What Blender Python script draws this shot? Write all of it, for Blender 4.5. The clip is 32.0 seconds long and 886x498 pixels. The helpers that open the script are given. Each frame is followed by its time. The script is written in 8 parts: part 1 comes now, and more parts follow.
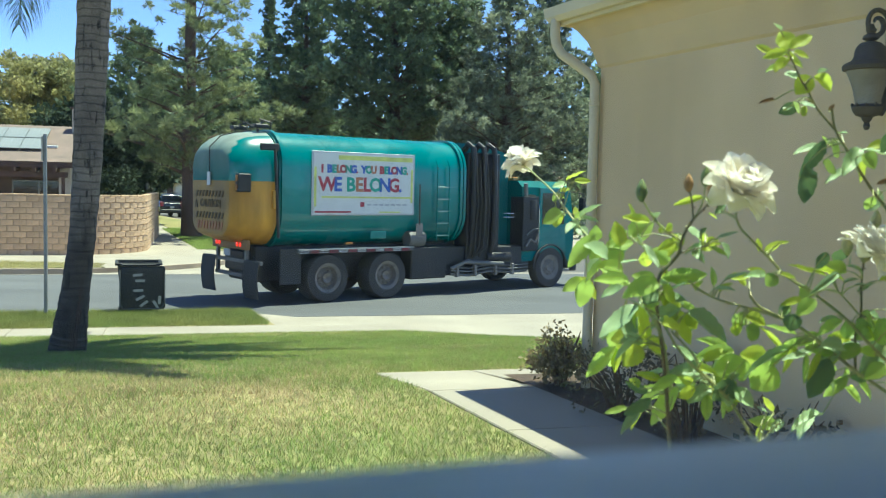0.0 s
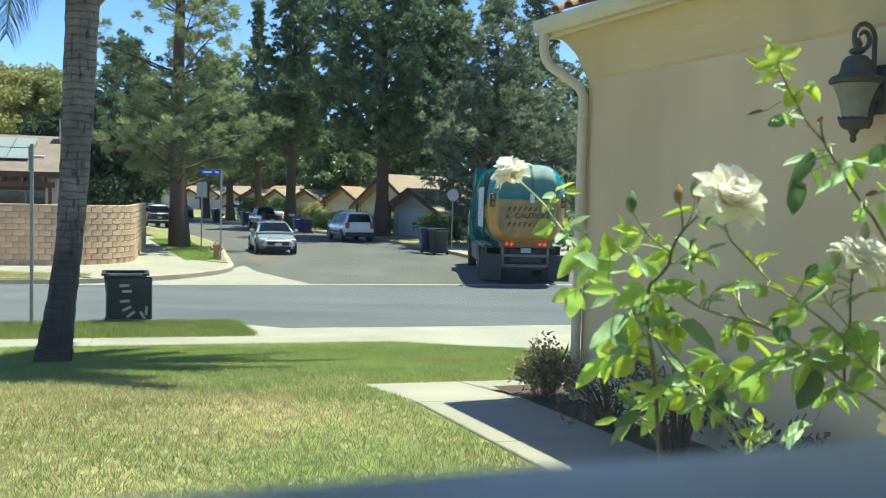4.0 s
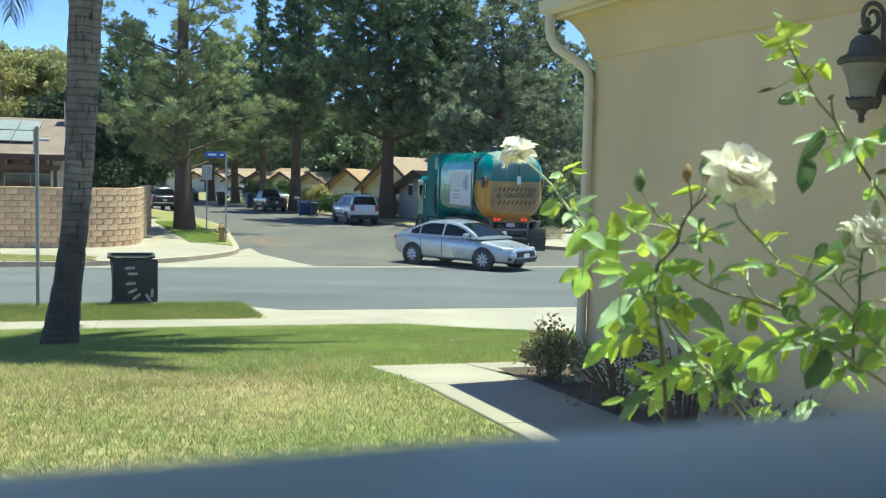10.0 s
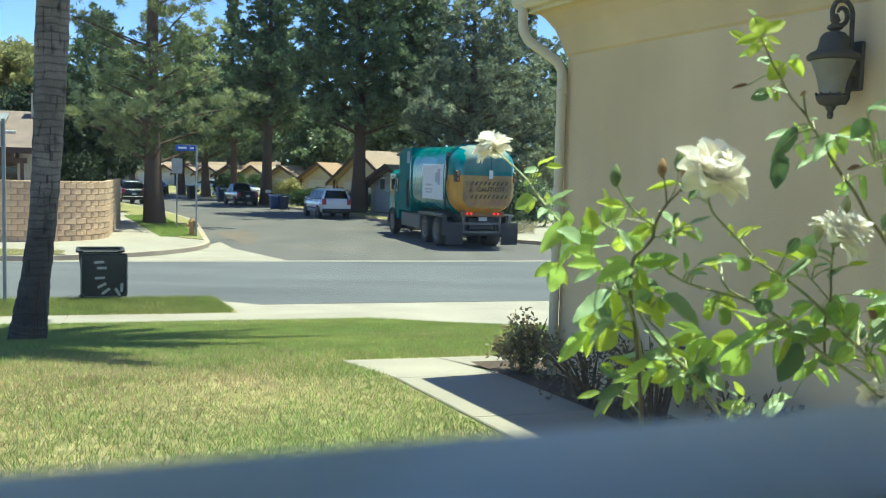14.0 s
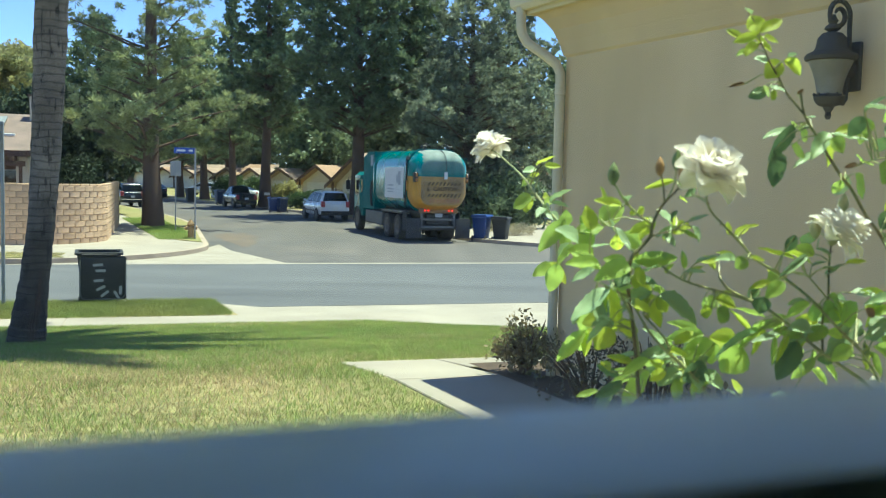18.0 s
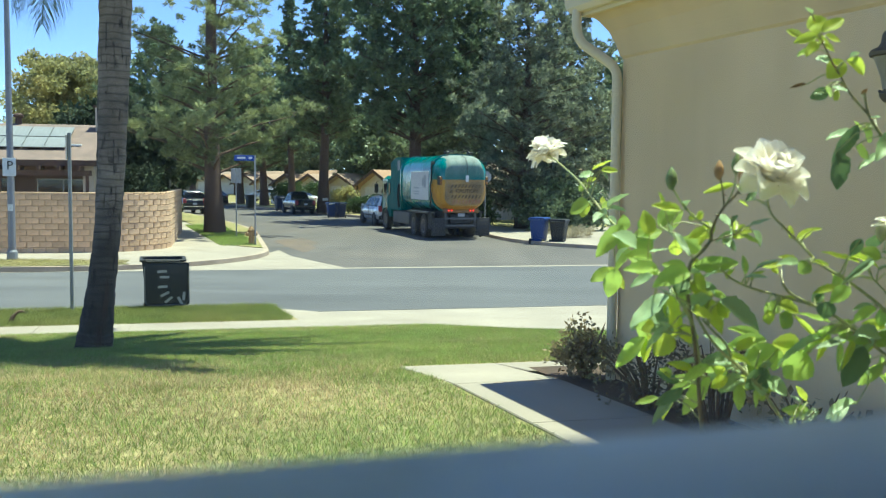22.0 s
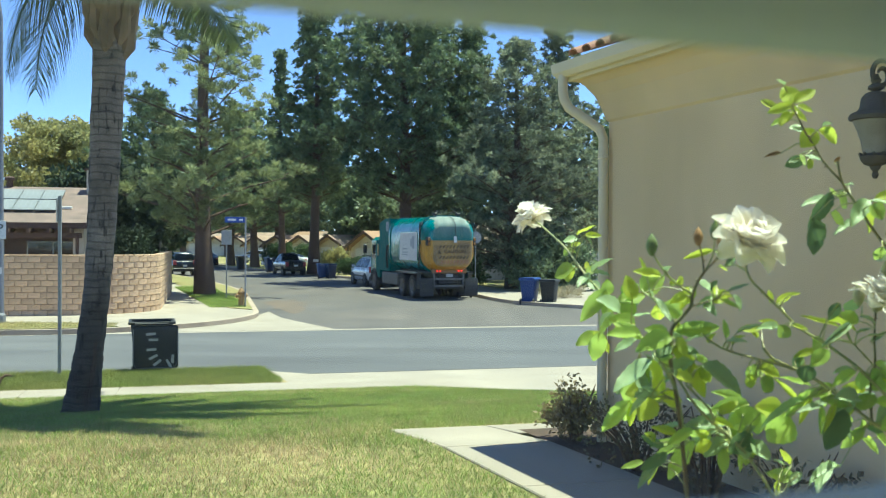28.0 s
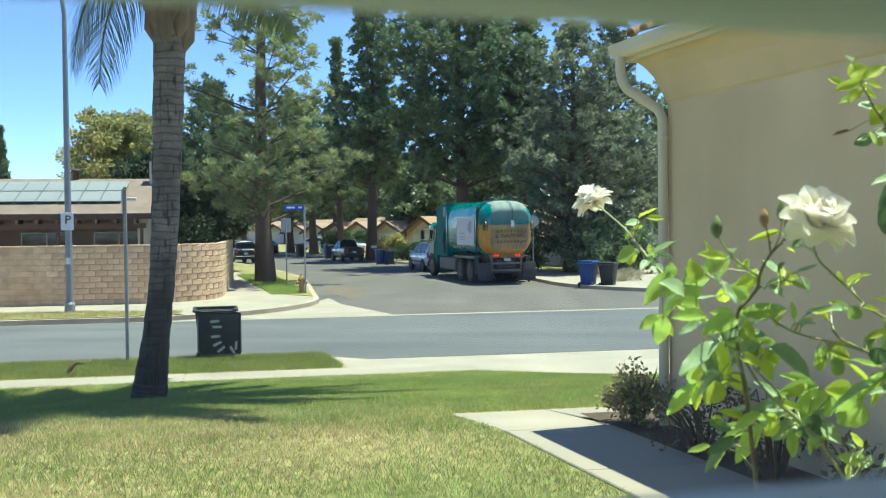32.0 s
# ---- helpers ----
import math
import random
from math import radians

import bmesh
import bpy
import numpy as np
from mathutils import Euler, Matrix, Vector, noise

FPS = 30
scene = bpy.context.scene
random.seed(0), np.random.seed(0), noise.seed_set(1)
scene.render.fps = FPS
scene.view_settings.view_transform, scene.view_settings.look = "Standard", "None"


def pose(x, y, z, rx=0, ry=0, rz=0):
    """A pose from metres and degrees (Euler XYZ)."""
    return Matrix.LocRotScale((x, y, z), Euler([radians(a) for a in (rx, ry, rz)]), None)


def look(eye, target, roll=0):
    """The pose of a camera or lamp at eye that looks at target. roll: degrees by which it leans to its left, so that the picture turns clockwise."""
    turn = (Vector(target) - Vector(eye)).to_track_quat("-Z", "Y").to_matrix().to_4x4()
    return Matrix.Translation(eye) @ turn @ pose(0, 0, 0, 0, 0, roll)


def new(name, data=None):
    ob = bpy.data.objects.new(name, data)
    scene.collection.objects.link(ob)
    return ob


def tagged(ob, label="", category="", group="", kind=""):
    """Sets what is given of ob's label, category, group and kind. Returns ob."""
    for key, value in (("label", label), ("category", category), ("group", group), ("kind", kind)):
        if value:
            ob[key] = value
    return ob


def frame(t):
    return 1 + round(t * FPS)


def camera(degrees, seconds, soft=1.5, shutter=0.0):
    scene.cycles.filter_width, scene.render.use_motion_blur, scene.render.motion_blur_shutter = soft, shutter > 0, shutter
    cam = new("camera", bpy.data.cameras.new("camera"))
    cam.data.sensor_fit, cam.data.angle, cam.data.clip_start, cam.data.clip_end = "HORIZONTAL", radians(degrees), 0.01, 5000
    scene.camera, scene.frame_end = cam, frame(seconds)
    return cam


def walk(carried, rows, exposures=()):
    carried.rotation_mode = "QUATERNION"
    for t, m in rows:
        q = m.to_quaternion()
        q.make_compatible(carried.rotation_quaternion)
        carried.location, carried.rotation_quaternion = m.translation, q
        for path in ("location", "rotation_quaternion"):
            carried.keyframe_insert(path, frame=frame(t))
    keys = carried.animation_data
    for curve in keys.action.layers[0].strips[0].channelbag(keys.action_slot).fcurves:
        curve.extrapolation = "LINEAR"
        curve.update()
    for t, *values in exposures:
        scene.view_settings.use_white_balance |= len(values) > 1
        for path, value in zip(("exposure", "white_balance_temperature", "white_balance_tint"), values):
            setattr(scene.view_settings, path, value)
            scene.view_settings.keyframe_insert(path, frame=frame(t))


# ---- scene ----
cam = camera(50.4, 32.0, 1.0)
cam.data.dof.use_dof, cam.data.dof.focus_distance, cam.data.dof.aperture_fstop = True, 6.0, 8.0
PATH = [
    (0.0, (0.0075, 0.0008, 2.7028), (0.0545, 9.9792, 2.0468), 1.264),
    (0.5, (0.0085, 0.0029, 2.7056), (0.0053, 9.9832, 2.0786), 1.178),
    (1.0, (0.0071, 0.0004, 2.7005), (-0.0268, 9.9832, 2.1155), 1.297),
    (1.5, (0.0079, 0.0003, 2.7056), (-0.0424, 9.9839, 2.1344), 1.269),
    (2.0, (0.0063, -0.0006, 2.7009), (-0.0189, 9.9839, 2.1450), 1.335),
    (2.5, (0.0058, 0.0043, 2.7002), (-0.0105, 9.9878, 2.1249), 1.311),
    (3.0, (0.0072, 0.0046, 2.6995), (0.0023, 9.9885, 2.1328), 1.378),
    (3.5, (0.0046, 0.0050, 2.7014), (0.1112, 9.9903, 2.1700), 1.427),
    (5.5, (0.0068, 0.0040, 2.6990), (0.2221, 9.9851, 2.1238), 1.482),
    (6.0, (0.0049, 0.0064, 2.7007), (0.1857, 9.9867, 2.1004), 1.406),
    (6.5, (0.0065, 0.0068, 2.6992), (0.1722, 9.9864, 2.0826), 1.440),
    (7.0, (0.0058, 0.0070, 2.6976), (0.2413, 9.9873, 2.1164), 1.537),
    (7.5, (0.0039, 0.0088, 2.6960), (0.2271, 9.9894, 2.1148), 1.526),
    (8.0, (0.0011, 0.0085, 2.6951), (0.2219, 9.9875, 2.0863), 1.499),
    (8.5, (0.0016, 0.0078, 2.6936), (0.2820, 9.9851, 2.0806), 1.578),
    (9.0, (-0.0002, 0.0100, 2.6960), (0.2876, 9.9865, 2.0746), 1.485),
    (9.5, (0.0007, 0.0090, 2.6918), (0.2317, 9.9857, 2.0506), 1.553),
    (10.0, (0.0017, 0.0116, 2.6956), (0.1230, 9.9850, 1.9759), 1.392),
    (10.5, (-0.0011, 0.0054, 2.6911), (0.2367, 9.9761, 1.9644), 1.480),
    (11.0, (-0.0022, 0.0059, 2.6917), (0.3827, 9.9734, 1.9828), 1.525),
    (11.5, (-0.0018, 0.0099, 2.6941), (0.4373, 9.9760, 1.9993), 1.459),
    (12.0, (-0.0004, 0.0100, 2.6954), (0.4908, 9.9737, 2.0010), 1.478),
    (12.5, (-0.0016, 0.0086, 2.6949), (0.4744, 9.9704, 1.9636), 1.454),
    (13.0, (-0.0033, 0.0090, 2.6976), (0.4007, 9.9699, 1.9122), 1.532),
    (13.5, (-0.0054, 0.0104, 2.6957), (0.3805, 9.9715, 1.9039), 1.540),
    (14.0, (-0.0059, 0.0112, 2.6960), (0.4136, 9.9723, 1.9210), 1.532),
    (14.5, (-0.0038, 0.0089, 2.6946), (0.4636, 9.9682, 1.9230), 1.580),
    (16.5, (-0.0034, 0.0109, 2.6911), (0.4397, 9.9732, 1.9458), 1.509),
    (17.0, (-0.0012, 0.0107, 2.6923), (0.4465, 9.9732, 1.9523), 1.468),
    (17.5, (-0.0005, 0.0074, 2.6930), (0.4396, 9.9697, 1.9457), 1.483),
    (18.0, (-0.0049, 0.0087, 2.6905), (0.4260, 9.9712, 1.9400), 1.425),
    (18.5, (-0.0026, 0.0090, 2.6933), (0.4042, 9.9721, 1.9375), 1.380),
    (19.0, (-0.0040, 0.0091, 2.6921), (0.3873, 9.9741, 1.9524), 1.311),
    (19.5, (-0.0025, 0.0051, 2.6952), (0.3489, 9.9744, 1.9951), 1.255),
    (20.0, (-0.0014, 0.0010, 2.6983), (0.3015, 9.9767, 2.0707), 1.114),
    (20.5, (-0.0004, 0.0023, 2.6964), (0.2315, 9.9789, 2.0537), 0.995),
    (21.0, (-0.0072, 0.0068, 2.6983), (0.0408, 9.9809, 1.9795), 0.874),
    (21.5, (-0.0056, 0.0104, 2.6957), (-0.1336, 9.9748, 1.8621), 0.780),
    (22.0, (-0.0033, 0.0070, 2.6975), (-0.1838, 9.9789, 1.9714), 0.562),
    (22.5, (-0.0027, 0.0033, 2.6997), (-0.1559, 9.9817, 2.0619), 0.468),
    (23.0, (-0.0014, -0.0020, 2.7005), (-0.1539, 9.9784, 2.0946), 0.405),
    (23.5, (-0.0011, -0.0020, 2.7021), (-0.1812, 9.9776, 2.0894), 0.384),
    (24.0, (-0.0004, -0.0034, 2.7017), (-0.1847, 9.9769, 2.1027), 0.318),
    (24.5, (-0.0004, -0.0031, 2.7030), (-0.1641, 9.9793, 2.1339), 0.408),
    (25.0, (0.0003, -0.0055, 2.7030), (-0.1290, 9.9808, 2.1962), 0.372),
    (25.5, (0.0038, -0.0112, 2.7041), (-0.0927, 9.9815, 2.3335), 0.319),
    (27.5, (0.0061, -0.0151, 2.7052), (-0.1058, 9.9838, 2.6080), 0.305),
    (28.0, (0.0059, -0.0164, 2.7083), (-0.0804, 9.9829, 2.6247), 0.315),
    (28.5, (0.0073, -0.0201, 2.7092), (-0.0667, 9.9794, 2.6432), 0.331),
    (29.0, (0.0012, -0.0181, 2.7083), (-0.2558, 9.9773, 2.5464), 0.052),
    (29.5, (-0.0041, -0.0233, 2.7129), (-0.5639, 9.9583, 2.4795), -0.430),
    (30.0, (-0.0104, -0.0348, 2.7148), (-0.8032, 9.9322, 2.5442), -0.839),
    (30.5, (-0.0127, -0.0299, 2.7200), (-0.8654, 9.9330, 2.6015), -1.048),
    (31.0, (-0.0094, -0.0344, 2.7140), (-0.8217, 9.9313, 2.5559), -0.914),
    (31.5, (-0.0055, -0.0255, 2.7170), (-0.7767, 9.9420, 2.4839), -0.924),
    (32.0, (-0.0019, -0.0239, 2.7102), (-0.6965, 9.9490, 2.4659), -0.605),
]
walk(cam, [(t, look(eye, target, roll)) for t, eye, target, roll in PATH], [(0.0, 1.56, 6350, -18), (32.0, 1.56, 6350, -18)])

# ---- world and sun ----
SUN_UP, SUN_TURN = radians(75), radians(54)
sky_world = bpy.data.worlds.new("sky")
sky_world.use_nodes = True
scene.world = sky_world
_nt = sky_world.node_tree
_sky = _nt.nodes.new("ShaderNodeTexSky")
_sky.sky_type, _sky.sun_disc = "NISHITA", False
_sky.sun_elevation, _sky.sun_rotation = SUN_UP, SUN_TURN
_sky.dust_density, _sky.air_density, _sky.ozone_density = 0.0, 0.8, 6.0
_sky.altitude = 3000
_deep = _nt.nodes.new("ShaderNodeMix")
_deep.data_type, _deep.blend_type = "RGBA", "MULTIPLY"
_deep.inputs[0].default_value, _deep.inputs[7].default_value = 1.0, (0.96, 0.84, 1.0, 1)
_nt.links.new(_sky.outputs[0], _deep.inputs[6])
_nt.links.new(_deep.outputs[2], _nt.nodes["Background"].inputs[0])
_nt.nodes["Background"].inputs[1].default_value = 0.115
sun = new("sun", bpy.data.lights.new("sun", "SUN"))
sun.data.energy, sun.data.angle, sun.data.color = 3.1, radians(0.5), (1.0, 0.95, 0.86)
_dir = Vector((math.sin(SUN_TURN) * math.cos(SUN_UP), math.cos(SUN_TURN) * math.cos(SUN_UP), math.sin(SUN_UP)))
sun.matrix_world = look(_dir * 60, (0, 0, 0))

# ---- building helpers ----
GRID = radians(14.2)
CG, SG = math.cos(GRID), math.sin(GRID)


def uv(u, v, z=0.0):
    """World place from metres along the near street (u), across it (v) and up."""
    return Vector((u * CG - v * SG, u * SG + v * CG, z))


def street_pose(u, v, z=0.0, turn=0.0):
    return pose(*uv(u, v, z), 0, 0, 14.2 + turn)


def bend(v):
    """Sideways swing of the side street, which curves to the left."""
    return -0.033 * max(0.0, v - 46) ** 1.5


def lot_z(v):
    """Height of the front yard, falling from the house to the pavement."""
    if v >= 15.7:
        return 0.17
    if v <= 6.6:
        return 1.24
    s = (15.7 - v) / 9.1
    return 0.17 + 1.07 * (0.72 * s + 0.28 * s * s * (3 - 2 * s))


def part(name, bm, mat, parent=None, label="", smooth=False, at=None):
    me = bpy.data.meshes.new(name)
    bm.normal_update()
    bm.to_mesh(me)
    bm.free()
    for m in (mat if isinstance(mat, (list, tuple)) else [mat]):
        me.materials.append(m)
    if smooth:
        me.polygons.foreach_set("use_smooth", [True] * len(me.polygons))
        me.set_sharp_from_angle(angle=radians(35))
    ob = new(name, me)
    if parent is not None:
        ob.parent = parent
    if at is not None:
        ob.matrix_basis = at
    if label:
        ob["label"] = label
    return ob


def share(ob, m, parent=None):
    """Another object on the same mesh."""
    o = new(ob.name.split(".")[0], ob.data)
    o.parent = parent if parent is not None else ob.parent
    o.matrix_basis = m
    return o


def thing(name, m, label, category, group="", kind=""):
    e = new(name)
    e.empty_display_size = 0.2
    e.matrix_basis = m
    return tagged(e, label, category, group, kind)


def box(bm, x0, x1, y0, y1, z0, z1, bevel=0.0, mi=0, seg=1):
    vs = [bm.verts.new((x, y, z)) for x in (x0, x1) for y in (y0, y1) for z in (z0, z1)]
    q = [(0, 1, 3, 2), (4, 6, 7, 5), (0, 4, 5, 1), (2, 3, 7, 6), (0, 2, 6, 4), (1, 5, 7, 3)]
    fs = [bm.faces.new([vs[i] for i in f]) for f in q]
    for f in fs:
        f.material_index = mi
    if bevel:
        r = bmesh.ops.bevel(bm, geom=list({e for f in fs for e in f.edges}), offset=bevel, segments=seg, affect="EDGES", profile=0.5)
        for f in r["faces"]:
            f.material_index = mi
    return fs


def boxed(x0, x1, y0, y1, z0, z1, bevel=0.0, seg=1):
    bm = bmesh.new()
    box(bm, x0, x1, y0, y1, z0, z1, bevel, 0, seg)
    return bm


def tube(bm, path, radii, n=10, cap=True, mi=0):
    """A round bar along the points of path; radii a number or one each."""
    pts = [Vector(p) for p in path]
    if not isinstance(radii, (list, tuple)):
        radii = [radii] * len(pts)
    rings, side = [], None
    for i, p in enumerate(pts):
        d = (pts[min(i + 1, len(pts) - 1)] - pts[max(i - 1, 0)]).normalized()
        if side is None:
            side = d.cross(Vector((0.31, 0.17, 0.93)))
            if side.length < 0.1:
                side = d.cross(Vector((1, 0, 0)))
        side = (side - d * side.dot(d)).normalized()
        up = d.cross(side)
        rings.append([bm.verts.new(p + (side * math.cos(a) + up * math.sin(a)) * radii[i]) for a in (2 * math.pi * k / n for k in range(n))])
    for a, b in zip(rings, rings[1:]):
        for k in range(n):
            bm.faces.new((a[k], a[(k + 1) % n], b[(k + 1) % n], b[k])).material_index = mi
    if cap:
        bm.faces.new(rings[0][::-1]).material_index = mi
        bm.faces.new(rings[-1]).material_index = mi
    return rings


def tubed(path, radii, n=10):
    bm = bmesh.new()
    tube(bm, path, radii, n)
    return bm


def lathe(bm, profile, n=24, mi=0, axis="z"):
    """Turns (radius, height) pairs round an axis."""
    rings = []
    for r, h in profile:
        ring = []
        for k in range(n):
            a = 2 * math.pi * k / n
            c, s = r * math.cos(a), r * math.sin(a)
            ring.append(bm.verts.new((c, s, h) if axis == "z" else (h, c, s) if axis == "x" else (s, h, c)))
        rings.append(ring)
    for a, b in zip(rings, rings[1:]):
        for k in range(n):
            bm.faces.new((a[k], a[(k + 1) % n], b[(k + 1) % n], b[k])).material_index = mi
    bm.faces.new(rings[0][::-1]).material_index = mi
    bm.faces.new(rings[-1]).material_index = mi


def lathed(profile, n=24, axis="z"):
    bm = bmesh.new()
    lathe(bm, profile, n, 0, axis)
    return bm


def prism(bm, outline, a, b, axis="y", mi=0):
    """Pushes a flat outline from a to b along an axis. Outline: (x, z) for y, (y, z) for x, (x, y) for z."""
    def put(p, h):
        return (p[0], h, p[1]) if axis == "y" else (h, p[0], p[1]) if axis == "x" else (p[0], p[1], h)
    lo = [bm.verts.new(put(p, a)) for p in outline]
    hi = [bm.verts.new(put(p, b)) for p in outline]
    k = len(outline)
    fs = [bm.faces.new(lo), bm.faces.new(hi[::-1])]
    fs += [bm.faces.new((lo[i], hi[i], hi[(i + 1) % k], lo[(i + 1) % k])) for i in range(k)]
    for f in fs:
        f.material_index = mi
    bmesh.ops.recalc_face_normals(bm, faces=fs)
    return fs


def prismed(outline, a, b, axis="y"):
    bm = bmesh.new()
    prism(bm, outline, a, b, axis)
    return bm


def loft(bm, sections, close=True, cap=True, mi=0):
    """Skins closed outlines of equal count."""
    rings = [[bm.verts.new(p) for p in s] for s in sections]
    n = len(rings[0])
    fs = []
    for a, b in zip(rings, rings[1:]):
        for k in range(n if close else n - 1):
            fs.append(bm.faces.new((a[k], a[(k + 1) % n], b[(k + 1) % n], b[k])))
    if cap:
        fs += [bm.faces.new(rings[0][::-1]), bm.faces.new(rings[-1])]
    for f in fs:
        f.material_index = mi
    bmesh.ops.recalc_face_normals(bm, faces=fs)
    return fs


def sheet(name, verts, faces, mat, parent=None, label=""):
    """A mesh from number arrays, for foliage and other masses."""
    me = bpy.data.meshes.new(name)
    verts, faces = np.asarray(verts, dtype=np.float32), np.asarray(faces, dtype=np.int32)
    k = faces.shape[1]
    me.vertices.add(len(verts))
    me.vertices.foreach_set("co", verts.ravel())
    me.loops.add(faces.size)
    me.loops.foreach_set("vertex_index", faces.ravel())
    me.polygons.add(len(faces))
    me.polygons.foreach_set("loop_start", np.arange(0, faces.size, k, dtype=np.int32))
    me.update(calc_edges=True)
    me.materials.append(mat)
    ob = new(name, me)
    if parent is not None:
        ob.parent = parent
    if label:
        ob["label"] = label
    return ob

# ---- materials ----
def shade(name, base, rough=0.7, metal=0.0, vary=0.18, scale=6.0, fine=60.0, bump=0.15, second=None, mix_scale=1.2, spec=0.5, island=0.0, coat=0.0, through_light=0.0, bump_dist=0.01, obj_rand=0.0):
    """A surface with a coarse and a fine variation, an optional second colour in patches, and fine relief."""
    m = bpy.data.materials.new(name)
    m.use_nodes = True
    nt = m.node_tree
    n, l = nt.nodes, nt.links
    b = n["Principled BSDF"]
    co = n.new("ShaderNodeTexCoord").outputs["Object"]

    def noise_at(s, detail=4.0):
        t = n.new("ShaderNodeTexNoise")
        t.inputs["Scale"].default_value, t.inputs["Detail"].default_value = s, detail
        l.new(co, t.inputs["Vector"])
        return t.outputs["Fac"]

    def ramp(src, lo, hi):
        r = n.new("ShaderNodeMapRange")
        r.inputs["From Min"].default_value, r.inputs["From Max"].default_value = 0.3, 0.7
        r.inputs["To Min"].default_value, r.inputs["To Max"].default_value = lo, hi
        l.new(src, r.inputs["Value"])
        return r.outputs[0]

    coarse, small = noise_at(scale), noise_at(fine, 3.0)
    col = n.new("ShaderNodeMix")
    col.data_type = "RGBA"
    col.inputs[6].default_value = (*base, 1)
    col.inputs[7].default_value = (*(second or base), 1)
    if second:
        l.new(ramp(noise_at(mix_scale, 5.0), 0.0, 1.0), col.inputs[0])
    out = col.outputs[2]
    for src, amount in ((coarse, vary), (small, vary * 0.6)):
        hsv = n.new("ShaderNodeHueSaturation")
        l.new(ramp(src, 1 - amount, 1 + amount), hsv.inputs["Value"])
        l.new(out, hsv.inputs["Color"])
        out = hsv.outputs[0]
    if island or obj_rand:
        g = n.new("ShaderNodeNewGeometry").outputs["Random Per Island"] if island else n.new("ShaderNodeObjectInfo").outputs["Random"]
        r = n.new("ShaderNodeMapRange")
        a = island or obj_rand
        r.inputs["To Min"].default_value, r.inputs["To Max"].default_value = 1 - a, 1 + a
        l.new(g, r.inputs["Value"])
        hsv = n.new("ShaderNodeHueSaturation")
        l.new(r.outputs[0], hsv.inputs["Value"])
        l.new(out, hsv.inputs["Color"])
        out = hsv.outputs[0]
    l.new(out, b.inputs["Base Color"])
    b.inputs["Metallic"].default_value = metal
    b.inputs["Specular IOR Level"].default_value = spec
    b.inputs["Coat Weight"].default_value = coat
    l.new(ramp(coarse, max(0.02, rough - 0.1), min(1, rough + 0.1)), b.inputs["Roughness"])
    if bump:
        bp = n.new("ShaderNodeBump")
        bp.inputs["Strength"].default_value, bp.inputs["Distance"].default_value = bump, bump_dist
        l.new(small, bp.inputs["Height"])
        l.new(bp.outputs[0], b.inputs["Normal"])
    if through_light:
        tr = n.new("ShaderNodeBsdfTranslucent")
        l.new(out, tr.inputs["Color"])
        mx = n.new("ShaderNodeMixShader")
        mx.inputs[0].default_value = through_light
        l.new(b.outputs[0], mx.inputs[1])
        l.new(tr.outputs[0], mx.inputs[2])
        l.new(mx.outputs[0], n["Material Output"].inputs["Surface"])
    return m


def glowing(name, colour, strength):
    m = shade(name, colour, 0.3)
    b = m.node_tree.nodes["Principled BSDF"]
    b.inputs["Emission Color"].default_value = (*colour, 1)
    b.inputs["Emission Strength"].default_value = strength
    return m


def glassy(name, colour, rough=0.03):
    m = shade(name, colour, rough, 0, 0.1, 2, 10, 0)
    b = m.node_tree.nodes["Principled BSDF"]
    b.inputs["Specular IOR Level"].default_value = 0.8
    return m


M = {}
M["asphalt"] = shade("asphalt_near", (0.098, 0.100, 0.103), 0.85, 0, 0.12, 0.35, 90, 0.3, (0.135, 0.136, 0.134), 0.15)
M["asphalt_far"] = shade("asphalt_far", (0.105, 0.098, 0.090), 0.85, 0, 0.12, 0.4, 90, 0.3, (0.135, 0.118, 0.10), 0.2)
M["concrete"] = shade("concrete", (0.33, 0.286, 0.22), 0.85, 0, 0.11, 0.9, 40, 0.2, (0.38, 0.335, 0.262), 0.5)
M["kerb"] = shade("kerb_concrete", (0.47, 0.38, 0.28), 0.85, 0, 0.16, 1.5, 40, 0.2, (0.36, 0.29, 0.215), 0.8)
M["soil"] = shade("soil", (0.10, 0.065, 0.04), 0.95, 0, 0.35, 6, 60, 0.6)
M["far_ground"] = shade("far_ground", (0.17, 0.16, 0.11), 0.95, 0, 0.25, 0.05, 2, 0.2, (0.08, 0.11, 0.04), 0.03)
M["turf"] = shade("turf", (0.20, 0.22, 0.08), 0.95, 0, 0.5, 14, 120, 0.8, (0.36, 0.29, 0.15), 0.6, spec=0.1)
M["stucco"] = shade("stucco", (0.66, 0.51, 0.30), 0.9, 0, 0.07, 0.8, 120, 0.4, (0.73, 0.58, 0.37), 0.6, spec=0.2)
M["cream_paint"] = shade("cream_paint", (0.66, 0.58, 0.40), 0.6, 0, 0.05, 2, 60, 0.05)
M["trim_yellow"] = shade("cove_paint", (0.68, 0.54, 0.31), 0.85, 0, 0.08, 1.5, 90, 0.3, (0.62, 0.47, 0.28), 1.1)
M["clay"] = shade("clay_tile", (0.42, 0.17, 0.09), 0.8, 0, 0.25, 3, 40, 0.2, (0.32, 0.2, 0.13), 2.0, obj_rand=0.15)
M["block"] = shade("wall_block", (0.58, 0.38, 0.22), 0.95, 0, 0.17, 3, 50, 0.8, (0.64, 0.45, 0.28), 0.6, obj_rand=0.14)
M["mortar"] = shade("mortar", (0.38, 0.27, 0.18), 0.95, 0, 0.1, 3, 60, 0.2)
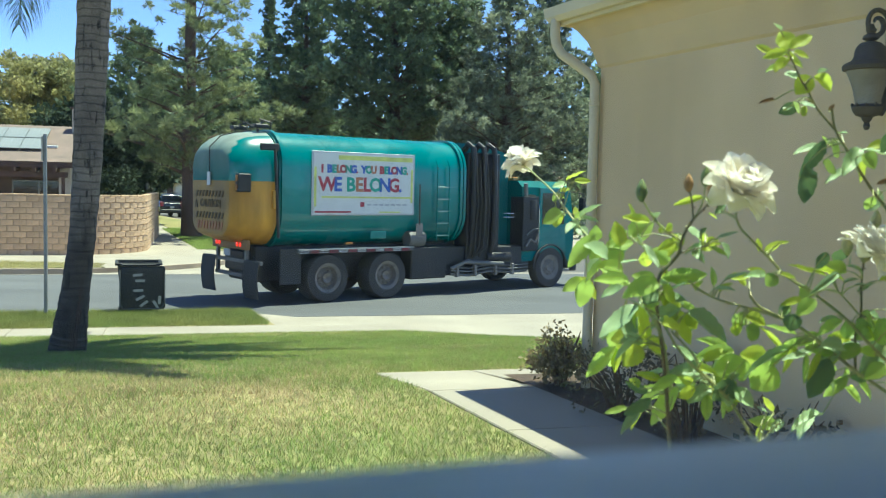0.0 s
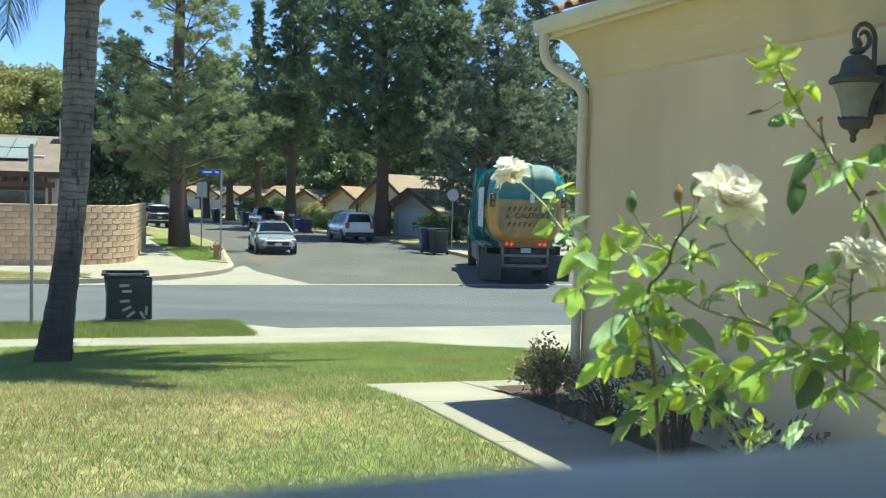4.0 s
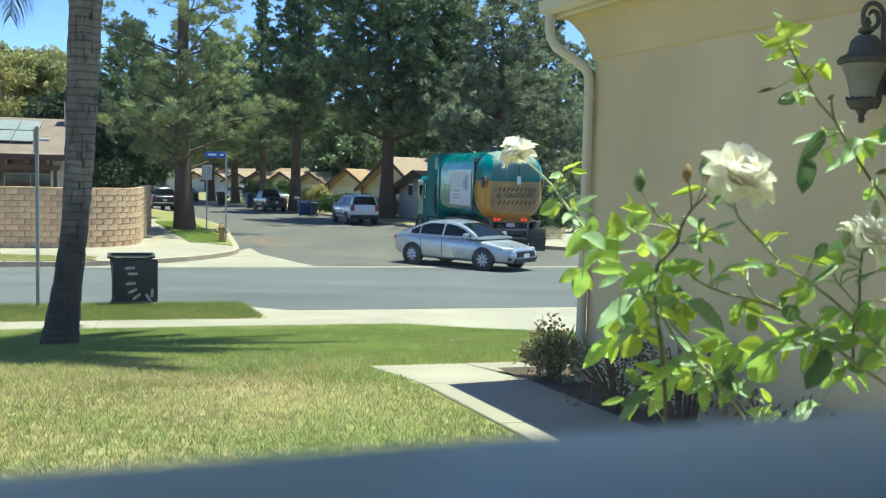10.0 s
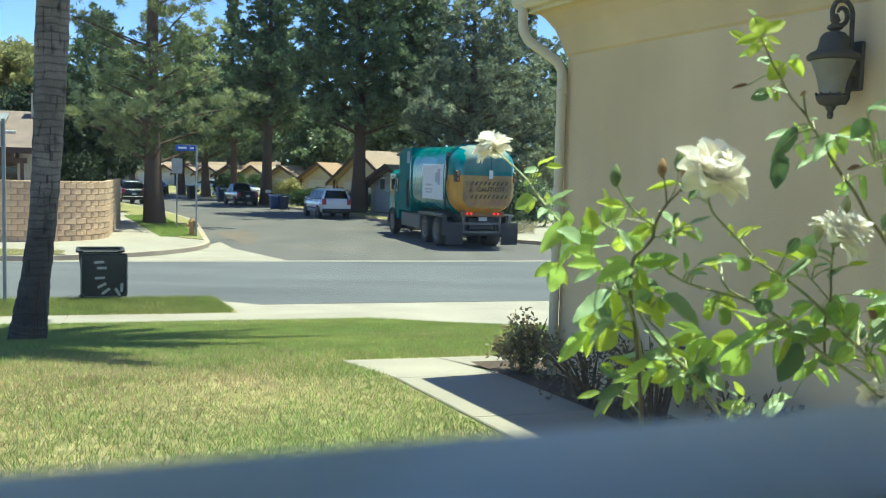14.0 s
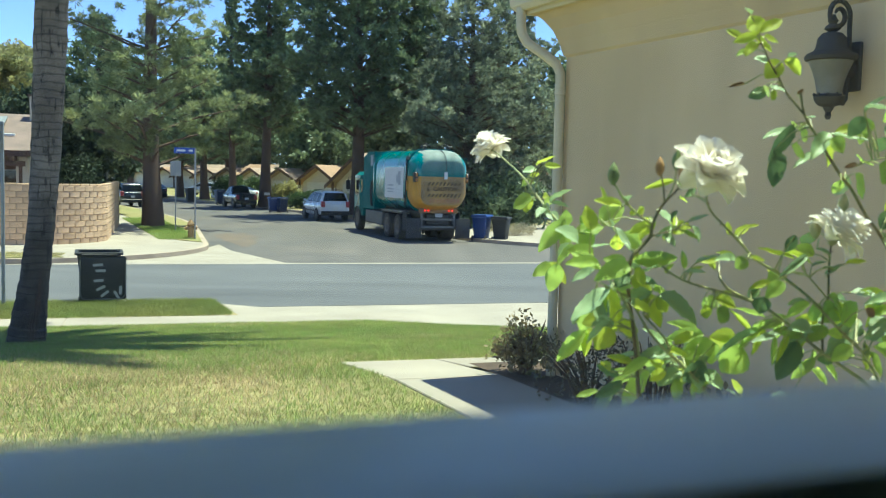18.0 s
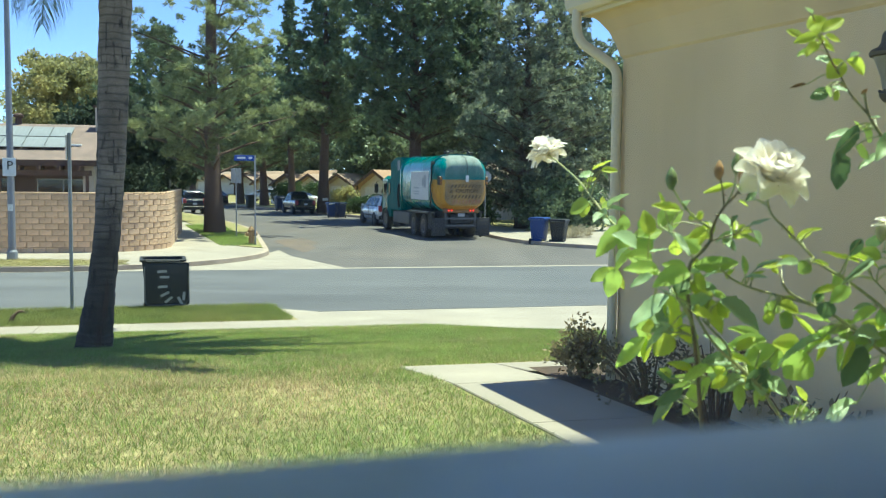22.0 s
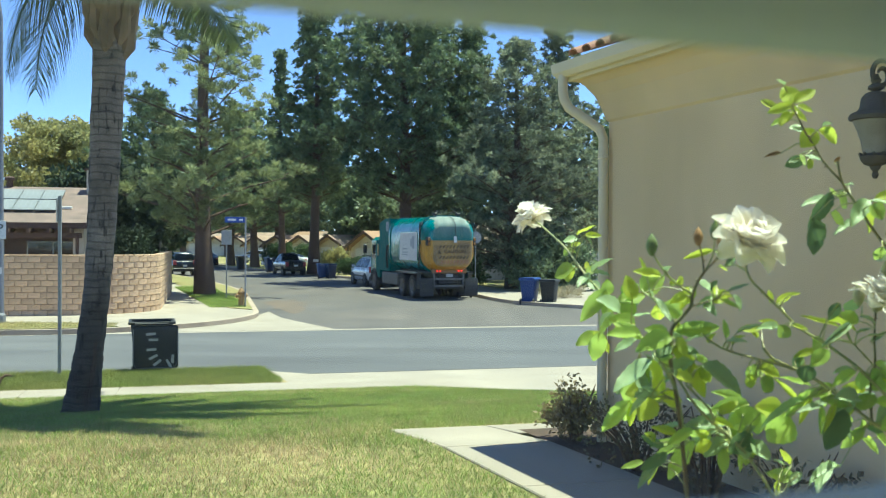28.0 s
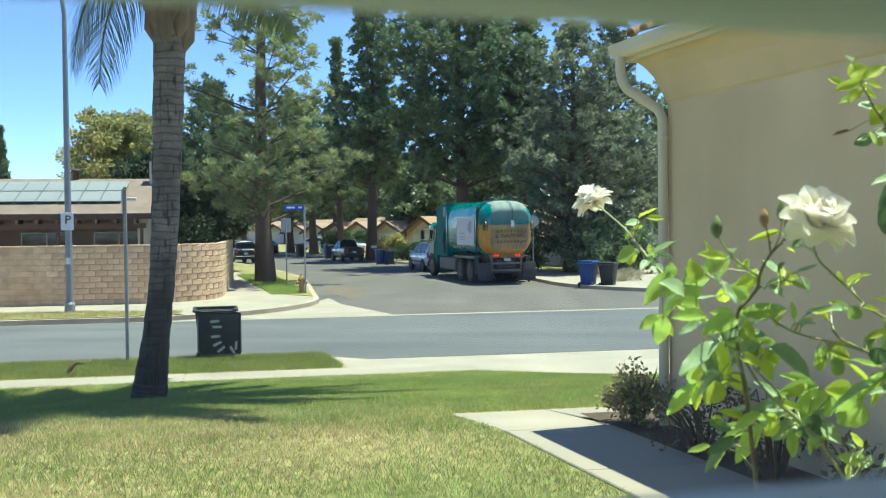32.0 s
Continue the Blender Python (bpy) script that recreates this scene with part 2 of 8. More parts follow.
M["bark"] = shade("pine_bark", (0.11, 0.07, 0.05), 0.95, 0, 0.3, 4, 30, 0.8, bump_dist=0.03)
M["teal"] = shade("teal_paint", (0.0, 0.205, 0.185), 0.26, 0, 0.10, 0.8, 30, 0.02, (0.004, 0.155, 0.145), 0.6, coat=0.3)
M["dull_teal"] = shade("dull_teal_paint", (0.0, 0.165, 0.15), 0.6, 0, 0.12, 0.8, 30, 0.03, (0.01, 0.12, 0.11), 0.8, spec=0.2)
M["pale_teal"] = shade("sun_faded_teal", (0.16, 0.32, 0.28), 0.6, 0, 0.12, 1.0, 20, 0.05, (0.34, 0.42, 0.37), 0.9)
M["truck_yellow"] = shade("truck_yellow", (0.62, 0.33, 0.04), 0.5, 0, 0.12, 1.5, 30, 0.03, (0.40, 0.21, 0.05), 0.8)
# yellow for the tailgate's back: shade put into the colour, with grimy patches
M["grimy_yellow"] = shade("grimy_yellow_paint", (0.47, 0.29, 0.085), 0.7, 0, 0.2, 3, 30, 0.05, (0.24, 0.165, 0.085), 1.6)
M["black_steel"] = shade("black_steel", (0.02, 0.02, 0.021), 0.5, 0.2, 0.3, 3, 30, 0.1, (0.045, 0.04, 0.036), 1.5)
M["dusty_rim"] = shade("dusty_rim", (0.17, 0.155, 0.135), 0.7, 0, 0.3, 8, 40, 0.1, (0.26, 0.22, 0.18), 0.8)
M["dusty_tyre"] = shade("dusty_tyre", (0.075, 0.069, 0.06), 0.9, 0, 0.3, 5, 60, 0.3, (0.06, 0.055, 0.05), 0.7)
M["rubber"] = shade("rubber", (0.04, 0.038, 0.035), 0.85, 0, 0.25, 5, 60, 0.3)
M["grey_rubber"] = shade("dusty_rubber", (0.06, 0.058, 0.055), 0.9, 0, 0.25, 3, 40, 0.2)
M["hub"] = shade("hub_steel", (0.24, 0.215, 0.185), 0.6, 0.2, 0.25, 8, 40, 0.1)
M["alu"] = shade("worn_aluminium", (0.45, 0.45, 0.44), 0.4, 0.8, 0.15, 3, 40, 0.05)
M["galv"] = shade("galvanised_steel", (0.33, 0.33, 0.32), 0.55, 0.5, 0.15, 5, 60, 0.1)
M["white_car"] = shade("white_car_paint", (0.72, 0.73, 0.74), 0.25, 0, 0.03, 1, 30, 0, coat=0.5)
M["silver"] = shade("silver_paint", (0.46, 0.48, 0.50), 0.28, 0.55, 0.03, 1, 30, 0, coat=0.6)
M["dark_car"] = shade("dark_car_paint", (0.012, 0.016, 0.025), 0.25, 0, 0.05, 1, 30, 0, coat=0.6)
M["window_dark"] = glassy("dark_glass", (0.012, 0.015, 0.017))
M["chrome"] = shade("chrome", (0.6, 0.6, 0.6), 0.15, 1, 0.05, 5, 30, 0)
M["can_black"] = shade("black_plastic", (0.022, 0.024, 0.024), 0.65, 0, 0.15, 3, 40, 0.05)
M["can_blue"] = shade("blue_plastic", (0.012, 0.05, 0.20), 0.45, 0, 0.12, 3, 40, 0.03)
M["can_navy"] = shade("navy_plastic", (0.01, 0.03, 0.10), 0.45, 0, 0.12, 3, 40, 0.03)
M["red_light"] = glowing("tail_lamp_red", (0.75, 0.03, 0.02), 0.5)
M["amber_off"] = shade("amber_lens", (0.42, 0.17, 0.03), 0.3)
M["clear_lamp"] = shade("clear_lens", (0.75, 0.77, 0.78), 0.12, 0.1, 0.05)
M["brass"] = shade("hydrant_paint", (0.34, 0.22, 0.10), 0.55, 0.3, 0.3, 10, 60, 0.2)
M["sign_blue"] = shade("sign_blue", (0.01, 0.06, 0.33), 0.4, 0, 0.05, 3, 30, 0)
M["roof_brown"] = shade("brown_shingle", (0.20, 0.15, 0.12), 0.9, 0, 0.2, 2, 30, 0.3, (0.25, 0.18, 0.15), 0.5)
M["roof_pink"] = shade("pale_shingle", (0.33, 0.235, 0.165), 0.9, 0, 0.15, 1, 30, 0.3, (0.37, 0.275, 0.20), 0.4)
M["roof_rust"] = shade("rust_shingle", (0.36, 0.23, 0.14), 0.9, 0, 0.15, 1, 30, 0.3)
M["house_stucco"] = shade("house_stucco", (0.56, 0.50, 0.41), 0.9, 0, 0.08, 1, 30, 0.1)
M["house_tan"] = shade("house_tan", (0.52, 0.455, 0.37), 0.9, 0, 0.08, 1, 30, 0.1)
M["wood_dark"] = shade("dark_timber", (0.09, 0.05, 0.035), 0.8, 0, 0.25, 4, 40, 0.2)
M["solar"] = shade("solar_cell", (0.20, 0.22, 0.22), 0.6, 0.0, 0.08, 1, 10, 0, spec=0.8)
M["iron"] = shade("bronze_iron", (0.085, 0.074, 0.06), 0.65, 0.1, 0.3, 20, 120, 0.3)
M["lamp_glass"] = shade("seeded_glass", (0.24, 0.225, 0.19), 0.4, 0, 0.2, 8, 60, 0.4)
M["stem"] = shade("rose_stem", (0.36, 0.42, 0.15), 0.5, 0, 0.2, 30, 200, 0.1, (0.44, 0.42, 0.20), 8)
M["cane"] = shade("old_cane", (0.16, 0.10, 0.06), 0.8, 0, 0.3, 30, 200, 0.3)
M["petal"] = shade("cream_petal", (0.97, 0.94, 0.86), 0.6, 0, 0.03, 20, 100, 0.05, through_light=0.6, spec=0.2)
M["grass_blade"] = shade("grass_blade", (0.235, 0.335, 0.088), 0.8, 0, 0.18, 2.0, 30, 0, (0.29, 0.37, 0.10), 0.6, island=0.45, through_light=0.4, spec=0.15)
M["dry_blade"] = shade("dry_grass_blade", (0.60, 0.46, 0.27), 0.8, 0, 0.15, 2.0, 30, 0, (0.42, 0.33, 0.18), 0.9, island=0.45, through_light=0.4, spec=0.15)
M["needle"] = shade("pine_needle", (0.085, 0.13, 0.07), 0.55, 0, 0.35, 0.3, 3, 0, (0.27, 0.33, 0.17), 1.1, island=0.35, through_light=0.35)
M["needle_light"] = shade("light_pine_needle", (0.165, 0.21, 0.09), 0.55, 0, 0.35, 0.3, 3, 0, (0.41, 0.43, 0.21), 1.1, island=0.35, through_light=0.5)
M["needle_grey"] = shade("grey_cedar_needle", (0.13, 0.165, 0.10), 0.55, 0, 0.35, 0.3, 3, 0, (0.32, 0.34, 0.23), 1.2, island=0.35, through_light=0.5)
M["leaf_yellow"] = shade("yellow_green_leaf", (0.54, 0.46, 0.18), 0.6, 0, 0.2, 0.4, 4, 0, (0.30, 0.33, 0.155), 0.35, island=0.3, through_light=0.55)
M["leaf_green"] = shade("green_leaf", (0.065, 0.12, 0.04), 0.6, 0, 0.25, 0.5, 4, 0, (0.11, 0.155, 0.05), 0.5, island=0.3, through_light=0.4)
M["leaf_dark"] = shade("dark_evergreen_leaf", (0.030, 0.048, 0.026), 0.65, 0, 0.25, 0.5, 4, 0, (0.05, 0.07, 0.035), 0.6, island=0.3, through_light=0.15, spec=0.2)
M["dry_leaf"] = shade("dry_shrub_leaf", (0.38, 0.28, 0.15), 0.7, 0, 0.25, 5, 40, 0, (0.20, 0.20, 0.08), 3, island=0.3, through_light=0.25)
M["frond"] = shade("palm_frond", (0.10, 0.14, 0.05), 0.5, 0, 0.2, 1, 20, 0, island=0.2, through_light=0.3)
M["room_paint"] = shade("room_paint", (0.55, 0.54, 0.51), 0.9, 0, 0.05, 1, 60, 0.05)
M["sticker"] = shade("faded_sticker", (0.42, 0.42, 0.40), 0.7, 0, 0.2, 20, 100, 0)
M["upper_frame"] = shade("upper_window_frame", (0.52, 0.66, 0.74), 0.5, 0, 0.04, 10, 100, 0.0)
M["window_frame"] = shade("window_frame", (0.55, 0.63, 0.69), 0.42, 0, 0.05, 10, 100, 0.0, spec=0.7)
M["faded_black"] = shade("faded_black_print", (0.12, 0.08, 0.035), 0.7, 0, 0.3, 8, 60, 0)
M["sign_white"] = shade("sign_white", (0.70, 0.70, 0.68), 0.5, 0, 0.05, 5, 30, 0)
M["banner_pale"] = shade("banner_print", (0.68, 0.70, 0.66), 0.55, 0, 0.05, 3, 30, 0)
M["p_red"] = shade("print_red", (0.36, 0.05, 0.07), 0.6)
M["p_blue"] = shade("print_blue", (0.05, 0.12, 0.45), 0.6)
M["p_green"] = shade("print_green", (0.05, 0.34, 0.24), 0.6)
M["p_orange"] = shade("print_orange", (0.42, 0.18, 0.10), 0.6)
M["p_lime"] = shade("print_lime", (0.62, 0.66, 0.18), 0.6)
M["p_grey"] = shade("print_grey", (0.40, 0.42, 0.44), 0.6)
M["brick_rust"] = shade("terracotta_roof", (0.45, 0.16, 0.08), 0.9)
M["wiper_white"] = shade("garage_door_white", (0.62, 0.60, 0.55), 0.7, 0, 0.05, 2, 20, 0.05)
M["truck_brown"] = shade("rusty_yellow", (0.30, 0.17, 0.06), 0.7, 0, 0.25, 4, 30, 0.1, (0.16, 0.10, 0.06), 2)
M["steel_grey"] = shade("dusty_steel", (0.13, 0.13, 0.125), 0.6, 0.3, 0.25, 2, 30, 0.1, (0.20, 0.19, 0.17), 1.0)
M["lamp_steel"] = shade("painted_lamp_steel", (0.24, 0.24, 0.26), 0.55, 0.3, 0.1, 3, 40, 0.05)
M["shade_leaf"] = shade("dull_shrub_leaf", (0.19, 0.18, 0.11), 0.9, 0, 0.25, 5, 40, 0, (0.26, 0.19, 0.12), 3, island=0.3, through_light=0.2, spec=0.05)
M["verge_mix"] = shade("thin_verge_blade", (0.34, 0.33, 0.13), 0.8, 0, 0.2, 2.0, 30, 0, (0.48, 0.40, 0.20), 0.9, island=0.4, through_light=0.4, spec=0.15)
M["straw"] = shade("straw", (0.50, 0.46, 0.33), 0.9, 0, 0.2, 3, 30, 0, (0.40, 0.34, 0.2), 2, island=0.25, through_light=0.2)
M["cane_red"] = shade("reddish_cane", (0.20, 0.13, 0.07), 0.6, 0, 0.2, 30, 200, 0.1, (0.22, 0.24, 0.09), 10)
M["bud_green"] = shade("green_bud", (0.20, 0.27, 0.10), 0.6, 0, 0.2, 60, 300, 0.1)
M["bud_brown"] = shade("withered_bud", (0.42, 0.25, 0.11), 0.8, 0, 0.3, 60, 300, 0.2)
# back-lit, sheen and shade tones of one rose leaf, beside the yellower young leaf
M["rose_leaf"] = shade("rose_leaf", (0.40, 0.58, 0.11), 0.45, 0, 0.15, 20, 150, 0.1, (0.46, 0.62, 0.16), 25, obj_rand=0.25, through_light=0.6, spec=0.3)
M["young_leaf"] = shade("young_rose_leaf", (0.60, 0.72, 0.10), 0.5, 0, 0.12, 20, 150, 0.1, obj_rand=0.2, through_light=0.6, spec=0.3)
M["shade_toned_leaf"] = shade("shaded_rose_leaf", (0.17, 0.27, 0.11), 0.6, 0, 0.2, 20, 150, 0.1, obj_rand=0.25, through_light=0.3, spec=0.3)
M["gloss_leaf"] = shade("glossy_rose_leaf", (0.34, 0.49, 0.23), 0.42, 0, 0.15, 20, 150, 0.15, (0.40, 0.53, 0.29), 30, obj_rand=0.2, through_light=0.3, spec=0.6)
M["thorn"] = shade("rose_thorn", (0.22, 0.11, 0.07), 0.6, 0, 0.2, 60, 200, 0.05)
M["bud_cream"] = shade("cream_bud", (0.72, 0.66, 0.42), 0.6, 0, 0.1, 60, 200, 0.05, (0.45, 0.52, 0.22), 40, through_light=0.2)


def ringed_bark(name):
    """Palm bark: grey-brown with dark leaf-scar rings and upright cracks."""
    m = shade(name, (0.185, 0.145, 0.115), 0.95, 0, 0.24, 5, 40, 0.7, (0.29, 0.235, 0.185), 2.5, bump_dist=0.03)
    n, l = m.node_tree.nodes, m.node_tree.links
    b = n["Principled BSDF"]
    col = b.inputs["Base Color"].links[0].from_socket
    co = n.new("ShaderNodeTexCoord").outputs["Object"]
    wave = n.new("ShaderNodeTexWave")
    wave.bands_direction = "Z"
    wave.inputs["Scale"].default_value, wave.inputs["Distortion"].default_value = 3.3, 3.5
    wave.inputs["Detail"].default_value, wave.inputs["Detail Scale"].default_value = 3.0, 1.4
    l.new(co, wave.inputs["Vector"])
    mp = n.new("ShaderNodeMapping")
    mp.inputs["Scale"].default_value = (22, 22, 4.5)
    l.new(co, mp.inputs["Vector"])
    crack = n.new("ShaderNodeTexNoise")
    crack.inputs["Scale"].default_value, crack.inputs["Detail"].default_value = 1.0, 3.0
    l.new(mp.outputs[0], crack.inputs["Vector"])
    prev = col
    for src, lo, hi, dark in ((wave.outputs["Fac"], 0.0, 0.25, 0.5), (crack.outputs["Fac"], 0.34, 0.44, 0.22)):
        r = n.new("ShaderNodeMapRange")
        r.inputs["From Min"].default_value, r.inputs["From Max"].default_value = lo, hi
        r.inputs["To Min"].default_value, r.inputs["To Max"].default_value = dark, 1.0
        l.new(src, r.inputs["Value"])
        h = n.new("ShaderNodeHueSaturation")
        l.new(r.outputs[0], h.inputs["Value"])
        l.new(prev, h.inputs["Color"])
        prev = h.outputs[0]
    # dark foot with an uneven upper edge: crown shade put into the bark colour
    zed = n.new("ShaderNodeSeparateXYZ")
    l.new(co, zed.inputs[0])
    r = n.new("ShaderNodeMapRange")
    r.inputs["From Min"].default_value, r.inputs["From Max"].default_value = 1.85, 2.35
    r.inputs["To Min"].default_value, r.inputs["To Max"].default_value = 0.42, 1.0
    edge_z = n.new("ShaderNodeMath")
    edge_z.operation = "ADD"
    l.new(zed.outputs["Z"], edge_z.inputs[0])
    l.new(crack.outputs["Fac"], edge_z.inputs[1])
    l.new(edge_z.outputs[0], r.inputs["Value"])
    h = n.new("ShaderNodeHueSaturation")
    l.new(r.outputs[0], h.inputs["Value"])
    l.new(prev, h.inputs["Color"])
    l.new(h.outputs[0], b.inputs["Base Color"])
    return m


M["palm_bark"] = ringed_bark("palm_bark")


def pale_upwards(name, deep, pale, low, high):
    """Paint that turns pale upwards, with an uneven edge and streaks."""
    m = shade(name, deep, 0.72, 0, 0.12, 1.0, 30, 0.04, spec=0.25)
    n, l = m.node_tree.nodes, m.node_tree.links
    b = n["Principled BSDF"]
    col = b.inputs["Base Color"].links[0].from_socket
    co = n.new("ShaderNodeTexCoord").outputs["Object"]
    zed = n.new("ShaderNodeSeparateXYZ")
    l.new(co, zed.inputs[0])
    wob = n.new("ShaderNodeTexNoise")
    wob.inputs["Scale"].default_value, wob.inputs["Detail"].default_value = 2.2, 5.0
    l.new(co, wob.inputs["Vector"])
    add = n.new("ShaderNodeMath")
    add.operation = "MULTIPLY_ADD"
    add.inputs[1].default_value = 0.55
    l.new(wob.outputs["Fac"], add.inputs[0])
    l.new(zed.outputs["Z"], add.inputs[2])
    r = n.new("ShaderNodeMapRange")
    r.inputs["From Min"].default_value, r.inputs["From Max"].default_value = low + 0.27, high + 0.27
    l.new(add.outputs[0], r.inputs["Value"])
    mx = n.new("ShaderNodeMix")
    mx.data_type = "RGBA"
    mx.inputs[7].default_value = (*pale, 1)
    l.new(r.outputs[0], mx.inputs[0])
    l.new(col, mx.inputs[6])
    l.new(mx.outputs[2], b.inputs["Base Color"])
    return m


M["faded_teal"] = pale_upwards("sun_bleached_teal", (0.008, 0.15, 0.135), (0.235, 0.285, 0.245), 2.72, 3.62)
M["flap_rubber"] = shade("dusty_flap_rubber", (0.060, 0.060, 0.058), 0.9, 0, 0.25, 3, 40, 0.2, (0.045, 0.043, 0.041), 1.2)


def dusty_pane(name):
    """Window glass: mostly clear, a faint mirror, and a thin film of dust."""
    m = bpy.data.materials.new(name)
    m.use_nodes = True
    n, l = m.node_tree.nodes, m.node_tree.links
    n.remove(n["Principled BSDF"])
    clear, gloss, dust = n.new("ShaderNodeBsdfTransparent"), n.new("ShaderNodeBsdfGlossy"), n.new("ShaderNodeBsdfTranslucent")
    gloss.inputs["Roughness"].default_value = 0.02
    dust.inputs["Color"].default_value = (0.8, 0.85, 0.85, 1)
    a, b = n.new("ShaderNodeMixShader"), n.new("ShaderNodeMixShader")
    a.inputs[0].default_value, b.inputs[0].default_value = 0.05, 0.012
    l.new(clear.outputs[0], a.inputs[1])
    l.new(gloss.outputs[0], a.inputs[2])
    l.new(a.outputs[0], b.inputs[1])
    l.new(dust.outputs[0], b.inputs[2])
    l.new(b.outputs[0], n["Material Output"].inputs["Surface"])
    return m


M["pane"] = dusty_pane("dusty_window_glass")

# brown wall made darker: the porch's shade is put into its colour
M["porch_brown"] = shade("porch_brown", (0.13, 0.085, 0.065), 0.85, 0, 0.2, 2, 30, 0.1)
M["verge_blade"] = shade("verge_grass_blade", (0.20, 0.25, 0.075), 0.8, 0, 0.2, 2.0, 30, 0, (0.28, 0.29, 0.10), 0.8, island=0.4, through_light=0.4, spec=0.15)
M["dirt"] = shade("street_dirt", (0.165, 0.125, 0.09), 0.95, 0, 0.2, 1.5, 40, 0.3, (0.135, 0.112, 0.09), 0.9)
M["leaf_base"] = shade("palm_leaf_base", (0.17, 0.115, 0.07), 0.9, 0, 0.25, 6, 50, 0.5, (0.24, 0.17, 0.11), 3)
M["alloy"] = shade("alloy_rim", (0.55, 0.56, 0.57), 0.35, 0.4, 0.05, 5, 40, 0)


def streaked(m, turn, size, amount):
    """Adds long faint streaks to a surface's colour, in the direction of the small scale."""
    n, l = m.node_tree.nodes, m.node_tree.links
    b = n["Principled BSDF"]
    col = b.inputs["Base Color"].links[0].from_socket
    mp = n.new("ShaderNodeMapping")
    mp.inputs["Rotation"].default_value, mp.inputs["Scale"].default_value = (0, 0, radians(turn)), size
    l.new(n.new("ShaderNodeTexCoord").outputs["Object"], mp.inputs["Vector"])
    t = n.new("ShaderNodeTexNoise")
    t.inputs["Scale"].default_value, t.inputs["Detail"].default_value = 1.0, 5.0
    l.new(mp.outputs[0], t.inputs["Vector"])
    r = n.new("ShaderNodeMapRange")
    r.inputs["From Min"].default_value, r.inputs["From Max"].default_value = 0.3, 0.7
    r.inputs["To Min"].default_value, r.inputs["To Max"].default_value = 1 - amount, 1 + amount
    l.new(t.outputs["Fac"], r.inputs["Value"])
    h = n.new("ShaderNodeHueSaturation")
    l.new(r.outputs[0], h.inputs["Value"])
    l.new(col, h.inputs["Color"])
    l.new(h.outputs[0], b.inputs["Base Color"])


streaked(M["asphalt"], -14.2, (0.07, 1.1, 1.0), 0.16)
streaked(M["asphalt_far"], -14.2, (0.9, 0.06, 1.0), 0.14)
streaked(M["stucco"], 0, (2.2, 2.2, 0.3), 0.07)
streaked(M["trim_yellow"], 0, (1.8, 1.8, 0.5), 0.10)
streaked(M["concrete"], -14.2, (0.5, 1.6, 1.0), 0.07)
streaked(M["truck_yellow"], 0, (5, 5, 0.6), 0.22)
streaked(M["teal"], 0, (4, 1.2, 0.4), 0.14)
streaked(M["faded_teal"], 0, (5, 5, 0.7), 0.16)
streaked(M["faded_black"], 0, (6, 6, 1.5), 0.25)

# ---- ground, streets and pavements ----
KERB_NEAR, KERB_FAR = 19.2, 28.3          # the near street lies between them (v)
SIDE_L, SIDE_R = 1.6, 12.4                # the far street lies between them (u)
DRIVE_L, DRIVE_R = 3.25, 10.5             # the driveway (u)
WALK_NEAR, WALK_FAR = 16.1, 17.0        # the near pavement


def slab(name, outline, z0, z1, mat, label, category, parent=None):
    """A flat slab on a street-grid outline."""
    bm = bmesh.new()
    lo = [bm.verts.new(uv(u, v, z0)) for u, v in outline]
    hi = [bm.verts.new(uv(u, v, z1)) for u, v in outline]
    k = len(outline)
    bm.faces.new(hi)
    bm.faces.new(lo[::-1])
    for i in range(k):
        bm.faces.new((lo[i], lo[(i + 1) % k], hi[(i + 1) % k], hi[i]))
    bmesh.ops.recalc_face_normals(bm, faces=bm.faces)
    ob = part(name, bm, mat, parent)
    return tagged(ob, label, category, kind="structure") if category else ob


def drive_edge(v):
    """Where the lawn meets the driveway: the lawn widens towards the house, its tip is rounded."""
    return min(6.2, 3.95 + (16.1 - v) * 0.65) - 0.5 * max(0.0, (v - 15.6) / 0.5) ** 2


def drive_side(u, v):
    """Stretches the plan beside the driveway so that both follow its slanting edge."""
    if u <= 2.0:
        return u
    if u <= DRIVE_L:
        return 2.0 + (u - 2.0) / (DRIVE_L - 2.0) * (drive_edge(v) - 2.0)
    return drive_edge(v) + (u - DRIVE_L) / (DRIVE_R - DRIVE_L) * (DRIVE_R - drive_edge(v))


def field(name, us, vs, height, mat, skirt=0.25):
    """A sheet over a street grid with a height of its own."""
    nu, nv = len(us), len(vs)
    verts = [uv(drive_side(u, v), v, height(u, v)) for v in vs for u in us]
    faces = [(j * nu + i, j * nu + i + 1, (j + 1) * nu + i + 1, (j + 1) * nu + i) for j in range(nv - 1) for i in range(nu - 1)]
    return sheet(name, [tuple(p) for p in verts], faces, mat)


ground = slab("ground", [(-2500, -2500), (2500, -2500), (2500, 2500), (-2500, 2500)], -0.4, -0.05, M["far_ground"], "dry level ground reaching to the horizon", "ground")
near_street = slab("road", [(-300, KERB_NEAR), (300, KERB_NEAR), (300, KERB_FAR), (-300, KERB_FAR)], -0.3, 0.0, M["asphalt"], "worn grey asphalt road crossing before the house", "road")
far_vs = [KERB_FAR + 0.35 + 2.5 * i for i in range(26)] + [95 + 5 * i for i in range(12)] + [160, 180, 200, 240, 280, 330]
far_street = slab("road", [(SIDE_L - 8 + bend(v), v) for v in far_vs] + [(SIDE_R + 12 + bend(v), v) for v in reversed(far_vs)], -0.3, 0.002, M["asphalt_far"], "faded brownish asphalt side street", "road")
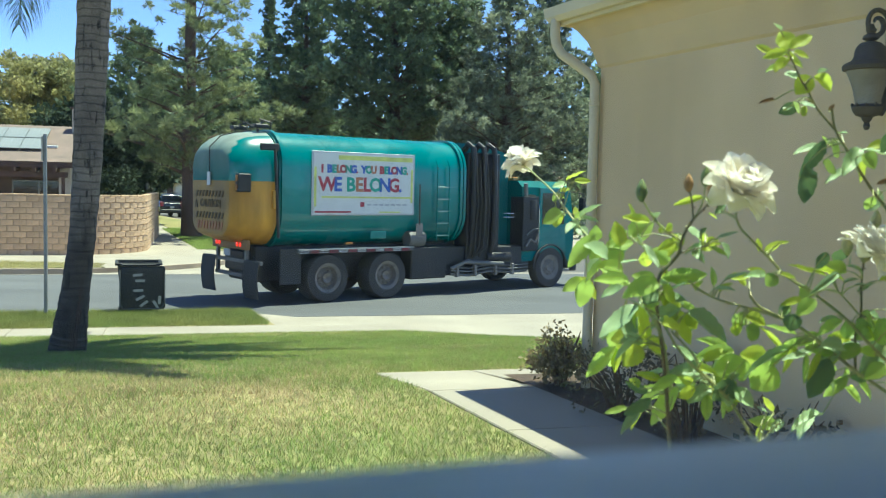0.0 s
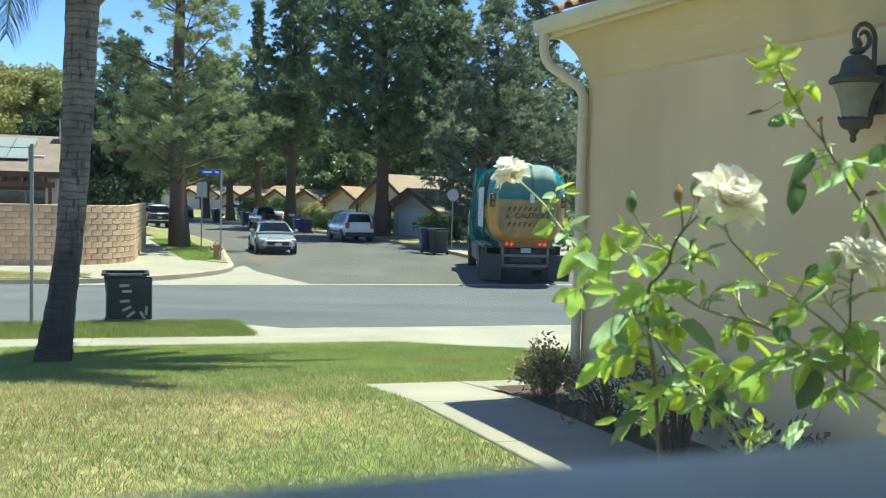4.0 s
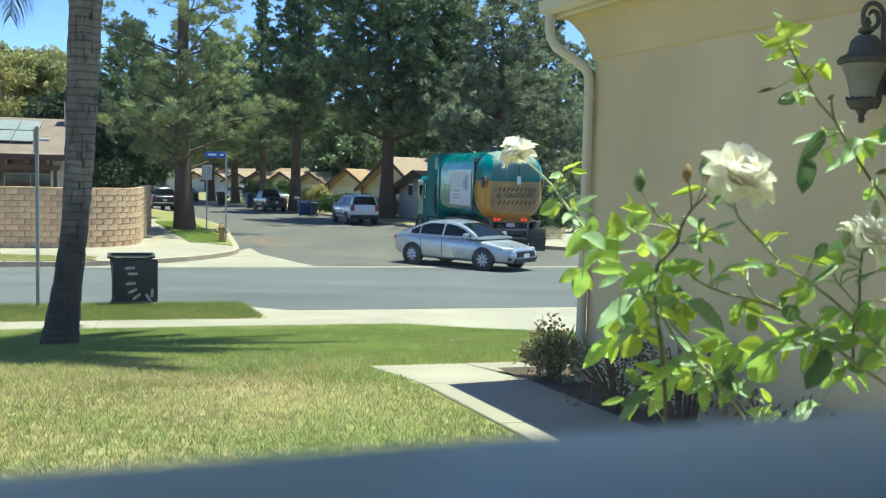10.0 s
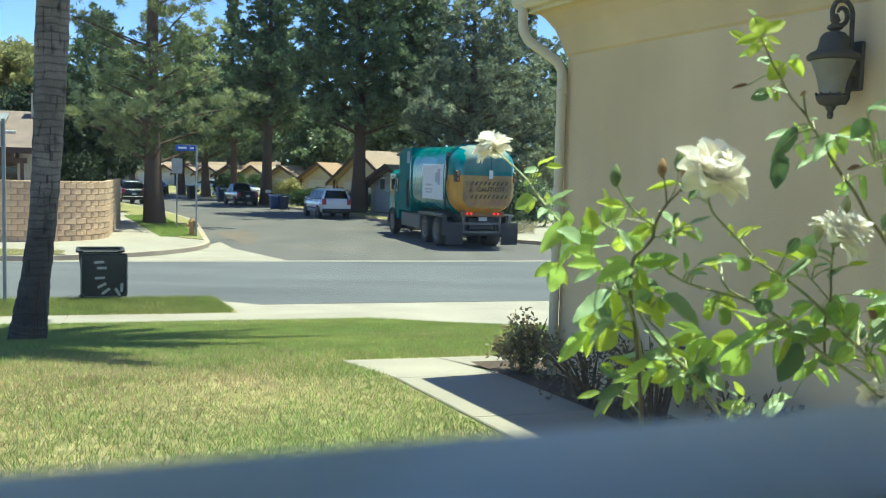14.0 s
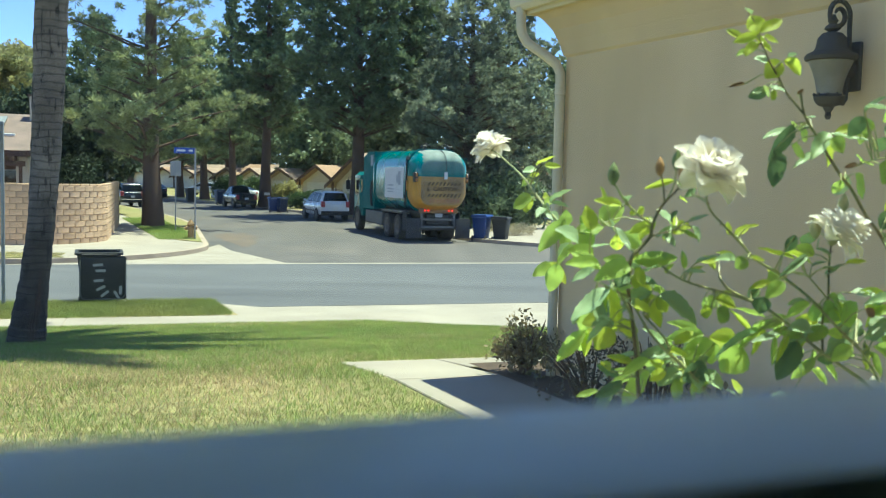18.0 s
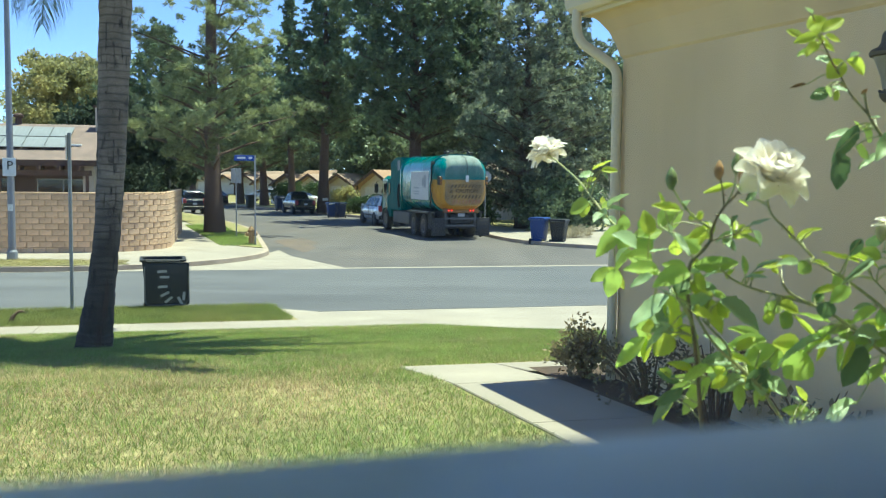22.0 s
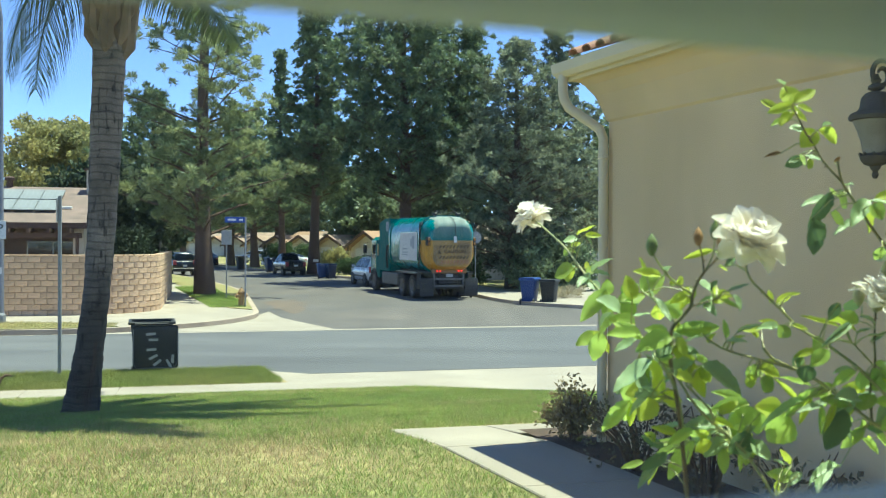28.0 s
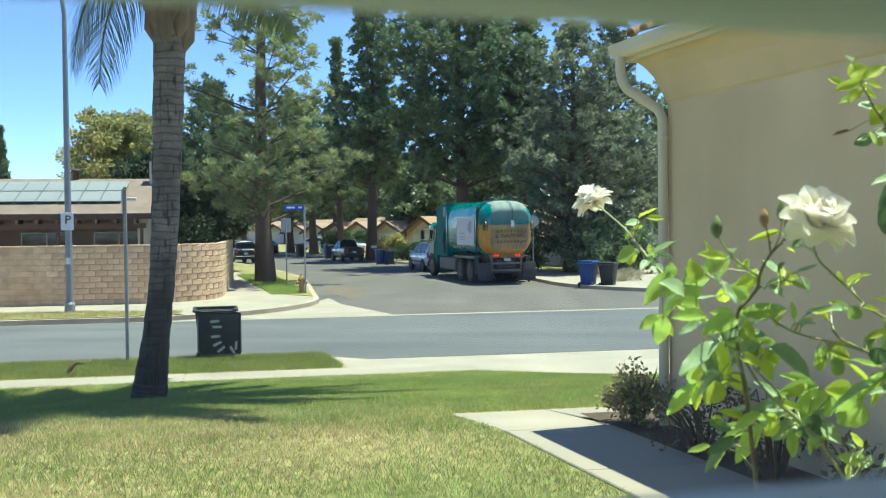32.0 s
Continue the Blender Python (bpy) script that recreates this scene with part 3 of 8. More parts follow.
slab("gutter", [(-60, KERB_FAR), (90, KERB_FAR), (90, KERB_FAR + 0.34), (-60, KERB_FAR + 0.34)], -0.3, 0.006, M["concrete"], "pale concrete gutter strip across the junction", "gutter")
# near gutter pan
slab("gutter", [(-300, KERB_NEAR - 0.02), (300, KERB_NEAR - 0.02), (300, KERB_NEAR + 0.5), (-300, KERB_NEAR + 0.5)], -0.3, 0.004, M["asphalt"], "worn asphalt gutter beside the kerb", "gutter")

# near side: kerb, parkway strip, pavement
slab("kerb", [(-300, KERB_NEAR - 0.16), (1.0, KERB_NEAR - 0.16), (1.0, KERB_NEAR), (-300, KERB_NEAR)], -0.2, 0.16, M["kerb"], "worn concrete kerb along the parkway", "kerb")
pave = slab("pavement", [(-300, WALK_NEAR), (1.45, WALK_NEAR), (1.45, WALK_FAR), (-300, WALK_FAR)], -0.2, 0.150, M["kerb"], "pale concrete pavement strip before the lawn", "pavement")
for i in range(12):
    u1 = 1.45 - i * 1.5
    slab("paving_slab", [(u1 - 1.488, WALK_NEAR), (u1, WALK_NEAR), (u1, WALK_FAR), (u1 - 1.488, WALK_FAR)], 0.10, 0.165, M["concrete"], "", "", pave)
slab("pavement", [(-300, WALK_NEAR), (1.45 - 18.0, WALK_NEAR), (1.45 - 18.0, WALK_FAR), (-300, WALK_FAR)], 0.10, 0.165, M["concrete"], "pale concrete pavement strip farther along", "pavement")
slab("lawn", [(-300, WALK_FAR), (1.3, WALK_FAR), (1.0, KERB_NEAR - 0.16), (-300, KERB_NEAR - 0.16)], -0.2, 0.17, M["turf"], "green parkway grass strip beside the kerb", "lawn")
apron = [(1.45, WALK_NEAR, 0.136), (DRIVE_R, WALK_NEAR, 0.136), (DRIVE_R, WALK_FAR, 0.10), (DRIVE_R + 1.5, KERB_NEAR - 0.12, 0.012), (1.9, KERB_NEAR - 0.12, 0.012), (1.02, KERB_NEAR - 0.05, 0.09), (1.32, WALK_FAR, 0.136), (1.45, WALK_FAR, 0.136)]
bm = bmesh.new()
hi = [bm.verts.new(uv(*p)) for p in apron]
lo = [bm.verts.new(uv(u, v, -0.2)) for u, v, z in apron]
bm.faces.new(hi)
for i in range(len(apron)):
    bm.faces.new((lo[i], lo[(i + 1) % len(apron)], hi[(i + 1) % len(apron)], hi[i]))
bmesh.ops.triangulate(bm, faces=[f for f in bm.faces if len(f.verts) > 4])
bmesh.ops.recalc_face_normals(bm, faces=bm.faces)
tagged(part("driveway_apron", bm, M["concrete"]), "pale concrete driveway apron at the street", "driveway", kind="structure")
drive_us = [DRIVE_L + (DRIVE_R - DRIVE_L) * i / 6 for i in range(7)]
drive = field("driveway", drive_us, [7.4 + i * 0.435 for i in range(21)], lambda u, v: min(lot_z(v) - 0.03, 1.2), M["concrete"])
tagged(drive, "pale concrete driveway sloping to the street", "driveway", kind="structure")

# front lawn
lawn_us = [-60 + 2.0 * i for i in range(26)] + [-8.5 + 0.5 * i for i in range(24)]
lawn_us = sorted({round(u, 3) for u in lawn_us if u < DRIVE_L} | {DRIVE_L})
lawn = field("lawn", lawn_us, [-3 + 19.1 * i / 70 for i in range(71)], lambda u, v: lot_z(v) + 0.003 * math.sin(u * 1.7) * math.sin(v * 1.3), M["turf"])
tagged(lawn, "patchy green and straw-dry front lawn", "lawn", kind="structure")

# far left corner: kerb with a rounded return, pavement, parkway
CORNER_R = 6.2


def arc(cu, cv, r, a0, a1, n=13):
    return [(cu + r * math.cos(radians(a0 + (a1 - a0) * i / (n - 1))), cv + r * math.sin(radians(a0 + (a1 - a0) * i / (n - 1)))) for i in range(n)]


def edge(u, v0, v1=330.0):
    """A line along the side street, following its bend."""
    return [(u + bend(v), v) for v in [v0] + [x for x in (*range(36, 100, 2), *range(100, 330, 10)) if x > v0 + 0.5] + [v1]]


def kerb_run(outer, inner, z1, label):
    return slab("kerb", outer + inner[::-1], -0.2, z1, M["kerb"], label, "kerb")


V_L = KERB_FAR + 0.1
CL = (SIDE_L - CORNER_R, V_L + CORNER_R)
left_out = [(-300, V_L)] + arc(*CL, CORNER_R, -90, 0) + edge(SIDE_L, CL[1] + 0.5)
left_in = [(-300, V_L + 0.18)] + arc(*CL, CORNER_R - 0.18, -90, 0) + edge(SIDE_L - 0.18, CL[1] + 0.5)
kerb_run(left_out, left_in, 0.15, "stained concrete kerb curving round the corner")
slab("pavement", left_in + [(-300, 330)], -0.2, 0.145, M["concrete"], "pale concrete pavement at the street corner", "pavement")
slab("gutter", arc(*CL, CORNER_R, -62, 0) + [(SIDE_L + 0.45, CL[1] + 1.5), (SIDE_L + 0.7, CL[1] - 1.5), (3.6, KERB_FAR + 0.33), (-3.0, KERB_FAR + 0.33)], -0.1, 0.010, M["concrete"], "pale concrete spandrel at the corner", "gutter")
slab("lawn", [(-300, V_L + 0.2), (-4.6, V_L + 0.2), (-2.7, V_L + 0.55), (-3.6, 30.1), (-5.6, 30.7), (-300, 30.9)], -0.1, 0.17, M["turf"], "dry grass strip between kerb and pavement", "lawn")
slab("lawn", [(0.6, 36.2)] + [(SIDE_L - 0.2 + bend(36), 35.2)] + edge(SIDE_L - 0.2, 38) + list(reversed(edge(-1.0, 43.5))), -0.1, 0.17, M["turf"], "green grass strip under the pine trees", "lawn")
slab("lawn", list(reversed(edge(-2.6, 50))) + [(-300, 50), (-300, 330)], -0.1, 0.16, M["turf"], "front gardens along the side street", "lawn")

# far right corner
R_R = 8.0
CR = (SIDE_R + R_R, 33.0 + R_R)
right_out = [(300, 33.0)] + arc(*CR, R_R, 270, 180) + edge(SIDE_R, 42)
right_in = [(300, 33.18)] + arc(*CR, R_R - 0.18, 270, 180) + edge(SIDE_R + 0.18, 42)
slab("road", [(SIDE_R + 11, KERB_FAR + 0.35), (300, KERB_FAR + 0.35), (300, 33.5), (SIDE_R + 11, 33.5)], -0.3, 0.001, M["asphalt_far"], "faded asphalt shoulder beyond the junction", "road")
kerb_run(right_out, right_in, 0.15, "pale concrete kerb along the side street")
slab("pavement", right_in + [(300, 330)], -0.2, 0.145, M["concrete"], "pale concrete pavement and driveways", "pavement")
slab("lawn", edge(SIDE_R + 0.25, 52) + list(reversed(edge(SIDE_R + 1.7, 52))), -0.1, 0.165, M["turf"], "grass strip beside the parked cars", "lawn")
slab("lawn", edge(SIDE_R + 3.2, 50) + [(300, 330), (300, 50)], -0.1, 0.165, M["turf"], "front gardens before the houses", "lawn")

# garden path from the driveway to the house
PATH_TURN = 23.7
WALL_AT = (1.156, 6.885)
wall_frame = pose(WALL_AT[0], WALL_AT[1], 1.459, 0, 0, PATH_TURN) @ Matrix.Scale(0.85, 4)


def in_wall(a, b, z):
    """Place from metres off the garage wall (a, to the house) and along it (b, away from the window)."""
    return wall_frame @ Vector((a, b, z - 1.459))


path_slabs = thing("garden_path", pose(0, 0, 0), "pale concrete garden path with scored joints", "path", kind="structure")


def path_slab(corners):
    bm = bmesh.new()
    hi = [bm.verts.new((x, y, z)) for x, y, z in corners]
    lo = [bm.verts.new((x, y, z - 0.12)) for x, y, z in corners]
    bm.faces.new(hi)
    bm.faces.new(lo[::-1])
    for i in range(4):
        bm.faces.new((lo[i], lo[(i + 1) % 4], hi[(i + 1) % 4], hi[i]))
    bmesh.ops.recalc_face_normals(bm, faces=bm.faces)
    bmesh.ops.bevel(bm, geom=bm.edges[:], offset=0.008, segments=1, affect="EDGES")
    part("slab", bm, M["concrete"], path_slabs)


def path_z(p):
    v = -p.x * SG + p.y * CG
    return lot_z(v) + 0.016


_pl = [Vector((-0.49, 7.66, 0)), Vector((-0.03, 6.62, 0)), Vector((0.44, 5.56, 0)), Vector((0.91, 4.50, 0)), Vector((1.38, 3.44, 0)), Vector((1.85, 2.38, 0))]
_off = Vector((0.78, 0.20, 0))
for a, b in zip(_pl, _pl[1:]):
    path_slab([(q.x, q.y, path_z(q)) for q in (a, b + (a - b) * 0.006, b + _off + (a - b) * 0.006, a + _off)])
_a, _b = _pl[0] + _off * 1.012, _pl[0] + _off * 2.76
_d = (_pl[1] - _pl[0]) * 0.55
path_slab([(q.x, q.y, path_z(q)) for q in (_a, _a + _d, _b + _d, _b)])

# planting bed beside the path
bed_pts = [_pl[0] + _off * 0.99 + _d * 1.0, _pl[5] + _off * 0.99, Vector((3.3, 3.0, 0)), in_wall(0.05, -0.05, 1.459), _pl[0] + _off * 2.76 + _d]
bm = bmesh.new()
bm.faces.new([bm.verts.new((q.x, q.y, lot_z(6.6) + 0.010)) for q in bed_pts])
bmesh.ops.recalc_face_normals(bm, faces=bm.faces)
if bm.faces[:][0].normal.z < 0:
    bmesh.ops.reverse_faces(bm, faces=bm.faces)
tagged(part("planting_bed", bm, M["soil"]), "bare brown soil bed under the roses", "soil", kind="structure")

# ---- garage wall with eave, gutter and downspout; window wall with blind ----
garage = thing("garage", wall_frame, "cream stucco garage with clay tile roof", "house", kind="structure")
bm = bmesh.new()
box(bm, 0, 6.5, -7.4, 0, -1.6, 2.55)
part("wall", bm, M["stucco"], garage)
# cove under the eaves, turned round the corner
cove = [(0.0, 2.50), (-0.02, 2.52), (-0.03, 2.56), (-0.05, 2.63), (-0.09, 2.73), (-0.15, 2.82), (-0.20, 2.87), (-0.24, 2.885), (-0.24, 2.92), (0.3, 2.92)]


def corner_sweep(profile, end_a, end_b):
    """Runs an outline along the side wall and round the front corner."""
    bm = bmesh.new()
    secs = [[(x, end_a, z) for x, z in profile], [(x, -x, z) for x, z in profile], [(end_b, -x, z) for x, z in profile]]
    loft(bm, secs)
    return bm


part("cove", corner_sweep(cove, -7.4, 6.5), M["trim_yellow"], garage, "pale yellow plaster cove")
fascia = [(-0.24, 2.87), (-0.27, 2.87), (-0.27, 3.05), (-0.24, 3.05)]
part("fascia", corner_sweep(fascia, -7.4, 6.5), M["cream_paint"], garage)
gut = [(-0.275, 2.90), (-0.33, 2.90), (-0.36, 2.94), (-0.37, 3.02), (-0.35, 3.025), (-0.345, 2.95), (-0.32, 2.92), (-0.275, 2.92)]
part("gutter", corner_sweep(gut, -7.4, 6.5), M["cream_paint"], garage)
bm = bmesh.new()
prism(bm, [(-0.26, 3.05), (3.3, 4.25), (6.9, 3.05)], -7.4, 0.26, "y")
part("roof_deck", bm, M["wood_dark"], garage)
# clay barrel tiles
tile = bmesh.new()
secs = []
for y, r in ((0.0, 0.075), (0.42, 0.095)):
    secs.append([(r * math.cos(a), y, r * 0.75 * math.sin(a)) for a in (math.pi * k / 8 for k in range(9))] + [((r - 0.016) * math.cos(a), y, (r - 0.016) * 0.75 * math.sin(a)) for a in (math.pi * k / 8 for k in range(8, -1, -1))])
loft(tile, secs)
roof_tile = None
slope = math.atan2(1.215, 3.73)
for i in range(26):
    for j in range(5):
        m = Matrix.Translation((0.14 + j * 0.36, 0.20 - i * 0.215, 3.05 + (0.40 + j * 0.36) * math.tan(slope) + 0.04)) @ pose(0, 0, 0, 0, 0, 90) @ pose(0, 0, 0, -math.degrees(slope), 0, 0) @ pose(0, 0.4, 0, 0, 0, 180)
        if roof_tile is None:
            roof_tile = part("roof_tile", tile, M["clay"], garage, smooth=True)
            roof_tile.matrix_basis = m
        else:
            share(roof_tile, m)
# downspout: from the gutter back under the cove, then down the corner
spout_path = [(-0.32, 0.24, 2.92), (-0.32, 0.24, 2.78), (-0.31, 0.23, 2.70), (-0.28, 0.20, 2.63), (-0.15, 0.09, 2.51), (-0.08, 0.03, 2.44), (-0.058, 0.0, 2.36), (-0.055, 0.0, 2.0), (-0.055, 0.0, -0.26)]
part("downspout", tubed(spout_path, 0.042, 12), M["cream_paint"], garage, "cream painted round downspout", smooth=True)
for h in (2.18, 0.6):
    part("strap", lathed([(0.043, 0), (0.048, 0.004), (0.048, 0.03), (0.043, 0.034)], 14), M["cream_paint"], garage, at=pose(-0.055, 0.0, h))

# window wall and room round the camera
WIN_TURN = 19.0
room = thing("room", pose(0, 0.0, 2.7, 0, 0, WIN_TURN), "plain dim room behind a narrow window", "room", kind="structure")
RAIL_LOW, RAIL_HIGH, RAIL_Y0, RAIL_Y1 = -0.0646, 0.0635, 0.168, 0.215


def rail(name, z0, z1, mat, label, y0=RAIL_Y0):
    bm = bmesh.new()
    box(bm, -1.6, 1.6, y0, RAIL_Y1, z0, z1, 0.004, 0, 2)
    return part(name, bm, mat, room, label, smooth=True)


rail("lower_rail", RAIL_LOW - 0.075, RAIL_LOW, M["window_frame"], "glossy blue-grey window rail", 0.148)
rail("upper_rail", RAIL_HIGH, RAIL_HIGH + 0.10, M["upper_frame"], "pale grey window rail", 0.075)
pane = part("window_pane", boxed(-1.6, 1.6, 0.196, 0.200, RAIL_LOW + 0.001, RAIL_HIGH - 0.001), M["pane"], room, "clear dusty window glass")
pane.visible_shadow = False
rw = bmesh.new()
box(rw, -4, 2.6, RAIL_Y0 + 0.01, 0.30, -1.6, RAIL_LOW - 0.076)
box(rw, -4, 2.6, RAIL_Y0 + 0.01, 0.30, RAIL_HIGH + 0.101, 1.6)
box(rw, -4, -1.6, RAIL_Y0 + 0.01, 0.30, RAIL_LOW - 0.075, RAIL_HIGH + 0.10)
box(rw, 1.6, 2.6, RAIL_Y0 + 0.01, 0.30, RAIL_LOW - 0.075, RAIL_HIGH + 0.10)
part("window_wall", rw, M["room_paint"], room)
rw = bmesh.new()
box(rw, -4, 2.6, -4.1, -4, -1.6, 1.6)
box(rw, -4.1, -4, -4.1, 0.30, -1.6, 1.6)
box(rw, 2.6, 2.7, -4.1, 0.30, -1.6, 1.6)
part("back_wall", rw, M["room_paint"], room)
part("room_floor", boxed(-4.1, 2.7, -4.1, 0.30, -1.7, -1.6), M["wood_dark"], room)
part("room_ceiling", boxed(-4.1, 2.7, -4.1, 0.30, 1.6, 1.7), M["room_paint"], room)
# unseen eave, added to keep direct sun off the window rail
part("eave", boxed(-4.2, 2.7, 0.30, 1.15, 1.15, 1.30), M["cream_paint"], room)

# ---- block wall at the corner ----
def block_wall():
    w = tagged(new("wall_corner"), "tan split-face concrete block wall with rounded corner", "wall", kind="structure")
    # centre line: along the near street, then round to run beside the side street
    R = 2.6
    V0, U1 = 33.8, -1.5
    bw, bh, top = 0.40, 0.20, 10
    straight = [(-26 + i * bw, V0, 0.0) for i in range(int((U1 - R + 26) / bw))]
    L0 = straight[-1][0] + bw / 2
    arc_n = int(R * math.pi / 2 / bw)
    pts = straight[:]
    for i in range(arc_n):
        a = -90 + 90 * (i + 0.5) / arc_n
        pts.append((L0 + R * math.cos(radians(a)), V0 + R + R * math.sin(radians(a)), a + 90))
    for i in range(24):
        pts.append((L0 + R, V0 + R + bw * (i + 0.5), 90.0))
    near = [p for p in pts if p[0] > -19.5][:60]
    bm = bmesh.new()
    box(bm, -bw / 2 + 0.006, bw / 2 - 0.006, -0.1, 0.1, 0.006, bh - 0.006, 0.012)
    for v in bm.verts:
        if v.co.y < -0.05:
            v.co.y -= 0.02 * random.random()
    first = None
    core = bmesh.new()
    far = bmesh.new()
    for j in range(top):
        for i, (u, v, a) in enumerate(pts):
            shift = bw / 2 if j % 2 else 0
            du, dv = shift * math.cos(radians(a)), shift * math.sin(radians(a))
            m = street_pose(u + du, v + dv, 0.12 + j * bh, a)
            if (u, v, a) in near[-30:]:
                if first is None:
                    first = part("block", bm, M["block"], w)
                    first.matrix_basis = m
                else:
                    share(first, m, w)
            else:
                box(far, -bw / 2 + 0.006, bw / 2 - 0.006, -0.1, 0.1, 0.006, bh - 0.006)
                bmesh.ops.transform(far, matrix=m, verts=far.verts[-8:])
    for (u, v, a), (u2, v2, a2) in zip(pts, pts[1:]):
        m = street_pose(u, v, 0.0, a)
        n0 = len(core.verts)
        box(core, -bw / 2 - 0.02, bw / 2 + 0.02, -0.085, 0.085, -0.1, 0.12 + top * bh - 0.01)
        core.verts.ensure_lookup_table()
        bmesh.ops.transform(core, matrix=m, verts=core.verts[n0:])
    part("mortar", core, M["mortar"], w)
    tagged(part("blocks", far, M["block_far"], w), kind="stuff")
    cap = None
    for i, (u, v, a) in enumerate(pts):
        m = street_pose(u, v, 0.12 + top * bh, a)
        if cap is None:
            cap = part("cap_block", boxed(-bw / 2 + 0.004, bw / 2 - 0.004, -0.11, 0.11, 0, 0.06, 0.01), M["block"], w)
            cap.matrix_basis = m
        else:
            share(cap, m, w)


M["block_far"] = shade("wall_block_joined", (0.58, 0.38, 0.22), 0.95, 0, 0.17, 3, 50, 0.8, (0.64, 0.45, 0.28), 0.6, island=0.14)
block_wall()


# ---- trees ----
def tufts(rng, centres, radius, per, length, width, droop=0.0, flat=1.0):
    """Blades of foliage in loose clumps: centres (n, 3), each with 'per' blades."""
    n = len(centres) * per
    c = np.repeat(np.asarray(centres), per, axis=0)
    r = np.repeat(np.asarray(radius), per)[:, None] if np.ndim(radius) else radius
    d = rng.normal(size=(n, 3))
    d /= np.linalg.norm(d, axis=1)[:, None]
    base = c + d * r * rng.random((n, 1)) ** 0.5 * np.array([1, 1, flat])
    way = d * 0.7 + rng.normal(size=(n, 3)) * 0.7
    way[:, 2] -= droop
    way /= np.linalg.norm(way, axis=1)[:, None]
    side = np.cross(way, rng.normal(size=(n, 3)))
    side /= np.linalg.norm(side, axis=1)[:, None]
    ln = length * (0.6 + 0.8 * rng.random((n, 1)))
    wd = width * (0.6 + 0.8 * rng.random((n, 1)))
    a, b = base - side * wd * 0.5, base + side * wd * 0.5
    mid = base + way * ln * 0.5
    v = np.stack([base, mid - side * wd * 0.5, base + way * ln, mid + side * wd * 0.5], axis=1).reshape(-1, 3)
    f = np.arange(n * 4).reshape(-1, 4)
    return v, f


def bursts(rng, centres, radius, per, width):
    """Dense bursts of needles that stand out from each twig's end, fuller above than below."""
    n = len(centres) * per
    c = np.repeat(np.asarray(centres), per, axis=0)
    r = np.repeat(radius, per)[:, None]
    d = rng.normal(size=(n, 3))
    d[:, 2] = d[:, 2] * 0.8 + 0.75
    d /= np.linalg.norm(d, axis=1)[:, None]
    base = c + d * r * 0.35 * rng.random((n, 1))
    way = d + rng.normal(size=(n, 3)) * 0.25
    way /= np.linalg.norm(way, axis=1)[:, None]
    side = np.cross(way, rng.normal(size=(n, 3)))
    side /= np.linalg.norm(side, axis=1)[:, None]
    ln = r * (0.55 + 0.55 * rng.random((n, 1)))
    wd = width * (0.6 + 0.8 * rng.random((n, 1)))
    mid = base + way * ln * 0.55
    v = np.stack([base, mid - side * wd * 0.5, base + way * ln, mid + side * wd * 0.5], axis=1).reshape(-1, 3)
    return v, np.arange(n * 4).reshape(-1, 4)


N1, N2 = M["needle_light"], M["needle"]


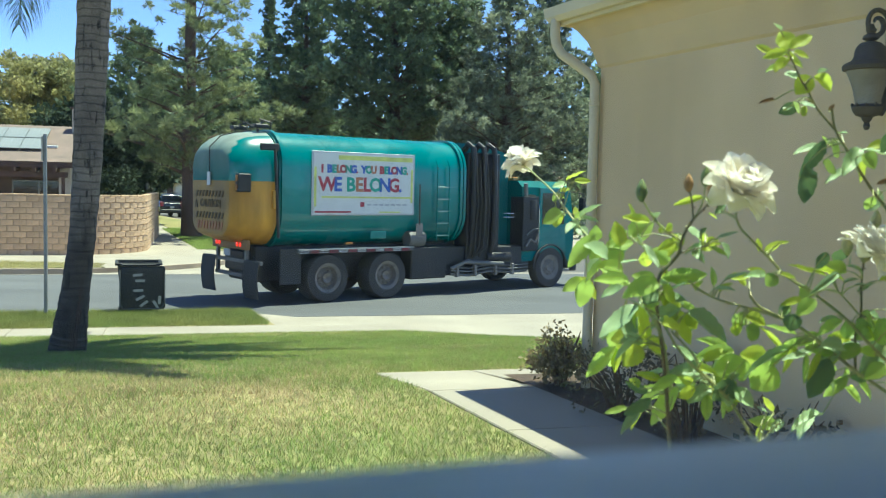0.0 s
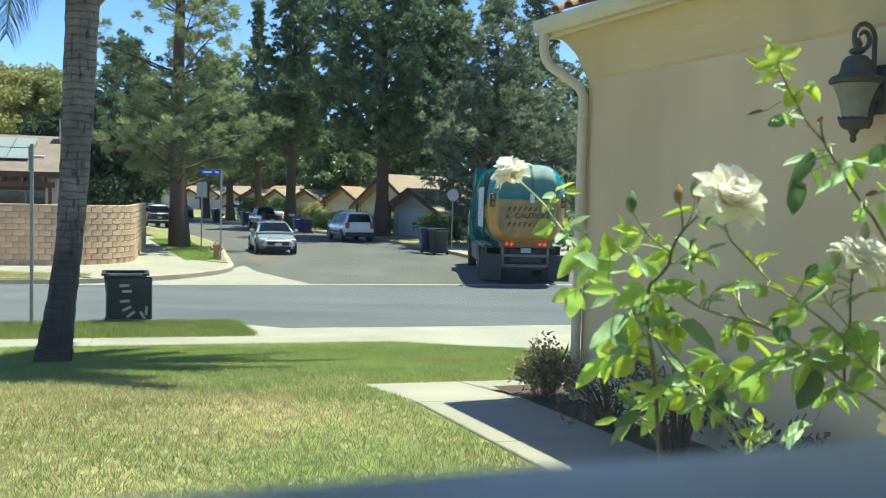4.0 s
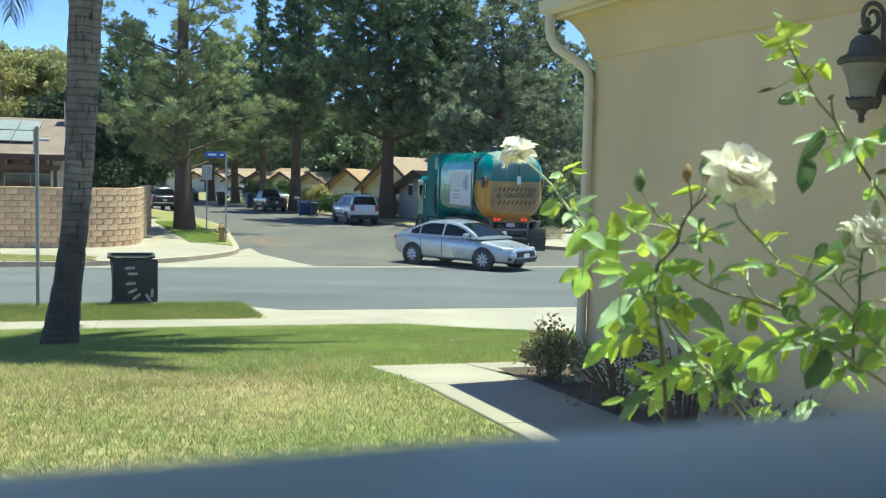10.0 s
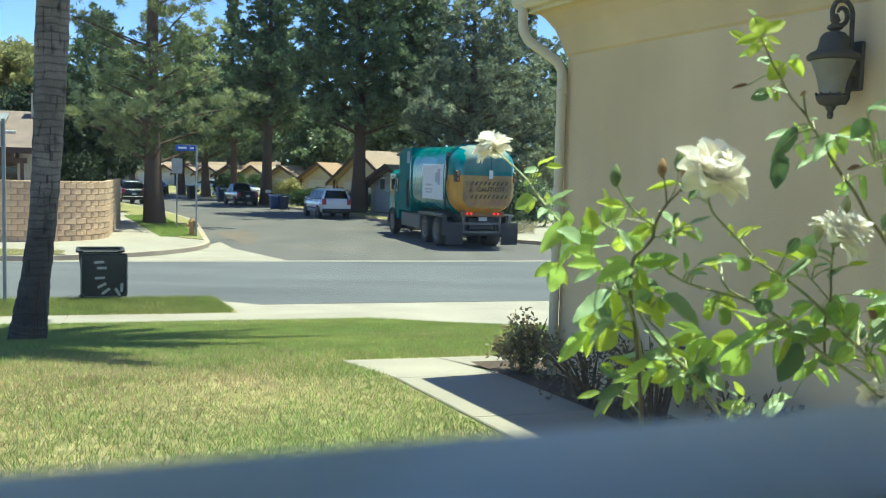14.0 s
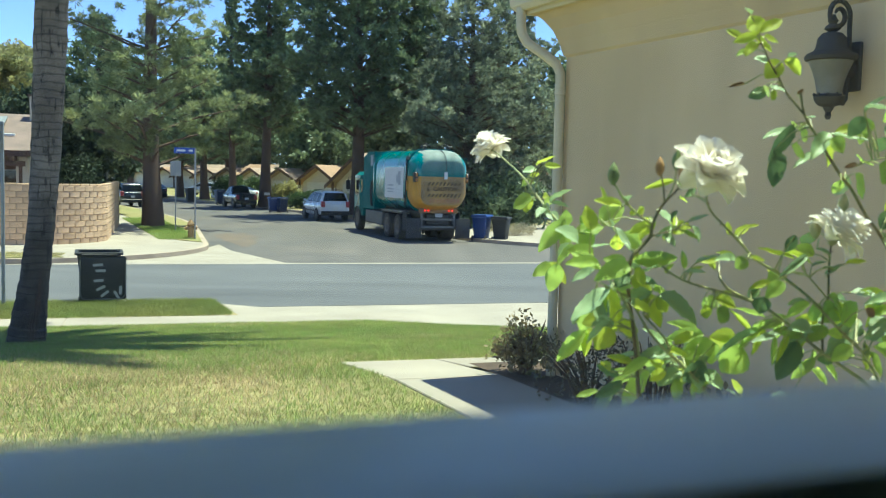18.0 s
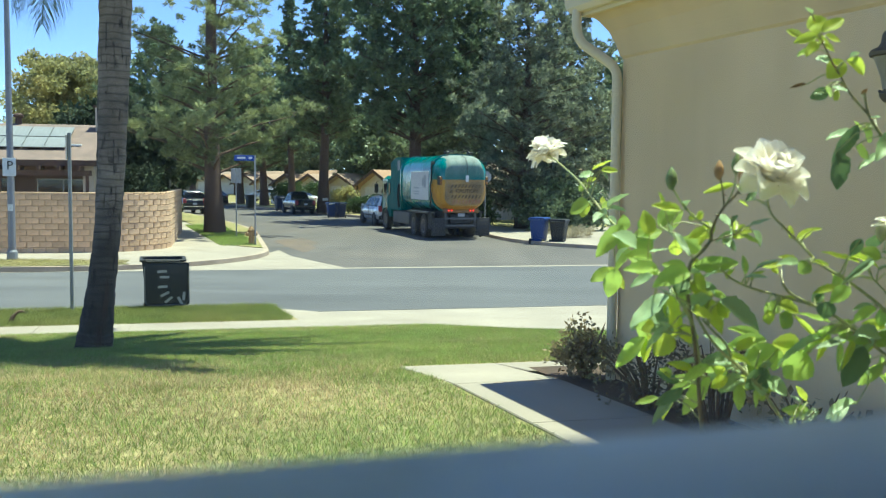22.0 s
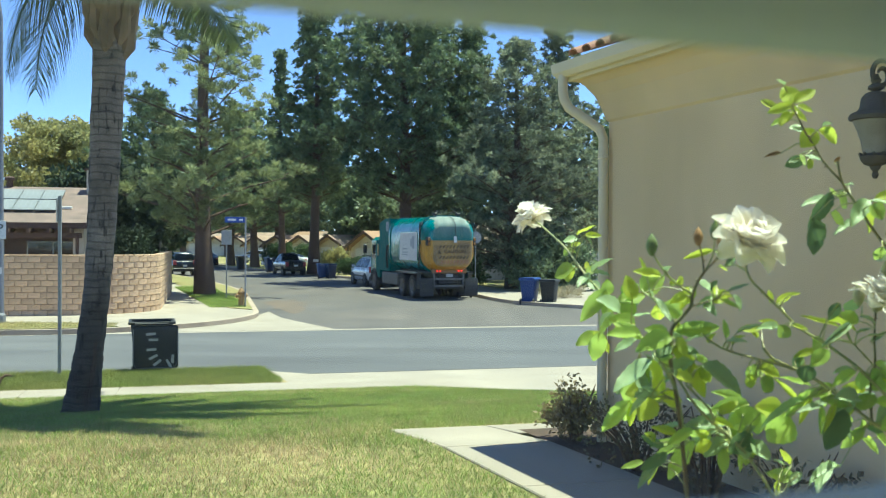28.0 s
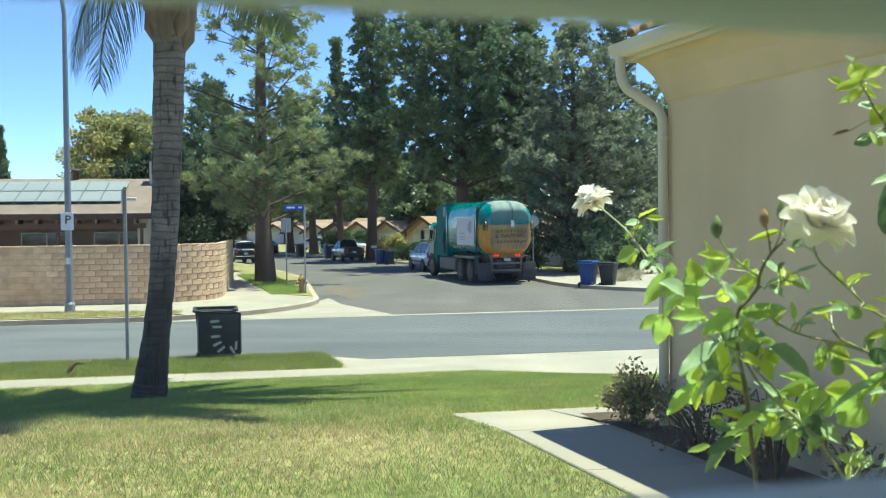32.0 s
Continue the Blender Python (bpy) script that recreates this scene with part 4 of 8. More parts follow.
def tree(u, v, height, spread, trunk_r, label, category, seed, mat, bare=0.25, levels=16, limbs=5, per=90, length=0.5, width=0.09, shape="cone", clump=0.9, droop=0.0, lean=0.0, limb_mat=None, sparse=1.0, fill=1.0, thin=2.0, name="pine_tree"):
    rng = np.random.default_rng(seed)
    t = thing(name, street_pose(u, v, 0.1), label, category, "street trees")
    path, rad = [], []
    for i in range(9):
        s = i / 8
        path.append((lean * s * s + 0.12 * math.sin(s * 5 + seed), 0.12 * math.cos(s * 4 + seed), s * height * 0.97))
        rad.append(trunk_r * (1 - 0.86 * s) * (1.25 if i == 0 else 1))
    part("trunk", tubed(path, rad, 12), M["bark"], t, smooth=True)
    centres, radii = [], []
    bm = bmesh.new()
    for k in range(levels):
        s = bare + (1 - bare) * (k + 0.5) / levels
        if shape == "cone":
            reach = spread * (1.05 - s) / (1.05 - bare) * (0.75 + 0.5 * rng.random())
            reach = max(reach, spread * 0.14)
        elif shape == "column":
            reach = spread * (0.55 + 0.45 * math.sin(math.pi * min(1, (s - bare) / (1 - bare) * 1.15 + 0.12))) * (0.7 + 0.6 * rng.random())
            if s > 0.8:
                reach *= max(0.15, (1.04 - s) / 0.24)
            if s > thin:
                reach *= 0.66
        else:
            reach = spread * math.sqrt(max(0.05, 1 - ((s - bare) / (1 - bare) * 1.7 - 0.75) ** 2)) * (0.8 + 0.35 * rng.random())
        turn = rng.random() * 6.28
        for j in range(limbs):
            if rng.random() > sparse:
                continue
            a = turn + j * 6.28 / limbs + rng.normal() * 0.25
            rr = reach * (0.65 + 0.5 * rng.random())
            zc = s * height
            i0 = min(7, int(s * 8))
            px, py, _ = path[i0]
            rise = rr * (0.18 if shape != "round" else 0.45) * (1 - droop)
            tip = (px + rr * math.cos(a), py + rr * math.sin(a), zc + rise)
            tube(bm, [(px, py, zc - 0.15 * rr), (px + 0.5 * rr * math.cos(a), py + 0.5 * rr * math.sin(a), zc + rise * 0.25), tip], [max(0.02, trunk_r * 0.22 * (1.1 - s)), max(0.015, trunk_r * 0.13 * (1.1 - s)), 0.01], 5, False)
            if name == "pine_tree":
                # side twigs off the limb, each ending in a dense burst of needles
                twigs = max(3, int(rr * fill / (clump * 0.52)))
                out = np.array([math.cos(a), math.sin(a), 0.0])
                side = np.array([-out[1], out[0], 0.0])
                for q in range(twigs):
                    e = 0.36 + 0.70 * ((q + rng.random()) / twigs) ** 0.8
                    swing = (1 if q % 2 else -1) * rr * (0.10 + 0.34 * (1.05 - e)) * (0.3 + rng.random())
                    foot = np.array([px, py, zc]) + out * rr * (e - 0.10) + np.array([0, 0, rise * e * e])
                    tip = np.array([px, py, zc]) + out * rr * e + side * swing + np.array([0, 0, rise * e * e + clump * (0.15 + 0.5 * rng.random())])
                    if rng.random() < 0.5:
                        tube(bm, [tuple(foot), tuple(foot * 0.5 + tip * 0.5 - np.array([0, 0, 0.05])), tuple(tip)], [0.022, 0.015, 0.008], 3, False)
                    for h in range(2 + int(rng.random() * 2.0)):
                        centres.append(tip + (tip - foot) * rng.normal() * 0.20 + rng.normal(size=3) * clump * 0.34)
                        radii.append(clump * (0.28 + 0.26 * rng.random()))
                continue
            steps = max(2, int(rr / (clump * 0.75)))
            for q in range(steps):
                e = (q + 0.8) / steps
                jit = rng.normal(size=3) * clump * 0.35
                centres.append((px + rr * e * math.cos(a) + jit[0], py + rr * e * math.sin(a) + jit[1], zc + rise * e * e + jit[2] + 0.1))
                radii.append(clump * (0.55 + 0.6 * rng.random()))
    tagged(part("branchwork", bm, limb_mat or M["bark"], t), kind="stuff")
    if name == "pine_tree":
        vv, ff = bursts(rng, centres, np.array(radii), per, width)
    else:
        vv, ff = tufts(rng, centres, np.array(radii), per, length, width, 0.0, 0.62)
    sheet("crown", vv, ff, mat, t)
    return t


tree(-0.4, 45.0, 19.5, 4.6, 0.42, "tall open pine with bright green needle clumps", "tree", 3, N1, bare=0.14, levels=19, limbs=6, per=92, sparse=0.85, shape="column", clump=0.70, width=0.036, fill=0.66, thin=0.48)
notice_tree = tree(7.7, 73.5, 21.3, 2.8, 0.42, "slender dark pine beside the parked cars", "tree", 5, N2, bare=0.27, levels=19, limbs=6, per=58, shape="column", clump=0.85, width=0.10, sparse=0.95, fill=0.75)
part("notice_plate", boxed(-0.22, 0.22, -0.50, -0.48, 0.95, 1.15, 0.004), M["sign_white"], notice_tree, "white notice plate on the trunk")
tree(12.1, 60.5, 21.6, 5.1, 0.48, "large dark pine beside the side street", "tree", 7, N2, bare=0.24, levels=23, limbs=7, per=54, shape="column", clump=0.85, width=0.10, sparse=0.95, fill=0.75)
tree(7.9, 77.6, 13.5, 3.0, 0.3, "dark pine with a pointed top", "tree", 18, N2, bare=0.42, levels=15, limbs=6, per=32, shape="cone", clump=0.75, width=0.10, sparse=0.95)
tree(5.9, 85.5, 19.4, 1.9, 0.34, "thin pointed pine farther up the side street", "tree", 8, N2, bare=0.25, levels=20, limbs=5, per=28, shape="cone", clump=0.6, width=0.11)
tree(3.8, 91.5, 14.5, 4.6, 0.4, "dark pine farther up the side street", "tree", 9, N2, bare=0.25, levels=12, limbs=5, per=22, shape="column", clump=1.0, width=0.17)
tree(-4.0, 66, 12, 3.6, 0.34, "dark pine with drooping needle clumps", "tree", 15, N2, bare=0.25, levels=13, limbs=5, per=30, shape="column", clump=0.8, width=0.12)
tree(1.8, 97.5, 15, 4.6, 0.38, "dark pine farther up the side street", "tree", 10, N2, bare=0.25, levels=12, limbs=5, per=22, shape="column", clump=1.0, width=0.17)
tree(16.0, 49, 13.0, 3.9, 0.4, "broad dark green tree behind the driveway", "tree", 11, M["needle_grey"], bare=0.06, levels=18, limbs=7, per=48, shape="column", clump=0.70, width=0.07, fill=0.75)
tree(16.7, 60.3, 17.0, 1.5, 0.26, "slim dark pine behind the large one", "tree", 19, N2, bare=0.3, levels=16, limbs=6, per=40, shape="column", clump=0.7, width=0.09)
tree(21.5, 57, 16.5, 4.6, 0.4, "tall cedar with sparse drooping limbs", "tree", 12, M["needle_grey"], bare=0.08, levels=22, limbs=6, per=50, shape="cone", sparse=0.9, clump=0.66, width=0.07, fill=0.7)
tree(-10.2, 69.7, 10.0, 3.8, 0.35, "rounded tree with yellowing leaves behind the house", "tree", 13, M["leaf_yellow"], bare=0.22, levels=12, limbs=10, shape="round", length=0.24, width=0.15, per=130, clump=0.75, name="leafy_tree")
tree(-5.6, 57, 6.0, 4.0, 0.3, "dark leafy tree behind the block wall", "tree", 14, M["leaf_dark"], bare=0.08, levels=9, limbs=7, shape="round", length=0.35, width=0.2, per=110, name="leafy_tree")
tree(-3.5, 118, 15, 4.2, 0.4, "dark pine far up the side street", "tree", 41, N2, bare=0.22, levels=11, limbs=5, per=20, clump=1.1, width=0.20, shape="column")
tree(3.0, 150, 17, 5.5, 0.4, "dark pine far up the side street", "tree", 42, N2, bare=0.18, levels=11, limbs=6, per=20, clump=1.1, width=0.20, shape="column")
tree(-7.5, 138, 16, 5.5, 0.4, "dark pine far up the side street", "tree", 43, N2, bare=0.15, levels=11, limbs=6, per=20, clump=1.1, width=0.20, shape="column")
tree(8.2, 128, 16, 5.0, 0.4, "dark pine far up the side street", "tree", 44, N2, bare=0.25, levels=11, limbs=6, per=20, clump=1.1, width=0.20, shape="column")
for k, (u, v, h) in enumerate(((16, 104, 10), (22, 92, 11), (19, 122, 11), (28, 84, 12), (33, 74, 12), (14, 142, 11), (12, 166, 12), (36, 100, 13), (24, 110, 12))):
    tree(u, v, h, 4.6, 0.3, "dark leafy tree behind the houses", "tree", 60 + k, N2, bare=0.12, levels=8, limbs=7, per=60, shape="round", length=0.5, width=0.3, clump=1.1, name="leafy_tree")
for k, (u, v, h) in enumerate(((-16, 205, 11), (-8, 212, 12), (0, 208, 10), (7, 216, 12), (-25, 214, 12), (14, 206, 11))):
    tree(u, v, h, 5.2, 0.3, "dark leafy tree at the end of the street", "tree", 80 + k, N2, bare=0.05, levels=7, limbs=7, per=44, shape="round", length=0.7, width=0.45, clump=1.4, name="leafy_tree")
tree(-20.8, 78, 10.6, 1.5, 0.12, "slender dark cypress behind the house", "tree", 17, N2, bare=0.05, levels=40, limbs=7, per=26, shape="cone", clump=0.13, length=0.16, width=0.10, name="cypress_tree")


# ---- palm before the house ----
def palm(at, grow=1.0, reach=1.0):
    t = thing("palm_tree", at, "queen palm with ringed grey trunk and drooping fronds", "tree")
    path = [(0, 0, 0), (0.04, 0, 0.3), (0.11, 0, 0.8), (0.20, 0, 1.5), (0.26, 0, 2.3), (0.31, 0, 3.4 * grow), (0.36, 0, 4.6 * grow), (0.42, 0, 5.7 * grow)]
    bm = bmesh.new()
    pts, rad = [], []
    N = 84
    for i in range(N + 1):
        s = i / N * 7
        k = min(6, int(s))
        f = s - k
        p = Vector(path[k]).lerp(Vector(path[k + 1]), f)
        base = [0.24, 0.21, 0.175, 0.16, 0.172, 0.19, 0.20, 0.28]
        r = base[k] * (1 - f) + base[k + 1] * f
        pts.append(p)
        rad.append(r * (1 + 0.028 * math.sin(i * 2.3) + 0.022 * math.sin(i * 0.9 + 1)))
    tube(bm, pts, rad, 18)
    part("trunk", bm, M["palm_bark"], t, smooth=True)
    # old leaf bases under the crown
    for k in range(30):
        a, z = k * 2.4, 4.48 * grow + 0.033 * k
        c, q = math.cos(a), math.sin(a)
        r = 0.165 + 0.0025 * k
        part("leaf_base", tubed([(0.36 + r * c, r * q, z), (0.37 + (r + 0.045) * c, (r + 0.045) * q, z + 0.16), (0.385 + (r + 0.075) * c, (r + 0.075) * q, z + 0.42), (0.40 + (r + 0.16) * c, (r + 0.16) * q, z + 0.85)], [0.035, 0.105, 0.075, 0.03], 7), M["leaf_base"], t, smooth=True)
    rng = np.random.default_rng(4)
    for k in range(36):
        a = k * 2.4
        up = 1.05 - 0.9 * (k / 34)
        if k > 33:
            a, up = (3.3, 2.75)[k - 34], 0.15
        L = (1.8 if k > 33 else (4.7 if k < 22 else 3.6)) * reach + 0.7 * rng.random()
        rib, vv, ff = [], [], []
        p = Vector((0.42, 0, 6.1 * grow - 0.4 * (k / 34)))
        d = Vector((math.cos(a) * math.cos(up), math.sin(a) * math.cos(up), math.sin(up)))
        for i in range(15):
            rib.append(tuple(p))
            p = p + d * (L / 14)
            d = (d + Vector((0, 0, (-0.16 - 0.02 * i) if k > 33 else (-0.05 - 0.007 * i) if k < 22 else (-0.03 - 0.003 * i)))).normalized()
        frond = part("frond", tubed(rib, [0.022 * (1 - i / 15) + 0.003 for i in range(15)], 5), M["frond"], t)
        for i in range(2, 15):
            for h in range(9):
                q = Vector(rib[i - 1]).lerp(Vector(rib[i]), h / 9)
                dd = (Vector(rib[i]) - Vector(rib[i - 1])).normalized()
                side = dd.cross(Vector((0, 0, 1))).normalized()
                for sg in (-1, 1):
                    ll = (0.85 if k > 33 else 0.78) * math.sin(math.pi * (0.12 + 0.85 * i / 15)) + 0.08
                    w = (side * sg * 0.75 + dd * 0.55 + Vector((0, 0, -0.55 + rng.normal() * 0.25))).normalized()
                    e = q + w * ll * 0.55
                    tip = e + (w + Vector((0, 0, -0.9))).normalized() * ll * 0.45
                    ww = dd * (0.007 if k > 33 else 0.021)
                    n0 = len(vv)
                    vv += [tuple(q - ww), tuple(q + ww), tuple(e + ww), tuple(e - ww), tuple(tip)]
                    ff += [(n0, n0 + 1, n0 + 2, n0 + 3), (n0 + 3, n0 + 2, n0 + 4, n0 + 4)]
        me = bpy.data.meshes.new("foliage")
        me.from_pydata(vv, [], [f if f[2] != f[3] else f[:3] for f in ff])
        me.materials.append(M["frond"])
        leaf_ob = new("foliage", me)
        leaf_ob.parent = frond
        leaf_ob["kind"] = "stuff"
    return t


front_palm = palm(pose(-4.66, 11.8, lot_z(12.58) - 0.03))
# split bark near the foot of the trunk
rng_c = random.Random(3)
for a, z0, z1, w in ((-52, 0.06, 0.95, 0.016), (-44, 0.12, 1.15, 0.012), (-60, 0.05, 0.42, 0.012), (-36, 0.30, 0.85, 0.009), (-68, 0.20, 0.62, 0.008), (-48, 0.45, 0.75, 0.018)):
    line = []
    for i in range(9):
        z = z0 + (z1 - z0) * i / 8
        cx = 0.04 * z / 0.3 if z < 0.3 else 0.04 + 0.07 * (z - 0.3) / 0.5 if z < 0.8 else 0.11 + 0.09 * (z - 0.8) / 0.7
        r = 0.24 - 0.03 * z / 0.3 if z < 0.3 else 0.21 - 0.035 * (z - 0.3) / 0.5 if z < 0.8 else 0.175 - 0.015 * (z - 0.8) / 0.7
        b = radians(a + rng_c.gauss(0, 1.6))
        line.append((cx + r * 0.985 * math.cos(b), r * 0.985 * math.sin(b), z))
    part("bark_crack", tubed(line, [w * (0.25 + 0.75 * math.sin(math.pi * (0.08 + 0.84 * i / 8))) for i in range(9)], 6), M["bark"], front_palm, "dark split in the bark")
# second palm, added outside the view so that its crown shades the lawn
palm(pose(-9.05, 14.0, lot_z(15.4) - 0.03, 0, 0, -10), 1.45, 0.7)

# ---- lettering ----
def lettering(text, size, mat, parent, m, name="lettering", thick=0.004, bold=0.0):
    """Raised letters as a mesh; they lie in the local xy plane of m, centred."""
    c = bpy.data.curves.new("letters", "FONT")
    c.body, c.size, c.extrude, c.align_x, c.align_y, c.offset, c.resolution_u = text, size, thick, "CENTER", "CENTER", bold, 2
    tmp = bpy.data.objects.new("letters", c)
    scene.collection.objects.link(tmp)
    me = bpy.data.meshes.new_from_object(tmp.evaluated_get(bpy.context.evaluated_depsgraph_get()))
    bpy.data.objects.remove(tmp)
    me.name = name
    me.materials.clear()
    me.materials.append(mat)
    ob = new(name, me)
    ob.parent = parent
    ob.matrix_basis = m
    return ob


def facing(x, y, z, way):
    """A pose whose xy plane stands upright and looks along one of +x, -x, -y, +y."""
    turn = {"-y": 0, "+x": 90, "+y": 180, "-x": -90}[way]
    return pose(x, y, z, 90, 0, turn)


# ---- refuse truck ----
def wheel(parent, x, y, r, w, rim, dish=0.3, nuts=10, spokes=0):
    """A wheel as a thing's part, with tyre, rim and nuts, turning about x."""
    wh = new("wheel")
    wh.parent = parent
    wh.empty_display_size = 0.2
    wh.matrix_basis = pose(x, y, r)
    s = 1 if x > 0 else -1
    part("tyre", lathed([(r * 0.58, 0.0), (r * 0.6, -w / 2), (r * 0.80, -w / 2 - 0.012), (r * 0.95, -w / 2), (r, -w / 2 + 0.04), (r, w / 2 - 0.04), (r * 0.95, w / 2), (r * 0.80, w / 2 + 0.012), (r * 0.6, w / 2), (r * 0.58, 0.0)], 32, "x"), M["dusty_tyre"] if nuts else M["grey_rubber"], wh, smooth=True)
    if spokes:
        bm = bmesh.new()
        lathe(bm, [(r * 0.60, s * w * 0.30), (r * 0.60, s * w * 0.49), (r * 0.68, s * w * 0.50), (r * 0.68, s * w * 0.30)], 28, 0, "x")
        lathe(bm, [(0.01, s * w * 0.42), (r * 0.14, s * w * 0.46), (r * 0.16, s * w * 0.30), (0.01, s * w * 0.30)], 16, 0, "x")
        for k in range(spokes):
            a = 6.283 * k / spokes
            tube(bm, [(s * w * 0.40, r * 0.12 * math.cos(a), r * 0.12 * math.sin(a)), (s * w * 0.43, r * 0.62 * math.cos(a), r * 0.62 * math.sin(a))], [0.048, 0.034], 6)
        part("rim", bm, rim, wh)
        part("brake_disc", lathed([(0.02, s * w * 0.1), (r * 0.58, s * w * 0.1), (r * 0.58, s * w * 0.05), (0.02, s * w * 0.05)], 20, "x"), M["black_steel"], wh)
        return wh
    part("rim", lathed([(0.02, s * w * dish), (r * 0.20, s * w * (dish + 0.12)), (r * 0.23, s * w * dish), (r * 0.42, s * w * (dish - 0.08)), (r * 0.50, s * w * 0.44), (r * 0.62, s * w * 0.51), (r * 0.62, -s * w * 0.1), (0.02, -s * w * 0.1)], 28, "x"), rim, wh, smooth=True)
    for k in range(nuts):
        a = 6.283 * k / nuts
        part("wheel_nut", lathed([(0.018, 0), (0.018, s * 0.04), (0.008, s * 0.05)], 6, "x"), M["hub"], wh, at=pose(s * w * (dish - 0.02), r * 0.33 * math.cos(a), r * 0.33 * math.sin(a)))
    return wh


truck = thing("refuse_truck", pose(0, 0, 0), "teal and yellow side-loading refuse truck with worn paint", "truck")


def round_section(w, z0, z1, y, rt=0.80, rl=0.80, n=9):
    pts = []
    for cx, cz, rx, rz, a0 in ((w - rl, z0 + rl, rl, rl, -90), (w - rt, z1 - rt, rt, rt, 0), (-w + rt, z1 - rt, rt, rt, 90), (-w + rl, z0 + rl, rl, rl, 180)):
        for k in range(n + 1):
            a = radians(a0 + 90 * k / n)
            pts.append((cx + rx * math.cos(a), y, cz + rz * math.sin(a)))
    return pts


bm = bmesh.new()
TW, TB, TT = 1.22, 1.27, 3.86             # half width, underside and top of the body
loft(bm, [round_section(TW, TB, TT, -1.80), round_section(TW, TB, TT, 3.50)])
part("body", bm, M["teal"], truck, smooth=True)
# raised rib hoops at both ends of the body
for y, d in ((-1.72, 0.05), (3.35, 0.05), (3.47, 0.04)):
    bm = bmesh.new()
    loft(bm, [round_section(TW + d, TB - d * 0.5, TT + d, y - 0.04), round_section(TW + d, TB - d * 0.5, TT + d, y + 0.04)])
    part("rib", bm, M["teal"], truck, smooth=True)
# rounded tailgate: paler top, teal flanks, yellow lower half that is darker at the back
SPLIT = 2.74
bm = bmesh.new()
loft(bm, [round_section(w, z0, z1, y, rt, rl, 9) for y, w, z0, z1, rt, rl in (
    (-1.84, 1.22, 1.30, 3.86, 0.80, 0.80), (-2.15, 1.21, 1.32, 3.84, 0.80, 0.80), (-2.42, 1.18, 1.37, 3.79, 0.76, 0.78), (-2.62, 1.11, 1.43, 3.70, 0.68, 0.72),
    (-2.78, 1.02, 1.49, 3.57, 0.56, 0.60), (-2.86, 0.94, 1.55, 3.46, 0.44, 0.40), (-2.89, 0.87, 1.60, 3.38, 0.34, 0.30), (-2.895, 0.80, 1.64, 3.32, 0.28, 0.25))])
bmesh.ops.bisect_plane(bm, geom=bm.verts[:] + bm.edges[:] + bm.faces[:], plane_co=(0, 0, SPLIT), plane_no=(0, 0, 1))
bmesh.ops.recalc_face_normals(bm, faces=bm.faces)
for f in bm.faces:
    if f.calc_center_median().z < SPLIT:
        # faces turned backwards take the yellow with shade in its colour
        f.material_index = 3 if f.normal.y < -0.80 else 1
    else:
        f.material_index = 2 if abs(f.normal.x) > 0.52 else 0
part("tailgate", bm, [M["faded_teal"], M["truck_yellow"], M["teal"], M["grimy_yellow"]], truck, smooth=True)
bm = bmesh.new()
tube(bm, [(0.05, -1.9, 3.90), (0.06, -2.24, 3.85), (0.08, -2.66, 3.74), (0.10, -2.93, 3.48), (0.12, -2.94, 2.92)], 0.012, 6)
part("cord", bm, M["black_steel"], truck)
part("tag", boxed(0.03, 0.17, -2.96, -2.94, 2.64, 2.93), M["sign_white"], truck, "dangling white tag")
for s in (-1, 1):
    bm = bmesh.new()
    tube(bm, [(s * 0.55, -2.0, 3.80), (s * 0.55, -2.0, 3.98), (s * 0.42, -1.80, 4.10), (s * 0.2, -1.75, 4.0)], 0.03, 6)
    tube(bm, [(s * 0.55, -1.7, 3.86), (s * 0.62, -1.7, 4.06), (s * 0.45, -1.9, 4.13)], 0.025, 6)
    box(bm, s * 0.55 - 0.09, s * 0.55 + 0.09, -2.1, -1.75, 3.93, 4.02, 0.02)
    part("top_latch", bm, M["black_steel"], truck)
    # hinge arms on the flanks of the tailgate
    part("hinge_arm", boxed(s * 1.27 - 0.03, s * 1.27 + 0.03, -2.3, -1.85, 3.42, 3.57, 0.015), M["black_steel"], truck, at=pose(0, 0, 0))
    part("tailgate_ram", tubed([(s * 1.29, -1.95, 3.46), (s * 1.30, -1.85, 1.5)], 0.035, 8), M["black_steel"], truck)
    part("clamp", boxed(s * 1.25 - 0.04, s * 1.25 + 0.05, -1.98, -1.86, 2.15, 2.55, 0.015), M["truck_yellow"], truck)
    lamp = part("beacon_housing", boxed(s * 1.10 - 0.085, s * 1.10 + 0.085, -2.76, -2.46, 2.50, 2.90, 0.02), M["black_steel"], truck)
    for z in (2.60, 2.79):
        part("amber_lamp", boxed(s * 1.10 - 0.045, s * 1.10 + 0.045, -2.78, -2.762, z - 0.065, z + 0.065, 0.008), M["amber_off"], lamp, "amber lamp")
# hazard board: bars and a warning word
for row, z in ((0, 2.45), (1, 1.97)):
    for k in range(9):
        x = -0.68 + k * 0.165
        bm = prismed([(x, z - 0.07), (x + 0.075, z - 0.07), (x + 0.155, z + 0.07), (x + 0.08, z + 0.07)], -2.915, -2.902, "y")
        part("hazard_bar", bm, M["faded_black"], truck)
lettering("CAUTION", 0.235, M["faded_black"], truck, facing(0.10, -2.912, 2.23, "-y"), bold=0.008)
part("warning_mark", prismed([(-0.74, 2.13), (-0.56, 2.13), (-0.65, 2.32)], -2.915, -2.902, "y"), M["faded_black"], truck)
for k in range(9):
    x = -0.58 + k * 0.15
    part("lower_bar", prismed([(x, 1.66), (x + 0.06, 1.66), (x + 0.11, 1.84), (x + 0.05, 1.84)], -2.913, -2.895, "y"), M["p_orange"], truck)
